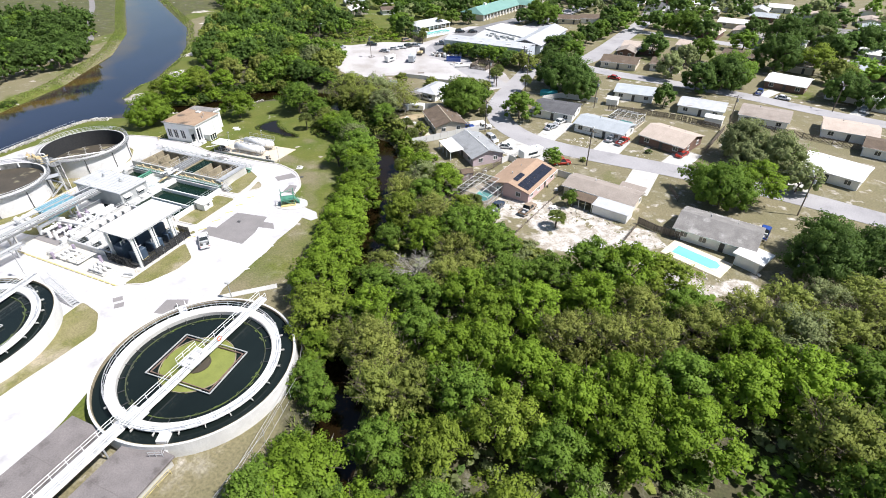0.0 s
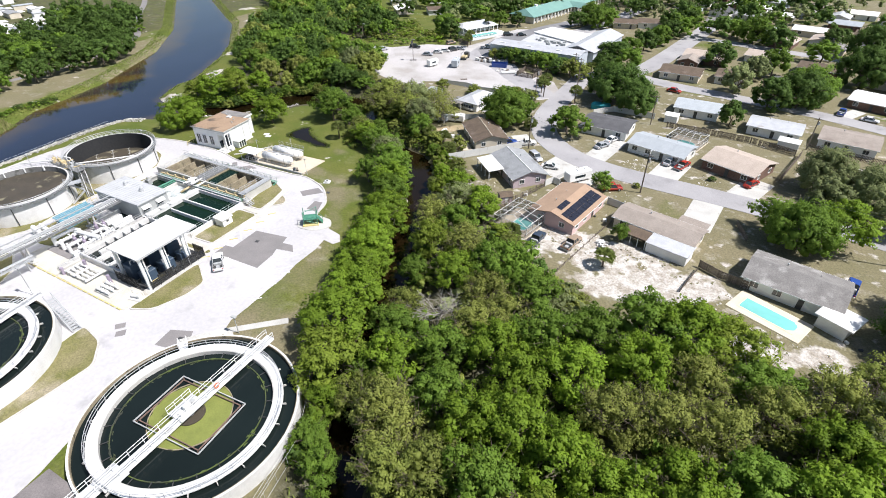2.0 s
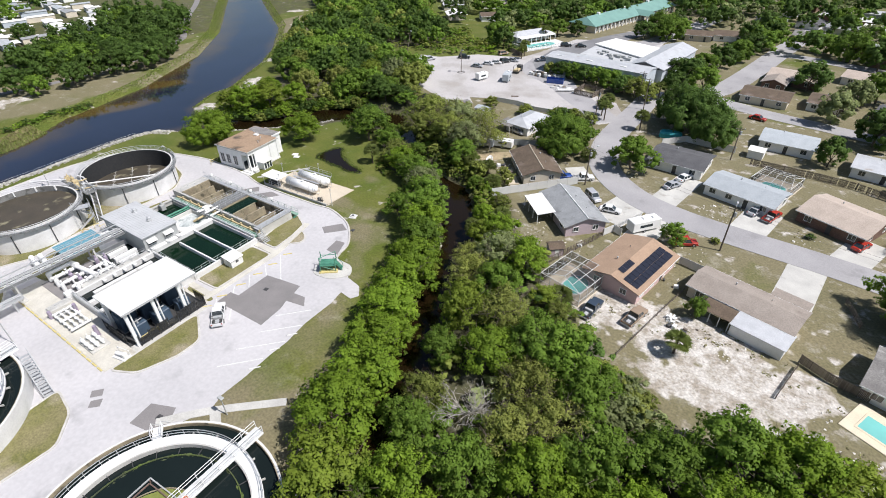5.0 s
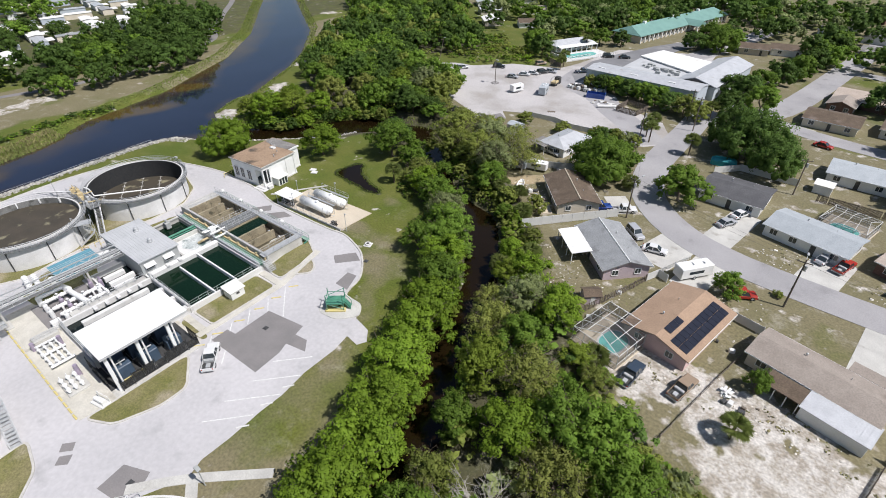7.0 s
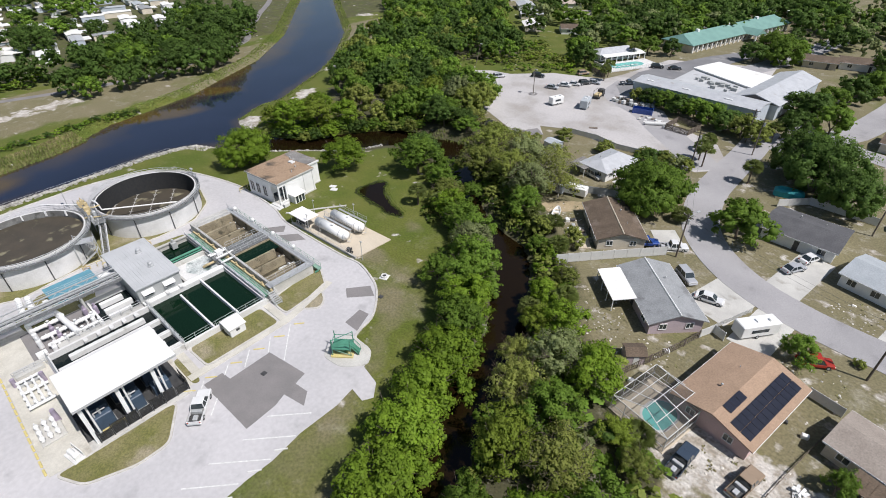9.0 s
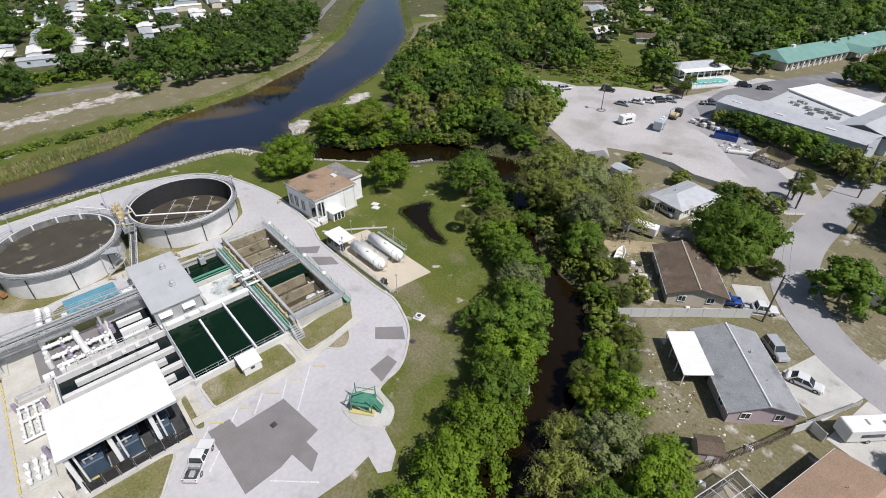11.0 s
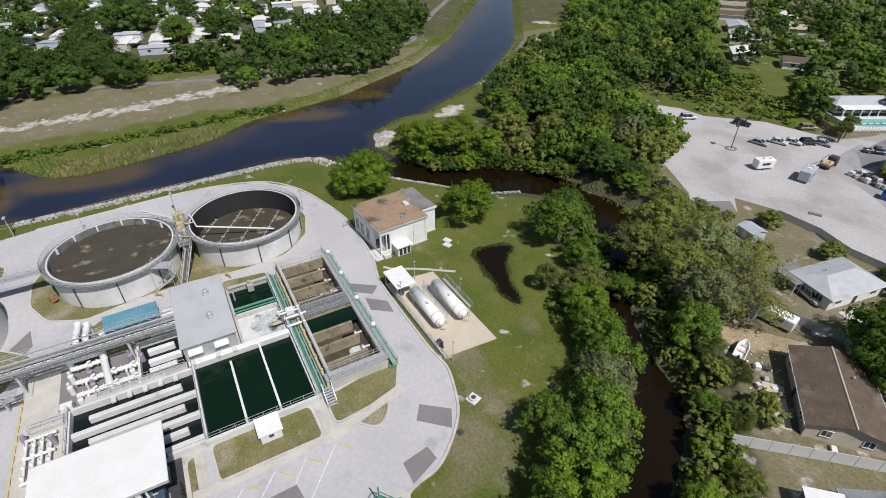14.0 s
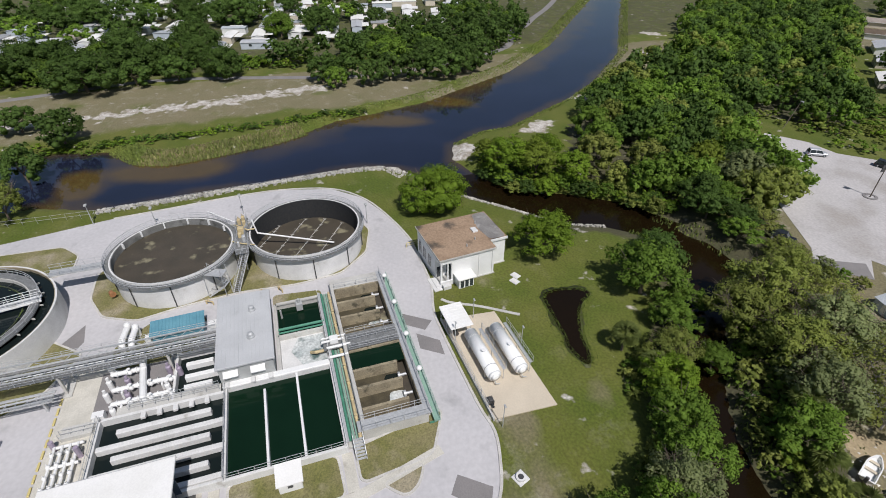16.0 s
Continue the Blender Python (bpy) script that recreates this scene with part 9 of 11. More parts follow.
fence([(24, 172), (36, 170), (50, 166), (64, 162)], 1.7, WOOD, "dark wooden fence along the back yards", gap=0.3)
fence([(-106.5, 231), (-114, 236), (-118, 241)], 1.8, WOOD, "brown wooden fence at the edge of the lot", gap=0.2)
railing([(-35.6, 12, 0), (-35.9, 22.7, 0), (-35.9, 28.1, 0), (-37.6, 37.7, 0), (-40.5, 43, 0), (-46, 50, 0)], h=1.8, gap=2.6, label="rusty chain-link fence posts beside the clarifier", rails=(1.0, 0.06), r=0.03)
railing([(-161.6, 20, 0), (-160.6, 38.4, 0), (-161.6, 52, 0), (-162.3, 66, 0), (-163, 80, 0), (-163.4, 96, 0)], h=1.5, gap=2.8, label="galvanised fence along the canal edge", rails=(1.0, 0.5), r=0.03)

# ---- yard clutter ----
rr = random.Random(29)
for i in range(34):
    x, y = rr.choice([(-52, 133.6), (-50, 135), (-12.6, 101), (-26, 117.6), (-16.4, 112), (27, 92.6), (-62, 133.6), (-64, 137)])
    s = rr.uniform(0.2, 0.5)
    box_thing("yard_junk", rr.choice(["small pale crate lying in a yard", "small white appliance lying in a yard", "dark bin lying in a yard"]), "yard clutter", rr.choice([WHITE, VINYL, DARKSTEEL, WOOD, GALV]), [(-s, s, -s * 0.7, s * 0.7, 0, s * rr.uniform(0.8, 1.8))], 0.06, rr.uniform(0, 180), x + rr.uniform(-2.4, 2.4), y + rr.uniform(-1.6, 1.6), 0)
box_thing("teal_tarp", "teal tarpaulin over a stored boat", "tarpaulin", mat("teal tarp", (0.03, 0.36, 0.38), (0.025, 0.3, 0.33), 1, 0.6), [(-3, 3, -1.4, 1.4, 0, 1.7)], 0.5, 10, -33.4, 178.4)
bf = thing("board_heap", -14.5, 101.6, 0, 20, "heap of broken white boards lying on sand", "heap")
for i in range(14):
    l, w = rr.uniform(0.5, 1.3), rr.uniform(0.15, 0.45)
    part("board", Mesh().bbox(-l / 2, l / 2, -w / 2, w / 2, 0, 0.06, 0.01), rr.choice([WHITE, VINYL, CONC_LIGHT]), bf, at=pose(rr.gauss(0, 0.4), rr.gauss(0, 0.4), 0.05 + i * 0.04, rr.uniform(-14, 14), rr.uniform(-14, 14), rr.uniform(0, 180)))
for x, y in ((-25.6, 98.2),):
    box_thing("cooler", "white box lying on the sand", "box", WHITE, [(-0.4, 0.4, -0.3, 0.3, 0, 0.5)], 0.05, 20, x, y)
for x, y, r in ((-36.4, 104.6, 20), (-34.8, 113.6, 30)):
    box_thing("plastic_tub", "white plastic tub in the yard", "tub", WHITE, [(-0.4, 0.4, -0.35, 0.35, 0, 0.5)], 0.1, r, x, y)

# mesh fence between the clarifier and the creek
cf = thing("mesh_fence", 0, 0, 0, 0, "low galvanised mesh fence beside the clarifier", "fence")
railing([(-40.1, 41.3, 0), (-38.0, 35.2, 0), (-36.9, 29.0, 0), (-36.0, 23.5, 0), (-35.2, 12, 0)], h=1.6, parent=cf, gap=2.6, material=GALV, r=0.03)

# stones, rubble and weeds in the sandy yards
yr = np.random.default_rng(17)
YARDS = [[(-34, 93), (-20, 97), (-2, 97), (10, 90), (12, 97), (-2, 104), (-12, 105), (-22, 103), (-30, 97)], [(-40, 106), (-32, 111), (-32, 118), (-43, 111)], [(-54, 118), (-46, 108), (-40, 113), (-49, 128)], [(-19, 140), (-12, 138.6), (-11, 146), (-17, 147)], [(0, 138), (5, 137.4), (5, 142), (1, 143)], [(-39, 148), (-35, 145), (-33, 153), (-35, 155)], [(-73, 137), (-64, 131), (-61, 137), (-69, 146)], [(-16, 113), (-12, 119), (-14, 126), (-22, 124)], [(8, 86), (24, 84), (26, 89), (10, 90)], [(16, 139), (30, 134), (30, 128), (14, 134)]]


def yard_points(n):
    out = []
    for poly in YARDS:
        P = np.array(poly)
        area = 0.5 * abs(np.sum(P[:, 0] * np.roll(P[:, 1], -1) - P[:, 1] * np.roll(P[:, 0], -1)))
        hub = yr.uniform(P.min(0), P.max(0), (9, 2))
        k = int(area * n)
        q = np.concatenate([yr.uniform(P.min(0), P.max(0), (k, 2)), hub[yr.integers(0, 9, k)] + yr.normal(0, 2.4, (k, 2))])
        out.append(q[inside(q[:, 0], q[:, 1], poly)])
    return np.concatenate(out)


RUBBLE = mat("pale limestone rubble", (0.66, 0.63, 0.57), (0.5, 0.47, 0.42), 0.8, 0.95, grain=0.25, island=0.3)
rub = Mesh()
for x, y in yard_points(0.62).tolist():
    s = yr.uniform(0.05, 0.17) * (2.0 if yr.random() < 0.025 else 1)
    rub.add([(x + s * a * yr.uniform(0.6, 1.3), y + s * b * yr.uniform(0.6, 1.3), s * 0.55 * c * yr.uniform(0.6, 1.2) - 0.02) for a, b, c in ((-1, -1, 0), (1, -1, 0), (1, 1, 0), (-1, 1, 0), (-.6, -.7, 1), (.7, -.6, 1), (.6, .7, 1), (-.7, .6, 1))], [(4, 5, 6, 7), (0, 1, 5, 4), (1, 2, 6, 5), (2, 3, 7, 6), (3, 0, 4, 7)])
single("rubble", rub, RUBBLE, "pale stones and rubble scattered over the yards", "rubble", "stuff")
WEED = mat("yard weeds", (0.17, 0.175, 0.065), (0.23, 0.2, 0.1), 0.3, 0.9, bump=0, grain=0.3, island=0.35)
wd = Mesh()
for x, y in yard_points(0.2).tolist():
    for _ in range(5):
        a, s, h = yr.uniform(0, 6.28), yr.uniform(0.06, 0.2), yr.uniform(0.04, 0.16)
        c, q = math.cos(a) * s, math.sin(a) * s
        ox, oy = x + yr.normal(0, 0.16), y + yr.normal(0, 0.16)
        wd.add([(ox - c, oy - q, -0.02), (ox + c, oy + q, -0.02), (ox + c * 0.6 + q, oy + q * 0.6 - c, h), (ox - c * 0.6 + q, oy - q * 0.6 - c, h)], [(0, 1, 2, 3)])
single("weeds", wd, WEED, "tufts of dry weeds over the yards", "weeds", "stuff")


# ---- trees ----
def quad_ball():
    """A ball of 24 four-sided faces."""
    V, F = [], []
    for ax in range(3):
        for s in (-1, 1):
            ids = []
            for a in (-1, 0, 1):
                for b in (-1, 0, 1):
                    p = [0, 0, 0]
                    p[ax], p[(ax + 1) % 3], p[(ax + 2) % 3] = s, a, b
                    p = tuple(p)
                    if p not in V:
                        V.append(p)
                    ids.append(V.index(p))
            for i, j in ((0, 0), (0, 1), (1, 0), (1, 1)):
                f = (ids[3 * i + j], ids[3 * i + 3 + j], ids[3 * i + 4 + j], ids[3 * i + 1 + j])
                F.append(f if s > 0 else f[::-1])
    V = np.array(V, float)
    return V / np.linalg.norm(V, axis=1)[:, None], np.array(F)


BALL = quad_ball()


def crown_arrays(seed, R, H0, H1, lobes, leaves, size, flat=0.75, core=0.6, round_core=False, low=-0.35):
    """Leaf sprays in clumps, the clumps in lobes, the lobes on an uneven dome. Quads only."""
    rng = np.random.default_rng(seed)
    H = H1 - H0
    ang = np.arange(lobes) * 2.399963 + rng.uniform(-0.5, 0.5, lobes)
    u = np.linspace(1.0, low, lobes) + rng.uniform(-0.12, 0.12, lobes)
    lump = 1 + 0.16 * np.sin(2 * ang + seed) + 0.12 * np.sin(3 * ang + 2.1 * seed) + rng.normal(0, 0.09, lobes)
    rho = np.sqrt(np.clip(1 - u * u, 0.03, 1)) * lump
    C = np.stack([R * 0.78 * rho * np.cos(ang), R * 0.78 * rho * np.sin(ang), H0 + H * (0.4 + 0.46 * u * rng.uniform(0.85, 1.1, lobes))], -1)
    C = np.concatenate([C, np.stack([rng.normal(0, R * 0.25, lobes // 3), rng.normal(0, R * 0.25, lobes // 3), H0 + H * rng.uniform(0.35, 0.8, lobes // 3)], -1)])
    lr = R * rng.uniform(0.2, 0.36, len(C))
    sub = 6
    k = np.repeat(np.arange(len(C)), sub)
    d = rng.normal(size=(len(k), 3))
    d /= np.linalg.norm(d, axis=1)[:, None]
    d[:, 2] = d[:, 2] * 0.7 + 0.2
    S = C[k] + d * (lr[k] * rng.uniform(0.45, 0.95, len(k)))[:, None]
    sr = lr[k] * rng.uniform(0.28, 0.6, len(k))
    w = sr ** 2
    j = rng.choice(len(S), leaves, p=w / w.sum())
    d = rng.normal(size=(leaves, 3))
    d /= np.linalg.norm(d, axis=1)[:, None]
    d[:, 2] = np.abs(d[:, 2]) * 1.15 - 0.4
    P = S[j] + d * (sr[j] * rng.uniform(0.35, 1.15, leaves))[:, None] * np.array([1, 1, flat])
    out = P - np.array([0, 0, H0 + H * 0.35])
    out /= np.linalg.norm(out, axis=1)[:, None] + 1e-6
    lobe = P - C[k[j]]
    lobe /= np.linalg.norm(lobe, axis=1)[:, None] + 1e-6
    soft = 0.4 * d + 0.4 * lobe + 0.2 * out + rng.normal(0, 0.12, (leaves, 3)) + np.array([0, 0, 0.28])
    soft /= np.linalg.norm(soft, axis=1)[:, None]
    nrm = 0.5 * d + 0.45 * out + rng.normal(0, 0.45, (leaves, 3)) + np.array([0, 0, 0.3])
    nrm *= np.where((nrm * soft).sum(1) < 0, -1, 1)[:, None]
    nrm /= np.linalg.norm(nrm, axis=1)[:, None]
    t = np.cross(nrm, rng.normal(size=(leaves, 3)))
    t /= np.linalg.norm(t, axis=1)[:, None]
    b = np.cross(nrm, t)
    s = size * 0.86 * rng.uniform(0.5, 1.4, leaves)[:, None]
    V = np.stack([P - t * s, P - b * s * 0.72 + nrm * s * 0.2, P + t * s - nrm * s * 0.1, P + b * s * 0.72 + nrm * s * 0.2], 1).reshape(-1, 3)
    soft = soft * 0.92 + nrm * 0.08
    cube = np.array([(-1, -1, -1), (1, -1, -1), (1, 1, -1), (-1, 1, -1), (-1, -1, 1), (1, -1, 1), (1, 1, 1), (-1, 1, 1)]) * 0.577
    q = np.array([(0, 3, 2, 1), (4, 5, 6, 7), (0, 1, 5, 4), (1, 2, 6, 5), (2, 3, 7, 6), (3, 0, 4, 7)])
    if round_core:
        cube, q = BALL
    K = (C[:, None] + (cube[None] * rng.uniform(0.8, 1.15, (len(C), len(cube), 1))) * (lr * core)[:, None, None] - np.array([0, 0, 0.15]) * lr[:, None, None]).reshape(-1, 3)
    F = np.concatenate([np.arange(4 * leaves).reshape(-1, 4), (np.arange(len(C))[:, None, None] * len(cube) + q[None] + 4 * leaves).reshape(-1, 4)])
    N = np.concatenate([np.repeat(soft, 4, 0), np.tile(cube, (len(C), 1))])
    return np.concatenate([V, K]), F, N / np.linalg.norm(N, axis=1)[:, None]


def quad_mesh(name, V, F, N, materials, index=None, tint=None):
    me = bpy.data.meshes.new(name)
    me.vertices.add(len(V))
    me.vertices.foreach_set("co", V.astype(np.float32).ravel())
    me.loops.add(F.size)
    me.loops.foreach_set("vertex_index", F.astype(np.int32).ravel())
    me.polygons.add(len(F))
    me.polygons.foreach_set("loop_start", np.arange(0, F.size, 4, dtype=np.int32))
    for m in materials:
        me.materials.append(m)
    if index is not None:
        me.polygons.foreach_set("material_index", index.astype(np.int32))
    if tint is not None:
        me.attributes.new("tint", "FLOAT", "POINT").data.foreach_set("value", tint.astype(np.float32))
    me.update(calc_edges=True)
    me.normals_split_custom_set_from_vertices(N.astype(np.float32))
    return me


def limbs_mesh(seed, R, H0, H1, n, material, r0=0.28, twigs=0):
    """A tapered trunk with forking limbs."""
    rng = random.Random(seed)
    m = Mesh()
    lean = Vector((rng.uniform(-0.4, 0.4), rng.uniform(-0.4, 0.4), H0))
    m.rod((0, 0, -0.4), lean, r0, 8, r0 * 0.75)
    for i in range(n):
        a = 2 * math.pi * (i + rng.random() * 0.5) / n
        q = Vector((math.cos(a) * R * rng.uniform(0.3, 0.5), math.sin(a) * R * rng.uniform(0.3, 0.5), H0 + (H1 - H0) * rng.uniform(0.25, 0.5)))
        m.rod(lean - Vector((0, 0, 0.3)), q, r0 * 0.5, 6, r0 * 0.25)
        for j in range(3 + twigs):
            e = q + Vector((math.cos(a + rng.uniform(-1, 1)) * R * rng.uniform(0.2, 0.5), math.sin(a + rng.uniform(-1, 1)) * R * rng.uniform(0.2, 0.5), (H1 - H0) * rng.uniform(0.1, 0.45)))
            m.rod(q, e, r0 * 0.22, 5, r0 * 0.06)
            for _ in range(twigs):
                w = e + Vector((rng.uniform(-1, 1), rng.uniform(-1, 1), rng.uniform(0, 0.9))) * R * 0.28
                m.rod(e.lerp(q, rng.uniform(0, 0.5)), w, r0 * 0.09, 4, r0 * 0.03)
    return m.data("trunk", material)


# kinds at radius 5 m and height 9 m; copies are scaled
NEAR, MID, FAR = {}, {}, {}
for kind, lobes, leaves, size, flat, core in (("lush", 36, 8000, 0.23, 0.8, 0.5), ("green", 34, 7600, 0.23, 0.8, 0.5), ("dark", 34, 7600, 0.235, 0.8, 0.55), ("olive", 36, 7000, 0.22, 0.9, 0.5), ("moss", 34, 7000, 0.22, 0.95, 0.5), ("dull", 32, 5400, 0.2, 0.95, 0.3), ("yellow", 34, 7200, 0.225, 0.8, 0.45)):
    sd = sum(map(ord, kind))
    NEAR[kind] = [(limbs_mesh(sd + i, 5, 2.6, 9, 6, BARK, twigs=3 if kind in ("dull", "moss", "olive") else 0), quad_mesh("crown", *crown_arrays(sd + i, 5, 1.3, 9, lobes, leaves, size * 0.86, flat, core * 0.8), [LEAF[kind]])) for i in range(3)]
    MID[kind] = [(limbs_mesh(sd + 9 + i, 5, 2.4, 9, 4, BARK), quad_mesh("crown", *crown_arrays(sd + 9 + i, 5, 1.1, 9, 30, 4200, 0.29, 0.85, 0.5, True, -0.6), [LEAF[kind]])) for i in range(2)]
    FAR[kind] = [crown_arrays(sd + 20 + i, 5, 0.8, 9, lb, n, sz, 0.85, cc, cc > 0.92) for i, (lb, n, sz, cc) in enumerate(((22, 1500, 0.4, 0.5), (22, 1500, 0.4, 0.5), (13, 620, 0.52, 0.64), (7, 150, 0.95, 0.6)))]
BIG = {kind: [(limbs_mesh(sum(map(ord, kind)) + 40 + i, 8, 2.6, 11, 8, BARK, 0.42), quad_mesh("crown", *crown_arrays(sum(map(ord, kind)) + 40 + i, 8, 1.0, 11, 64, 15500, 0.235, 0.85, 0.4, True, -0.65), [LEAF[kind]])) for i in range(2)] for kind in ("dark", "green", "moss", "lush")}
LABEL = {"lush": "bright green leafy tree with a dense rounded crown", "green": "green broadleaf tree with a full crown", "dark": "dark green spreading oak tree", "olive": "olive-green tree with feathery foliage", "moss": "grey-green tree hung with pale foliage", "dull": "thin brownish-green tree with bare twigs showing", "yellow": "yellow-green leafy tree with a loose crown"}
tree_rng = random.Random(21)


def tree(x, y, r, h, kind, lod=None, group=""):
    big = r >= 6.2 and kind in BIG
    lib = BIG[kind] if big else (lod or NEAR)[kind]
    tk, cr = lib[tree_rng.randrange(len(lib))]
    gz = float(ground_z(np.array([x]), np.array([y]))[0])
    ob = thing("tree", x, y, max(gz, -1.4), tree_rng.uniform(0, 360), LABEL[kind], "tree", group)
    ob.scale = (r / 8, r / 8, h / 11) if big else (r / 5, r / 5, h / 9)
    part("trunk", tk, BARK, ob)
    part("crown", cr, LEAF[kind], ob)
    return ob


def grove(name, label, trees, coarse=False):
    """Many trees that nobody could count, as one mesh."""
    kinds = list(LEAF)
    Vs, Fs, Ns, Is, Ts, n = [], [], [], [], [], 0
    rg = random.Random(len(trees))
    for x, y, r, h, kind in trees:
        V, F, N = FAR[kind][3 if r < 3.4 and coarse else 2 if coarse or math.hypot(x + 90, y - 60) > 165 else rg.randrange(2)]
        a, sc = rg.uniform(0, 6.283), r / 5
        c, q = math.cos(a) * sc, math.sin(a) * sc
        gz = max(float(ground_z(np.array([x]), np.array([y]))[0]), -1.4)
        Vs.append(np.stack([x + V[:, 0] * c - V[:, 1] * q, y + V[:, 0] * q + V[:, 1] * c, gz + V[:, 2] * h / 9], -1))
        Ns.append(np.stack([(N[:, 0] * c - N[:, 1] * q) / sc, (N[:, 0] * q + N[:, 1] * c) / sc, N[:, 2]], -1))
        Fs.append(F + n)
        Is.append(np.full(len(F), kinds.index(kind)))
        Ts.append(np.full(len(V), rg.uniform(-0.22, 0.2)))
        n += len(V)
    me = quad_mesh(name, np.concatenate(Vs), np.concatenate(Fs), np.concatenate(Ns), [LEAF[k] for k in kinds], np.concatenate(Is), np.concatenate(Ts))
    tagged(new(name, me), label, "trees", kind="stuff")


# row between the works and the creek
for x, y, r, h, k in ((-41.5, 50, 5.2, 8.5, "yellow"), (-38, 44.5, 3.2, 6, "lush"), (-36.6, 39, 2.6, 4.6, "green"), (-46.2, 56.5, 5.0, 8.5, "lush"), (-47.4, 63.5, 5.0, 8.5, "lush"), (-50.8, 69, 4.2, 7.5, "lush"), (-53.2, 76.4, 4.8, 8, "lush"), (-50.6, 73.5, 3.6, 7, "lush"), (-55.8, 83, 4.6, 8, "lush"), (-57.6, 88.6, 4.6, 8.5, "lush"), (-59.8, 94.2, 4.4, 8.5, "green"), (-62.6, 98.8, 4.2, 8.5, "lush"), (-65.6, 103.6, 4.2, 8.5, "green"), (-68.4, 108.4, 4.0, 8.5, "green"), (-72, 112.6, 3.6, 8, "moss"), (-75.2, 116.4, 3.4, 7, "green")):
    tree(x, y, r * (1.13 if x > -130 else 1), h, k)
for x, y, r, h, k in ((-79.8, 118.4, 3.8, 7, "green"), (-85.2, 121, 3.6, 6.5, "lush"), (-90.5, 125.6, 3.4, 6, "olive"), (-95.4, 129.6, 3.2, 6, "green"), (-104.4, 131, 5.2, 10, "green"), (-107.4, 136, 4.0, 8.4, "dark"), (-99.2, 134.4, 2.8, 6, "green"), (-71.4, 102.4, 3.2, 6.5, "green"), (-120, 120.8, 5.3, 8.4, "lush"), (-142, 106.6, 7.0, 9.2, "lush"), (-112.4, 139, 3.2, 5.5, "dark"), (-31.2, 21, 3.4, 6, "green"), (-30, 14, 3.4, 6, "lush"), (-27.4, 25.4, 4.8, 8, "lush")):
    tree(x, y, r * (1.13 if x > -130 else 1), h, k)
for x, y, r, h, k in ((-28.8, 22.6, 4.2, 7, "lush"), (-28.4, 17.4, 4.6, 7.5, "green"), (-33.4, 46.6, 3.6, 7, "olive"), (-31.2, 28.4, 2.6, 4.4, "green"), (-36.4, 51.4, 3.2, 6.5, "green"), (-164.5, 22, 4.4, 8, "olive"), (-162.5, 14, 5, 9, "dark"), (-168.5, 17, 4.6, 8.5, "green"), (-160, 6, 5, 9, "green")):
    tree(x, y, r * (1.13 if x > -130 else 1), h, k)
# far side of the creek down to the sandy yards
for x, y, r, h, k in ((-38.6, 66, 3.4, 6, "olive"), (-41.6, 74, 3.4, 6.5, "green"), (-42.6, 82.5, 4.4, 8, "yellow"), (-46.4, 90.6, 4.2, 7, "dull"), (-41, 90, 4.4, 8, "green"), (-45, 98.5, 4.4, 7.5, "moss"), (-40.4, 99.6, 4.4, 7.5, "lush"), (-50.4, 96.6, 3.2, 5.5, "dull"), (-36.6, 84.4, 4.8, 8, "dull"), (-34.6, 76, 4.6, 7.6, "lush"), (-29.6, 80.8, 4.8, 8.5, "green"), (-24.2, 80.4, 5.2, 9.5, "green"), (-19.8, 76.4, 4.4, 8, "green"), (-27, 73.4, 4.6, 7, "dull"), (-22, 69.6, 4.4, 7, "dull"), (-37.2, 60.6, 4.2, 7, "green")):
    tree(x, y, r, h, k)
for x, y, r, h, k in ((-33.4, 53.4, 4.4, 8.5, "lush"), (-28, 58.6, 4.4, 8, "green"), (-25.4, 64.8, 4.4, 7.5, "dull"), (-29.4, 45.6, 4.6, 9.5, "dull"), (-23.4, 50.2, 4.6, 9, "green"), (-20.4, 61.4, 4.8, 9.5, "lush"), (-14.4, 66.4, 5.0, 9.5, "green"), (-15.4, 57.6, 4.8, 9, "lush"), (-9.2, 62.2, 5.0, 9.5, "lush"), (-8.4, 71, 5.0, 9, "green"), (-2, 76.8, 5.6, 10, "green"), (4, 77.6, 5.6, 10.4, "lush"), (10.2, 77.4, 5.0, 9, "yellow"), (-1.4, 67.4, 5.0, 9.5, "lush"), (6.0, 68.4, 4.6, 8.5, "dull"), (-3.2, 57.6, 4.8, 9.5, "dull")):
    tree(x, y, r, h, k)
for x, y, r, h, k in ((3.4, 60.2, 4.8, 9, "dull"), (9.6, 61.4, 4.6, 9, "dull"), (16, 67.4, 4.6, 8.5, "dull"), (22, 65, 4.8, 9, "lush"), (28, 69.2, 5.2, 10, "moss"), (35, 73.6, 5.2, 9, "olive"), (-18.4, 48.6, 4.6, 9.5, "lush"), (-12.4, 50, 5.0, 10, "lush"), (-6.4, 48.4, 5.0, 10, "lush"), (-13.6, 41.6, 4.8, 9.5, "green"), (-20.4, 40.4, 4.4, 8.5, "olive"), (-6.8, 39.4, 5.0, 9.5, "yellow"), (0, 46.4, 5.0, 10, "lush"), (6.4, 50.6, 5.2, 10.5, "lush"), (13.2, 54.4, 5.2, 10, "green"), (0.4, 37.6, 5.0, 9, "green")):
    tree(x, y, r, h, k)
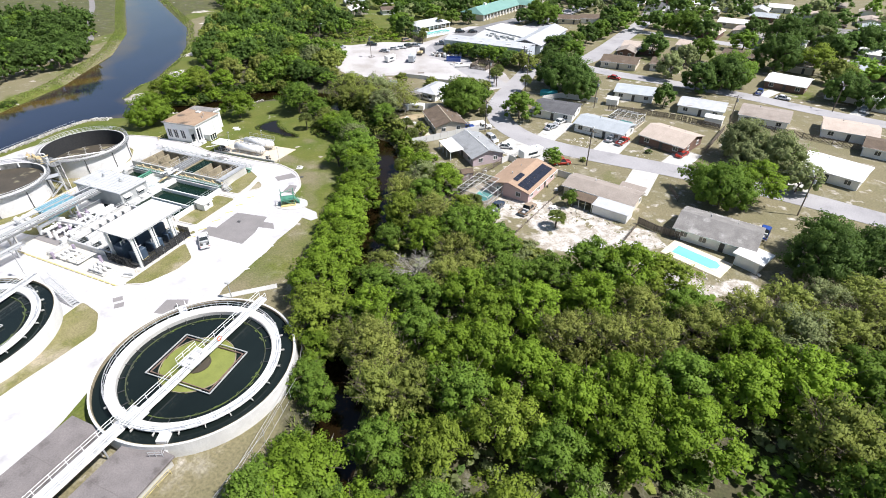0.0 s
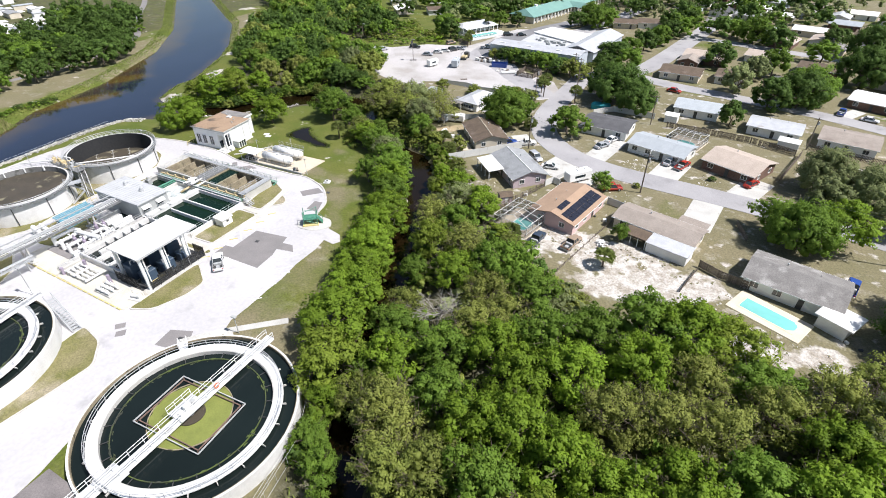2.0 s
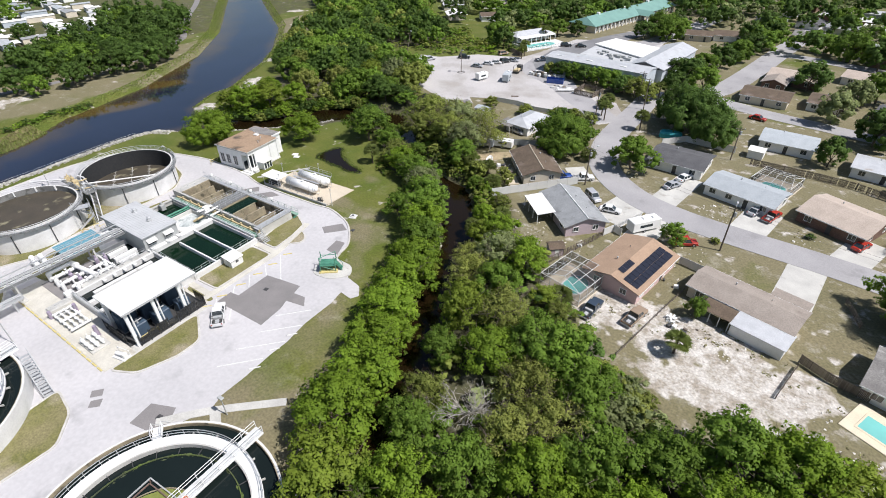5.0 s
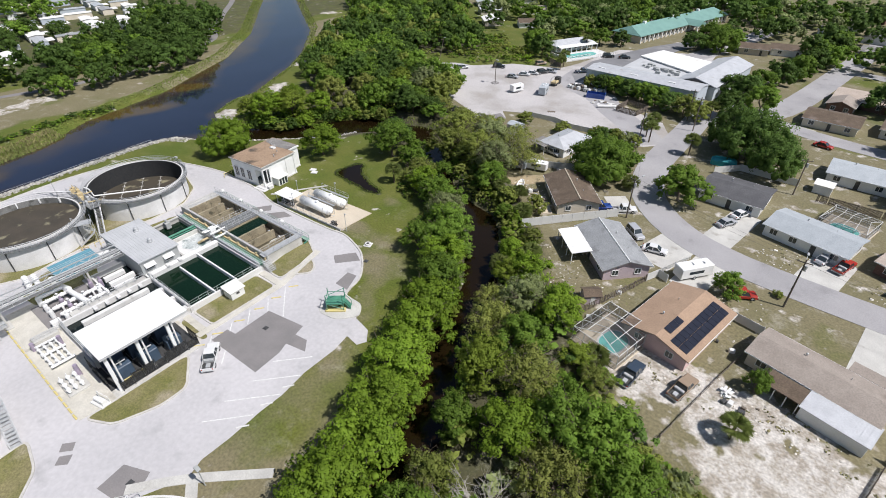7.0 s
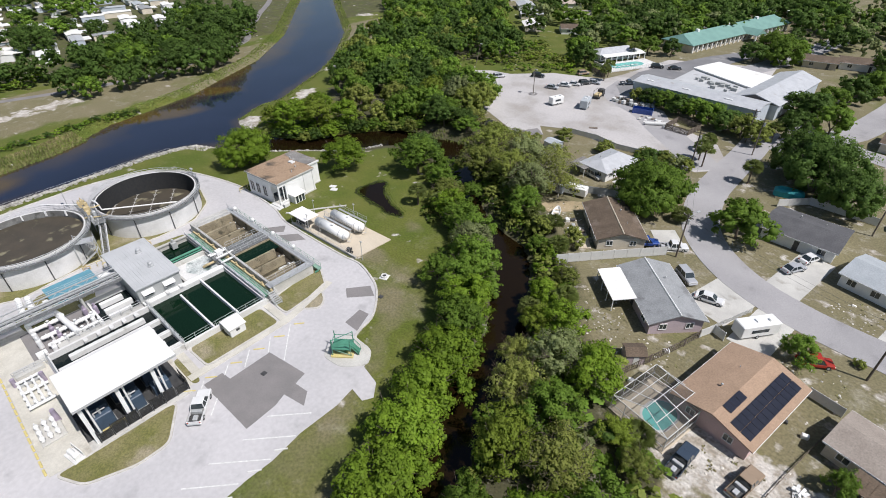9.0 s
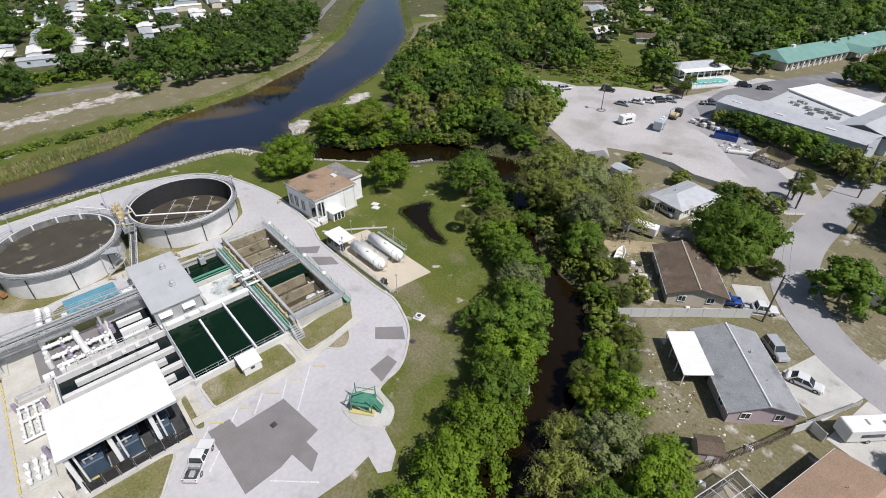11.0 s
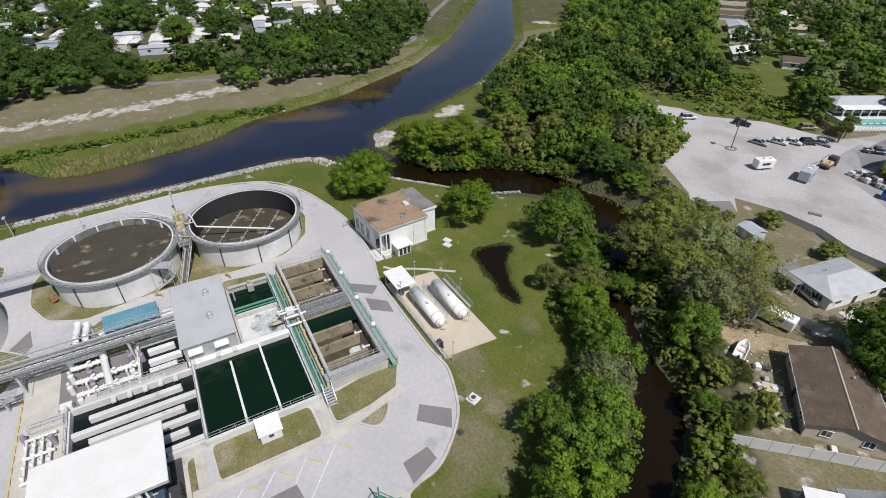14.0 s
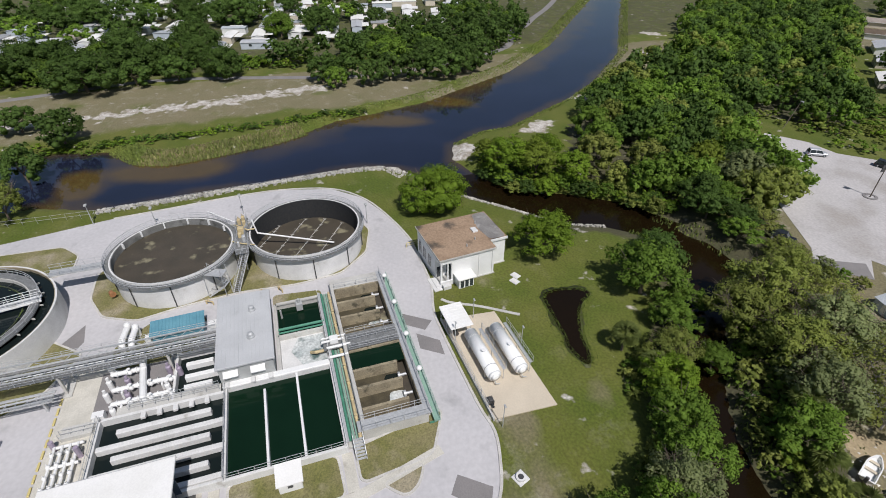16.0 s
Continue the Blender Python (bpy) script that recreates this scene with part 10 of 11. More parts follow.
for x, y, r, h, k in ((7.2, 42.6, 5.2, 10, "lush"), (14.6, 46.6, 5.2, 10, "lush"), (20.6, 56.4, 5.2, 10.5, "lush"), (28.4, 60.4, 5.4, 11, "lush"), (30.6, 52.4, 5.4, 10.5, "olive"), (36.6, 64.6, 5.2, 10, "green"), (38.8, 55.6, 5.4, 10, "green"), (44.6, 66.4, 5.2, 10, "yellow"), (42.6, 77.6, 5.2, 9.5, "olive"), (15.4, 38, 3.4, 4.2, "moss"), (33.6, 44.4, 5.6, 12, "green"), (42, 46.6, 5.4, 10, "lush"), (-14, 33.4, 4.4, 8, "yellow"), (-20.4, 31.4, 4.0, 7.2, "green")):
    tree(x, y, r, h, k)
for x, y, r, h, k in ((-24.6, 23.4, 3.6, 6.5, "green"), (-18.4, 22, 4.2, 8, "lush"), (-10.6, 25.4, 4.6, 8.5, "green"), (-3, 29, 4.8, 8.5, "yellow"), (5, 34, 3.4, 4.6, "moss"), (12, 28, 5, 8, "green"), (22, 31, 5, 9, "dark"), (32, 34, 5, 9, "green"), (-26, 14, 3.6, 6, "lush"), (-16, 13, 4.4, 8, "lush"), (-6, 16, 4.6, 8, "green"), (4, 20, 4.8, 8, "lush"), (50, 56, 5.4, 10, "green"), (52, 70, 5.4, 10, "olive"), (-23.8, 38.6, 4.4, 8.5, "olive"), (-27.2, 43.4, 4.8, 8.5, "dull")):
    tree(x, y, r, h, k)
for x, y, r, h, k in ((-32.6, 36, 3.0, 6.0, "green"), (22.4, 74, 4.6, 8.5, "dull"), (28.6, 78, 4.8, 8.5, "olive"), (33.6, 80.6, 4.8, 8.5, "moss"), (26, 70.4, 4.8, 9, "olive"), (13.4, 72, 4.4, 8, "green"), (39, 84, 5, 9, "olive")):
    tree(x, y, r, h, k)
# oaks by the pool house and along the streets
for x, y, r, h, k in ((36.4, 93.6, 6.6, 11, "dark"), (44, 98.4, 6.6, 11, "dark"), (37.6, 103.6, 5.2, 9, "dark"), (50, 89, 6, 10, "dark"), (20.4, 117.6, 6.4, 10, "green"), (15.4, 122, 4.4, 8, "green"), (26.8, 122.6, 5.6, 10, "lush"), (24.8, 132.4, 5.2, 10, "moss"), (32.6, 139.6, 6.4, 11, "moss"), (25.4, 146, 6.2, 11, "moss"), (37, 131, 4.4, 8, "moss"), (-55.6, 152.2, 8.0, 10.6, "green"), (-53.6, 156.4, 5.6, 9.4, "green"), (-36.8, 152.6, 5.6, 8.6, "green"), (-29.4, 184.4, 8.6, 13, "dark"), (-23, 178, 6.4, 10, "dark"), (-35, 190, 6.6, 11, "dark")):
    tree(x, y, r * (1.12 if x < -70 else 1), h, k, NEAR if y < 126 or r > 6 or (x < -72 and y < 166) else MID)
for x, y, r, h, k in ((-19.8, 124.2, 2.9, 4.8, "green"), (-11.4, 104.4, 1.9, 4.2, "green"), (4.2, 180, 3.6, 8, "dark"), (22, 206, 7.4, 12, "dark"), (14, 200, 6, 11, "dark"), (59, 207, 6.4, 10, "dark"), (66, 201, 5, 9, "dark"), (24, 212, 7.6, 12, "green"), (7, 290, 7, 11, "green"), (16, 281, 6, 10, "dark"), (49, 277, 8.6, 14, "dark"), (65, 302, 7, 12, "dark"), (9, 233, 4.6, 9, "moss"), (32, 268, 6, 9, "green"), (-31, 268, 5, 8, "green"), (-29, 299, 6, 9, "green")):
    tree(x, y, r * (1.12 if x < -70 else 1), h, k, NEAR if y < 126 or r > 6 or (x < -72 and y < 166) else MID)
for x, y, r, h, k in ((-62, 290, 7, 10, "green"), (63, 262, 7, 11, "dark"), (-2, 300, 5, 8, "green"), (38, 296, 6, 9, "dark"), (-24, 318, 6, 9, "green"), (80, 280, 8, 12, "dark"), (82, 240, 7, 11, "green"), (42, 238, 8, 14, "dark"), (4, 213, 5.4, 10, "moss"), (15, 240, 6, 11, "green"), (-4, 243, 6, 10, "dark"), (55, 238, 7, 11, "yellow"), (60, 228, 5, 9, "olive"), (-41, 212, 4.6, 9, "dark"), (-34, 222, 5.4, 9, "green"), (-85, 148.6, 5.2, 9.5, "moss")):
    tree(x, y, r * (1.12 if x < -70 else 1), h, k, NEAR if y < 126 or r > 6 or (x < -72 and y < 166) else MID)
for x, y, r, h, k in ((-83.6, 141.4, 4.8, 9, "olive"), (-92.4, 140, 4.8, 8.8, "olive"), (-77.4, 138.2, 4.6, 9, "moss"), (-73.6, 131.6, 3.8, 7, "green"), (-95, 147.6, 5.0, 9, "olive"), (-98.6, 155.4, 4.0, 7, "olive"), (-90.6, 155, 3.8, 7, "dull"), (-80.6, 155.6, 3.4, 6.5, "dull"), (-112, 158.6, 3.4, 5, "green"), (-88, 131.6, 2.6, 4.5, "green"), (-67, 127.6, 2.4, 4.5, "olive"), (-64.4, 123, 2.2, 4, "green"), (-54.4, 117.6, 2.2, 3.6, "olive"), (-52.2, 104.6, 3.0, 5, "yellow"), (-48.4, 106.2, 3.6, 6.5, "lush"), (-55.4, 111, 2.6, 4.6, "lush")):
    tree(x, y, r * (1.12 if x < -70 else 1), h, k, NEAR if y < 126 or r > 6 or (x < -72 and y < 166) else MID)
for x, y, r, h, k in ((-60, 129, 2.4, 4, "dull"), (-33.8, 94.4, 2.6, 3.4, "yellow"), (-29.6, 91.6, 2.4, 3.6, "olive"), (-120, 168, 4.6, 10, "olive"), (-127, 172, 5.0, 10.5, "moss"), (-120.4, 158.4, 4.0, 7, "dark"), (-114.6, 160.4, 3.4, 6, "dark"), (-124.6, 160, 4.4, 8, "dark"), (-120.6, 176, 4.4, 9, "olive"), (-125.4, 183, 5, 10, "green"), (-132, 178, 5, 9.5, "dark"), (-104, 160.6, 3, 4.6, "olive"), (-120.6, 162, 4.2, 7.5, "green"), (-114, 165, 3.2, 5, "dull")):
    tree(x, y, r * (1.12 if x < -70 else 1), h, k, NEAR if y < 126 or r > 6 or (x < -72 and y < 166) else MID)
# grove at the creek mouth and the edge of the woods
for x, y, r, h, k in ((-152.4, 127.8, 5.6, 9.4, "lush"), (-158.6, 125.8, 3.8, 6.8, "yellow"), (-148.4, 133.4, 5.2, 9.2, "yellow"), (-144.2, 140.6, 4.4, 7.4, "lush"), (-153.6, 138.6, 4.4, 8, "lush"), (-160, 130.6, 2.4, 5, "green"), (-139, 149.2, 3.2, 5.5, "dull"), (-148, 149.6, 5, 9, "dull"), (-154, 154.6, 5, 9, "green"), (-133.4, 155.4, 4.2, 7, "green"), (-140.6, 158.2, 5, 9, "dull"), (-165, 158, 5, 9, "green"), (-129, 163.4, 4.4, 8, "green"), (-147, 166, 5, 9.5, "green"), (-136, 170.4, 4.8, 9, "yellow")):
    tree(x, y, r, h, k, NEAR if y < 146 else MID)


def scatter(poly, step, seed, avoid=None):
    rng = random.Random(seed)
    x0, x1 = min(p[0] for p in poly), max(p[0] for p in poly)
    y0, y1 = min(p[1] for p in poly), max(p[1] for p in poly)
    out, j = [], 0
    y = y0
    while y < y1:
        x = x0 + (step / 2 if j % 2 else 0)
        while x < x1:
            q = (x + rng.uniform(-0.4, 0.4) * step, y + rng.uniform(-0.4, 0.4) * step)
            if inside(np.array([q[0]]), np.array([q[1]]), poly)[0]:
                out.append(q)
            x += step
        y += step * 0.87
        j += 1
    return out, rng


pts, rng = scatter(WOODS, 6.3, 4)
wood = []
for x, y in pts:
    if min(math.hypot(x - a, y - b) for a, b in ((-184, 259), (-150, 131), (-141, 143), (-148, 150), (-154, 155), (-141, 158), (-165, 158), (-147, 166), (-136, 170), (-127, 172), (-172, 262), (-196, 262))) < 6:
        continue
    r = rng.uniform(3.3, 5.6)
    wood.append((x, y, r, r * rng.uniform(1.4, 2.0) + 1.5, rng.choice(["green", "green", "dark", "dark", "dark", "dark", "green", "olive"])))
grove("woods", "dense mixed green wood beside the canal", wood)
# trees round the houses behind the lot
pts, rng = scatter([(-139, 242), (-122, 244), (-124, 268), (-110, 285), (-90, 330), (-108, 400), (-180, 430), (-270, 405), (-228, 348), (-190, 296), (-158, 262)], 10.5, 53)
grove("woods", "green trees round the houses behind the lot", [(x, y, rng.uniform(4.2, 6.4), rng.uniform(7.5, 10.5), rng.choice(["green", "dark", "dark", "moss"])) for x, y in pts if min(math.hypot(x - a, y - b) for a, b in BACK_HOMES) > 11 and not (-165 < x < -135 and y < 272)])
# across the canal
for x, y, r, h, k in ((-216.7, 9.6, 5, 8, "dark"), (-204.4, 23, 5.6, 10, "dark"), (-250.5, 19, 11.5, 13, "dark"), (-252, 34, 6, 9, "dark"), (-253.5, 46.8, 5.8, 9.5, "dark"), (-253, 62, 7.8, 11, "dark"), (-271.6, -2, 11, 13, "dark"), (-281, 28, 9, 13, "dark"), (-268, 38, 7, 10, "dark"), (-290, 52, 9.5, 14, "dark"), (-273, 52, 7, 11, "dark"), (-342, 67, 12, 15, "dark"), (-309.7, 85.7, 7.6, 11, "green"), (-309.7, 105, 8, 12, "dark"), (-358, -2, 12, 14, "dark"), (-357, 43, 8.5, 12, "dark"), (-372, -24, 7, 10, "dark")):
    tree(x, y, r, h, k, MID)
for x, y, r, h, k in ((-236.5, 95, 4.6, 9.5, "dark"), (-228.6, 98.6, 3.8, 7.5, "green"), (-228, 110.6, 4.4, 9.5, "dark"), (-232.4, 118, 5, 9.5, "dark"), (-229.8, 126.6, 5.4, 10, "dark"), (-227.6, 137, 6, 10, "dark"), (-232, 146, 6.4, 10.5, "dark"), (-241, 157, 4.6, 10, "dark"), (-238, 104, 4.6, 9, "dark"), (-272, 115, 8, 8, "dark"), (-259, 124, 7.6, 8.5, "green"), (-339, 124, 6, 9, "dark"), (-246, 136, 7, 10, "dark"), (-192, -6, 5, 9, "dark"), (-204, -4, 6, 9, "dark"), (-186, 19, 5, 9, "dark"), (-330, 20, 6, 8, "dark"), (-320, 132, 5, 9, "dark")):
    tree(x, y, r, h, k, MID)
for poly, step, sd in (([(-236, 140), (-246, 156), (-272, 190), (-300, 205), (-330, 190), (-300, 140), (-262, 112), (-246, 120)], 9, 6), ([(-246, 118), (-262, 112), (-272, 96), (-262, 76), (-256, 90)], 9, 8), ([(-316, -40), (-322, 120), (-460, 220), (-480, -60)], 20.5, 9), ([(-262, -30), (-258, 46), (-272, 52), (-290, 40), (-290, -30)], 8.5, 31), ([(-118, 290), (-104, 300), (-86, 372), (-60, 380), (-60, 430), (-150, 430), (-140, 330)], 9, 33)):
    pts, rng = scatter(poly, step, sd)
    grove("far_woods", "green trees across the canal", [(x, y, rng.uniform(4.4, 6.6) * (1.2 if step > 12 else 1), rng.uniform(7.5, 11.5), rng.choice(["dark", "dark", "dark", "dark", "dark", "green"])) for x, y in pts if not (-345 < x < -264 and 60 < y < 98)], step > 12)
pts, rng = scatter([(70, 215), (200, 180), (200, 380), (-60, 420), (-110, 420), (-70, 330), (0, 326), (60, 290)], 27, 12)
grove("street_trees", "green trees among the far houses", [(x, y, rng.uniform(4.4, 8), rng.uniform(8, 13), rng.choice(["green", "dark", "dark", "moss", "dark"])) for x, y in pts], True)
pts, rng = scatter([(-64, 300), (-20, 286), (24, 296), (40, 400), (-70, 410)], 12.5, 14)
grove("street_trees", "dark green trees among the far houses", [(x, y, rng.uniform(4.2, 6.6), rng.uniform(7.5, 11), rng.choice(["green", "dark", "dark", "moss"])) for x, y in pts if min(math.hypot(x - f[0], y - f[1]) for f in FARH) > 10.5], True)
pts, rng = scatter([(60, 100), (200, 60), (200, 175), (66, 200)], 30, 13)
grove("street_trees", "green trees among the far houses", [(x, y, rng.uniform(4.4, 6.4), rng.uniform(8, 11), rng.choice(["green", "dark", "dark", "moss"])) for x, y in pts])
for x, y, r, h, k in ((-87, 216, 2.6, 4, "dull"), (-82, 214.6, 3.6, 5.6, "dark"), (-77, 213.4, 4, 6.6, "green"), (-72, 212.4, 4.2, 6.2, "dark"), (-67, 211.8, 4.2, 6.8, "green"), (-62, 210.2, 4.6, 6.8, "green"), (-57, 208.6, 4.2, 6.4, "dark"), (-52, 206.4, 4.4, 6.8, "olive"), (-48, 204, 4, 6.4, "olive"), (-44, 233, 5, 8, "dark"), (-38, 244, 5, 8, "green"), (-34, 256, 5, 9, "dark"), (-30, 268, 5, 9, "green"), (-27, 282, 5, 9, "dark"), (-108, 272, 5, 8, "green"), (-100, 276, 4, 7, "dark")):
    tree(x, y, r, h, k, MID)
for x, y, r, h, k in ((-69, 300, 7, 10, "green"), (-72, 288, 5, 8, "dark"), (-120, 240, 5, 9, "dark"), (-127, 246, 5, 9, "green"), (-40, 232, 5, 9, "dark"), (-88, 172.6, 2.6, 3.6, "olive"), (-76, 172.4, 2.4, 3.4, "olive"), (-64, 172.6, 3.2, 4.4, "dark"), (-61, 175, 2.6, 4, "olive"), (-66.4, 175.2, 2.4, 3.4, "olive"), (-58.4, 175.8, 2.6, 3.6, "moss"), (-56, 176, 2.2, 3.2, "olive"), (-12.6, 129.2, 0.9, 1.2, "olive"), (3, 141, 0.9, 1.2, "dark")):
    tree(x, y, r, h, k, MID)
# bare trees among the foliage
def bare_mesh(seed, R, H):
    rng = random.Random(seed)
    m = Mesh()

    def grow(p, d, length, r, level):
        q = p + d * length
        m.rod(p, q, r, 6 if level < 2 else 3, r * 0.6)
        if level == 4:
            return
        for _ in range((6, 4, 4, 4)[level]):
            w = Vector((rng.uniform(-1, 1), rng.uniform(-1, 1), rng.uniform(-0.25, 0.75)))
            nd = (d * 0.75 + w * (1.0 if level == 0 else 0.75)).normalized()
            nd.z *= 0.75
            grow(p.lerp(q, rng.uniform(0.55, 1.0)), nd, R * (0.45, 0.34, 0.24, 0.17)[level] * rng.uniform(0.7, 1.2), r * 0.55, level + 1)
    grow(Vector((0, 0, -0.3)), Vector((0.05, 0.02, 1)), H * 0.35, 0.2, 0)
    return m.data("trunk", DEADWOOD)


for x, y, R, H, sd in ((-32.4, 65.8, 6.4, 8.6, 77), (-77.6, 148, 7.4, 8, 78), (-72.4, 143.6, 5.4, 6.5, 79)):
    bt = thing("bare_tree", x, y, 0, 30, "leafless grey tree with fine bare branches" if sd == 77 else "sparse tree with bare branches and thin olive leaves", "tree")
    part("trunk", bare_mesh(sd, R, H), DEADWOOD, bt)
    if sd > 77:
        part("crown", quad_mesh("crown", *crown_arrays(sd, R * 0.85, 2.2, H, 34, 2600, 0.19, 1.0, 0.02), [LEAF["dull"]]), LEAF["dull"], bt, "thin haze of small olive leaves")
# drowned snag in the creek
snag = thing("snag", -27.4, 32, -1.6, 0, "bleached dead branches standing in the creek", "dead tree")
for x, y, hh, sd in ((0, 0, 3.4, 90), (2.2, 1.2, 3.0, 91), (1.0, -0.8, 2.4, 92)):
    sr = random.Random(sd)
    sm, p = Mesh(), Vector((x, y, 0))
    for i in range(5):
        q = p + Vector((sr.uniform(-0.45, 0.45), sr.uniform(-0.45, 0.45), hh / 5))
        sm.rod(p, q, 0.09 - i * 0.013, 6, 0.078 - i * 0.013)
        e = q + Vector((sr.uniform(-1, 1), sr.uniform(-1, 1), sr.uniform(-0.1, 0.5)))
        sm.rod(q, e, 0.045, 4, 0.02)
        p = q
    part("branch", sm, DEADWOOD, snag)
# low growth under the trees across the canal
for poly, step, sd in (([(-238, 140), (-248, 158), (-272, 190), (-292, 196), (-290, 150), (-266, 118), (-246, 120)], 5.5, 51), ([(-262, -30), (-259, 46), (-266, 96), (-276, 96), (-272, 52), (-280, 40), (-280, -30)], 5.5, 52)):
    pts, rng = scatter(poly, step, sd)
    grove("undergrowth", "low green growth under the trees across the canal", [(x, y, rng.uniform(2.2, 3.3), rng.uniform(2.4, 4.4), rng.choice(["green", "dark", "dark", "dark", "green"])) for x, y in pts], True)
def clear_of_creek(x, y, r):
    return float(line_dist(np.array([x]), np.array([y]), CREEK_LINE)[0]) > r * 0.55 + 3.1 and math.hypot(x + 110.5, y - 149.3) > 6.4 + r * 0.5


# undergrowth on the far creek bank
pts, rng = scatter([(-44, 99), (-51, 104), (-58, 114), (-66, 123), (-76, 130), (-90, 138), (-104, 152), (-112, 158), (-100, 155), (-88, 144), (-76, 134), (-66, 127), (-57, 119), (-47, 108)], 3.4, 41)
grove("undergrowth", "tangled green undergrowth along the creek", [(x, y, rng.uniform(1.4, 2.6), rng.uniform(1.4, 3.2), rng.choice(["lush", "green", "yellow", "olive", "olive", "moss"])) for x, y in pts if clear_of_creek(x, y, 2)], True)
pts, rng = scatter([p for p in FOREST if p != (50, 92)], 5.0, 43)
grove("undergrowth", "low green growth under the wood", [(x, y, rng.uniform(2.2, 3.4), rng.uniform(1.8, 3.4), rng.choice(["green", "dark", "green", "olive", "moss"])) for x, y in pts], True)
pts, rng = scatter([(-46, 56), (-52, 70), (-57, 84), (-64, 98), (-72, 108), (-84, 119), (-98, 130), (-104, 140), (-100, 140), (-88, 129), (-78, 121), (-66, 112), (-58, 100), (-52, 84), (-46, 70), (-41, 57)], 3.4, 42)
grove("undergrowth", "low green growth under the creek trees", [(x, y, rng.uniform(1.3, 2.2), rng.uniform(1.4, 2.8), rng.choice(["lush", "green", "green", "yellow"])) for x, y in pts], True)

for poly, sd in (([(-162, 122), (-146, 127.5), (-141, 139), (-133, 149.5), (-124, 155.5), (-124, 162), (-138, 154), (-148, 144), (-156, 133), (-163, 126)], 44), ([(-47, 98), (-56, 108), (-64, 119), (-72, 126), (-86, 136), (-100, 150), (-94, 150), (-80, 139), (-68, 131), (-58, 121), (-48, 108)], 45)):
    pts, rng = scatter(poly, 2.9, sd)
    grove("undergrowth", "tangled green growth on the creek bank", [(x, y, rng.uniform(1.2, 2.2), rng.uniform(1.2, 2.6), rng.choice(["lush", "green", "yellow", "olive"])) for x, y in pts if clear_of_creek(x, y, 1.7)], True)
spit, cr = [], random.Random(62)
for a, b in zip(NORTH_BANK[:4], NORTH_BANK[1:5]):
    for i in range(int(math.dist(a, b) / 1.5)):
        d = Vector((a[1] - b[1], b[0] - a[0])).normalized()
        q = Vector(a).lerp(Vector(b), cr.random()) - d * cr.uniform(-0.4, 2.4)
        spit.append((q.x, q.y, cr.uniform(1.5, 2.9), cr.uniform(1.8, 4.0), cr.choice(["green", "olive", "lush", "dark", "green"])))
for a, b in zip([(-128, 180.5), (-116, 173), (-107.4, 168), (-101.4, 162)], [(-116, 173), (-107.4, 168), (-101.4, 162), (-92.6, 169)]):
    for i in range(int(math.dist(a, b) / 1.3)):
        q = Vector(a).lerp(Vector(b), cr.random()) + Vector((cr.uniform(-3.4, 0.6), cr.uniform(-3.4, 0.6)))
        spit.append((q.x, q.y, cr.uniform(1.2, 2.2), cr.uniform(1.2, 2.8), cr.choice(["green", "olive", "dull", "dark", "moss"])))
grove("undergrowth", "tangled green growth at the creek mouth and lot edge", spit)
tangle, cr = [], random.Random(61)
for (ax, ay), (bx, by) in zip(CREEK_LINE, CREEK_LINE[1:]):
    if 40 < ay < 137:
        d = Vector((by - ay, ax - bx)).normalized()
        for i in range(5):
            q = Vector((ax, ay)).lerp(Vector((bx, by)), cr.random()) + d * cr.choice((-1, 1)) * cr.uniform(3.7, 6.2) * (1.2 if 98 < ay < 127 else 1)
            tangle.append((q.x, q.y, cr.uniform(1.2, 2.2) * (0.75 if 98 < ay < 127 else 1), cr.uniform(1.2, 2.6), cr.choice(["green", "dark", "olive", "lush", "dull"])))
grove("undergrowth", "tangled growth overhanging the creek", tangle, True)
scrub = []
for a, b in zip(WOODS[9:17] + [(-143, 219), (-124, 230)], WOODS[10:18] + [(-123, 231), (-108, 238)]):
    for i in range(int(math.dist(a, b) / 2.2)):
        q = Vector(a).lerp(Vector(b), rng.random()) + Vector((rng.uniform(-3, 3), rng.uniform(-4, 3)))
        scrub.append((q.x, q.y, rng.uniform(1.2, 2.4), rng.uniform(1.2, 3.0), rng.choice(["green", "lush", "olive"])))
line = [(-203, 14), (-200, 30), (-200, 38), (-199.6, 51), (-201, 65), (-200.4, 80), (-203.4, 90), (-206, 104)]
for a, b in zip(line, line[1:]):
    for i in range(12):
        q = Vector(a).lerp(Vector(b), (i + rng.random()) / 12) + Vector((rng.uniform(-1.6, 1.6), 0))
        scrub.append((q.x, q.y, rng.uniform(1.0, 1.9), rng.uniform(0.9, 1.8), rng.choice(["green", "lush", "green", "dark"])))
edge_line = [(-61.6, 94), (-67.6, 103.6), (-73, 109.6), (-80, 113.6), (-88, 117.4), (-93, 122)]
for i in range(46):
    k = rng.randrange(5)
    q = Vector(edge_line[k]).lerp(Vector(edge_line[k + 1]), rng.random()) + Vector((rng.uniform(-0.9, 1.4), rng.uniform(-0.9, 1.4)))
    scrub.append((q.x, q.y, rng.uniform(0.7, 1.5), rng.uniform(0.7, 1.6), rng.choice(["dull", "olive", "green", "dull"])))
for i in range(70):
    q = Vector((-268, 62)).lerp(Vector((-254, 112)), rng.random()) + Vector((rng.uniform(-6, 4), rng.uniform(-3, 3)))
    scrub.append((q.x, q.y, rng.uniform(1.6, 3.0), rng.uniform(1.6, 3.2), rng.choice(["green", "lush", "green", "olive"])))
grove("scrub", "low green shrubs behind the reeds", scrub, True)
br = random.Random(71)
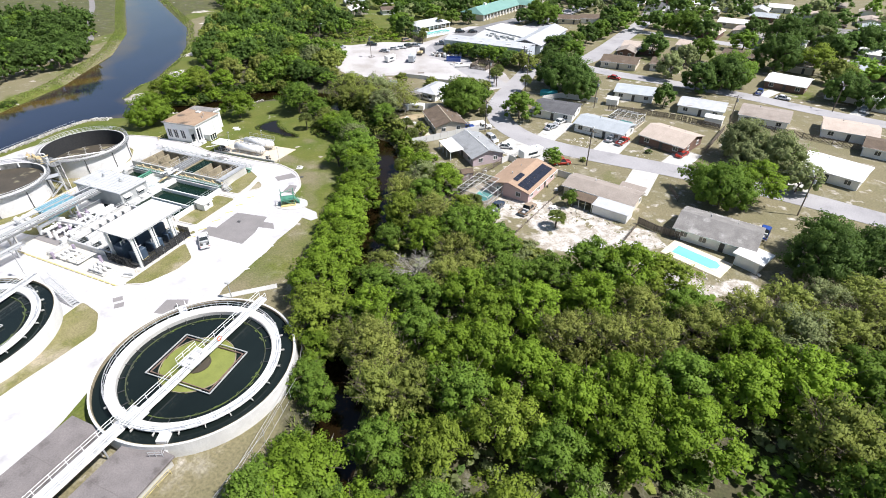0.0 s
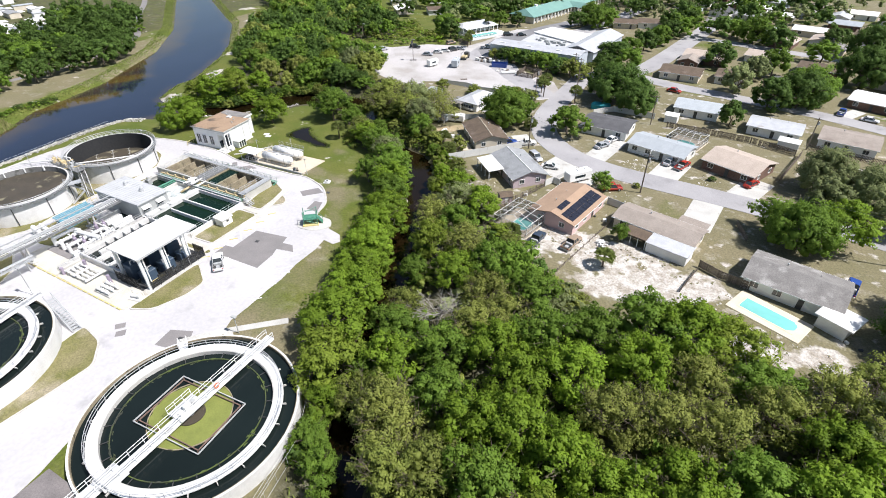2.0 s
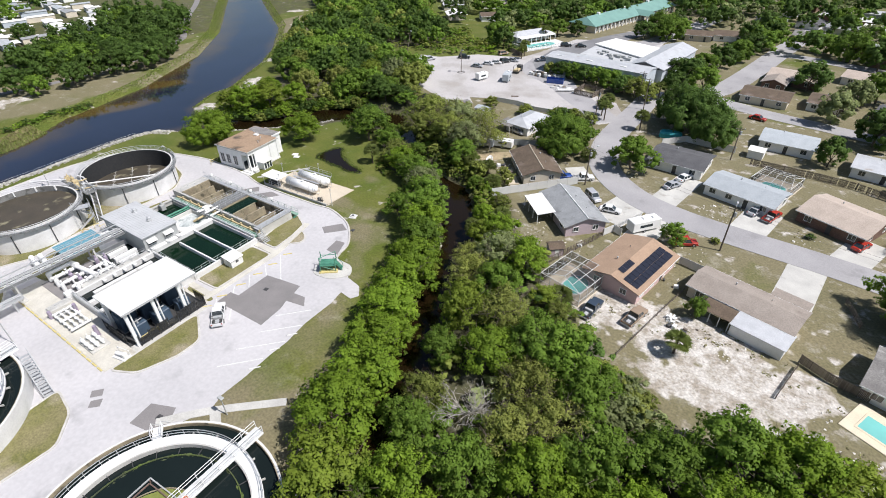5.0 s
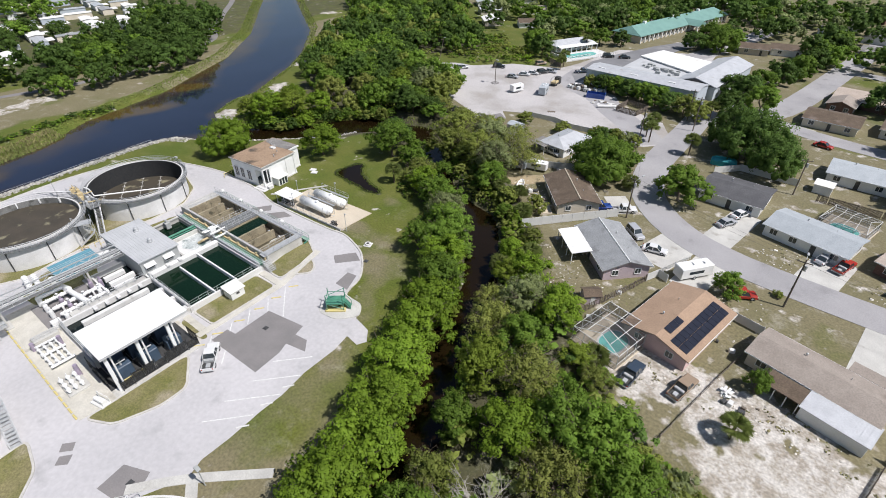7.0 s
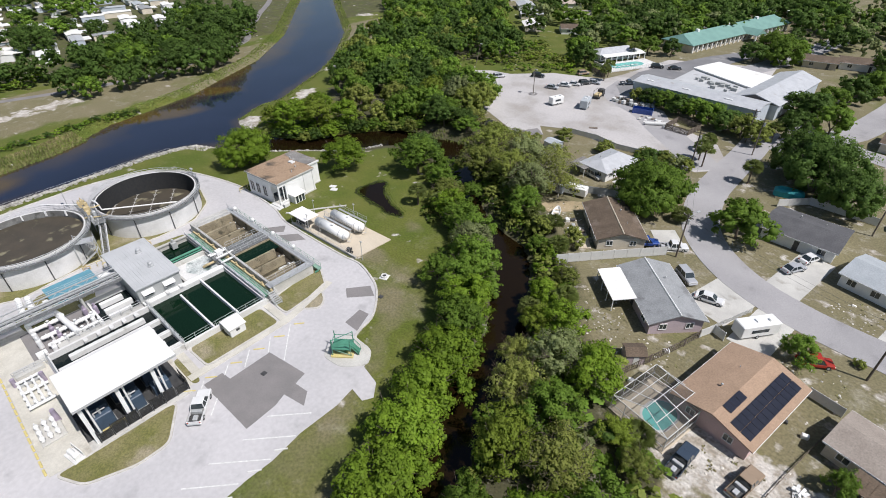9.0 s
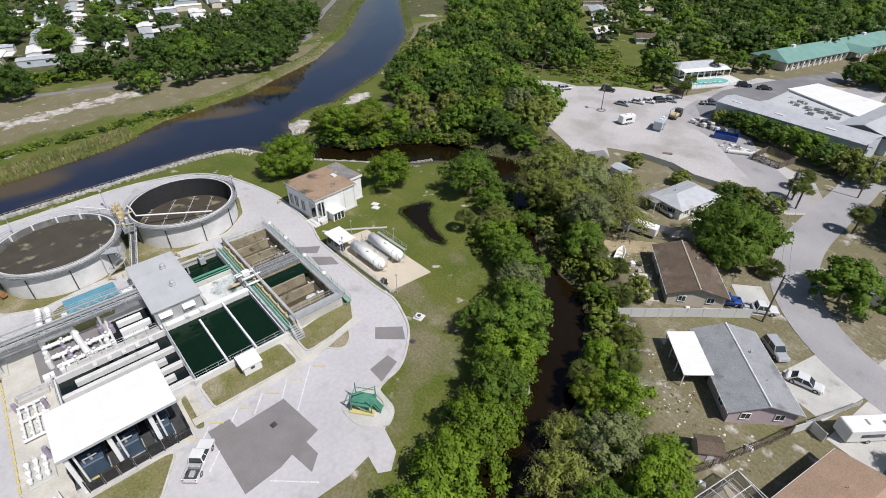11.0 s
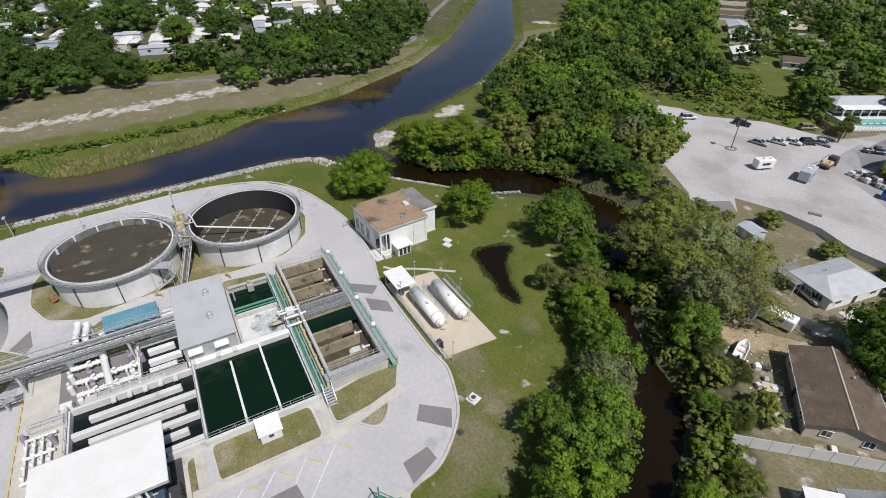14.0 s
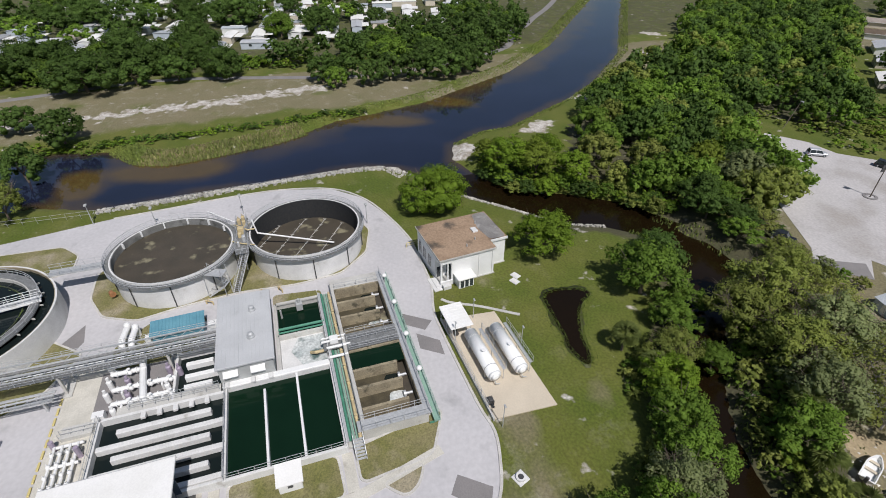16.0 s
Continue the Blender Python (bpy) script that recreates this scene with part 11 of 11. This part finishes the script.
grove("scrub", "olive brush at the edge of the sandy yard", [(br.uniform(-23, -13), br.uniform(77, 85), br.uniform(1.4, 2.6), br.uniform(1.4, 3.0), br.choice(["dull", "olive", "moss", "green"])) for _ in range(34)])
pts, rng = scatter([(-162, 221), (-143, 222), (-124, 233), (-124, 244), (-140, 246), (-150, 262), (-162, 256), (-148, 238)], 3.3, 54)
grove("scrub", "weedy scrub behind the lot", [(x, y, rng.uniform(1.3, 2.8), rng.uniform(1.0, 2.8), rng.choice(["green", "lush", "olive", "dull"])) for x, y in pts if rng.random() < 0.75], True)


# ---- palms ----
def frond_mesh(seed, n=38, L=1.55):
    rng = random.Random(seed)
    m = Mesh()
    for i in range(n):
        a, e = rng.uniform(0, 2 * math.pi), rng.uniform(-0.5, 1.2)
        d = Vector((math.cos(a) * math.cos(e), math.sin(a) * math.cos(e), math.sin(e)))
        side = Vector((-math.sin(a), math.cos(a), 0))
        base, hub = Vector((0, 0, 0)), d * L * 0.55
        m.rod(base, hub, 0.03, 4, 0.02)
        for j in range(13):
            w = (j - 6) / 6
            tip = hub + (d * math.cos(w * 1.2) + side * math.sin(w * 1.2)) * L * rng.uniform(0.65, 0.85) - Vector((0, 0, 0.28 * L * rng.uniform(0.5, 1.3)))
            mid = hub.lerp(tip, 0.55) + Vector((0, 0, 0.12 * L))
            off = (tip - hub).cross(Vector((0, 0, 1))).normalized() * 0.042 * L
            m.add([hub, mid + off, tip, mid - off], [(0, 1, 2), (0, 2, 3)])
    return m.data("fronds", LEAF["palm"])


FRONDS = [frond_mesh(i) for i in range(3)]
palm_trunk = Mesh()
for i in range(8):
    palm_trunk.rod((0, 0, i * 0.5 - 0.2), (0, 0, i * 0.5 + 0.32), 0.2, 8, 0.16)
palm_trunk = palm_trunk.data("trunk", BARK)
for i, (x, y, h) in enumerate(((-55.4, 107.2, 2.6), (-51.8, 112.2, 2.6), (-65.4, 130.4, 2.6), (-42.1, 178.6, 4.6), (-53.4, 180.6, 4.5), (-55.4, 184, 4.2), (-94.2, 120.4, 3.6), (-88.6, 121.4, 3.0), (-60.8, 124.6, 2.4), (-67.4, 128.6, 2.8), (-12.2, 94.4, 2.6), (-47.6, 151.6, 2.0), (-31.4, 96, 1.6), (-70.4, 131.0, 3.2), (-77, 135, 4), (-106, 233, 5), (-105, 228, 4.4), (-110, 262, 5), (-56, 190.6, 3.6), (-44.6, 208, 4.4), (-12.3, 28, 4.2))):
    pm = thing("palm_tree", x, y, max(float(ground_z(np.array([x]), np.array([y]))[0]), -1.2), i * 47, "cabbage palm with a round head of fan fronds", "palm tree", "cabbage palms")
    part("trunk", palm_trunk, BARK, pm, at=Matrix.Diagonal((1, 1, h / 3.8, 1)))
    part("fronds", FRONDS[i % 3], LEAF["palm"], pm, at=Matrix.Translation((0, 0, h)) @ Matrix.Diagonal((1.15, 1.15, 1.0, 1)))
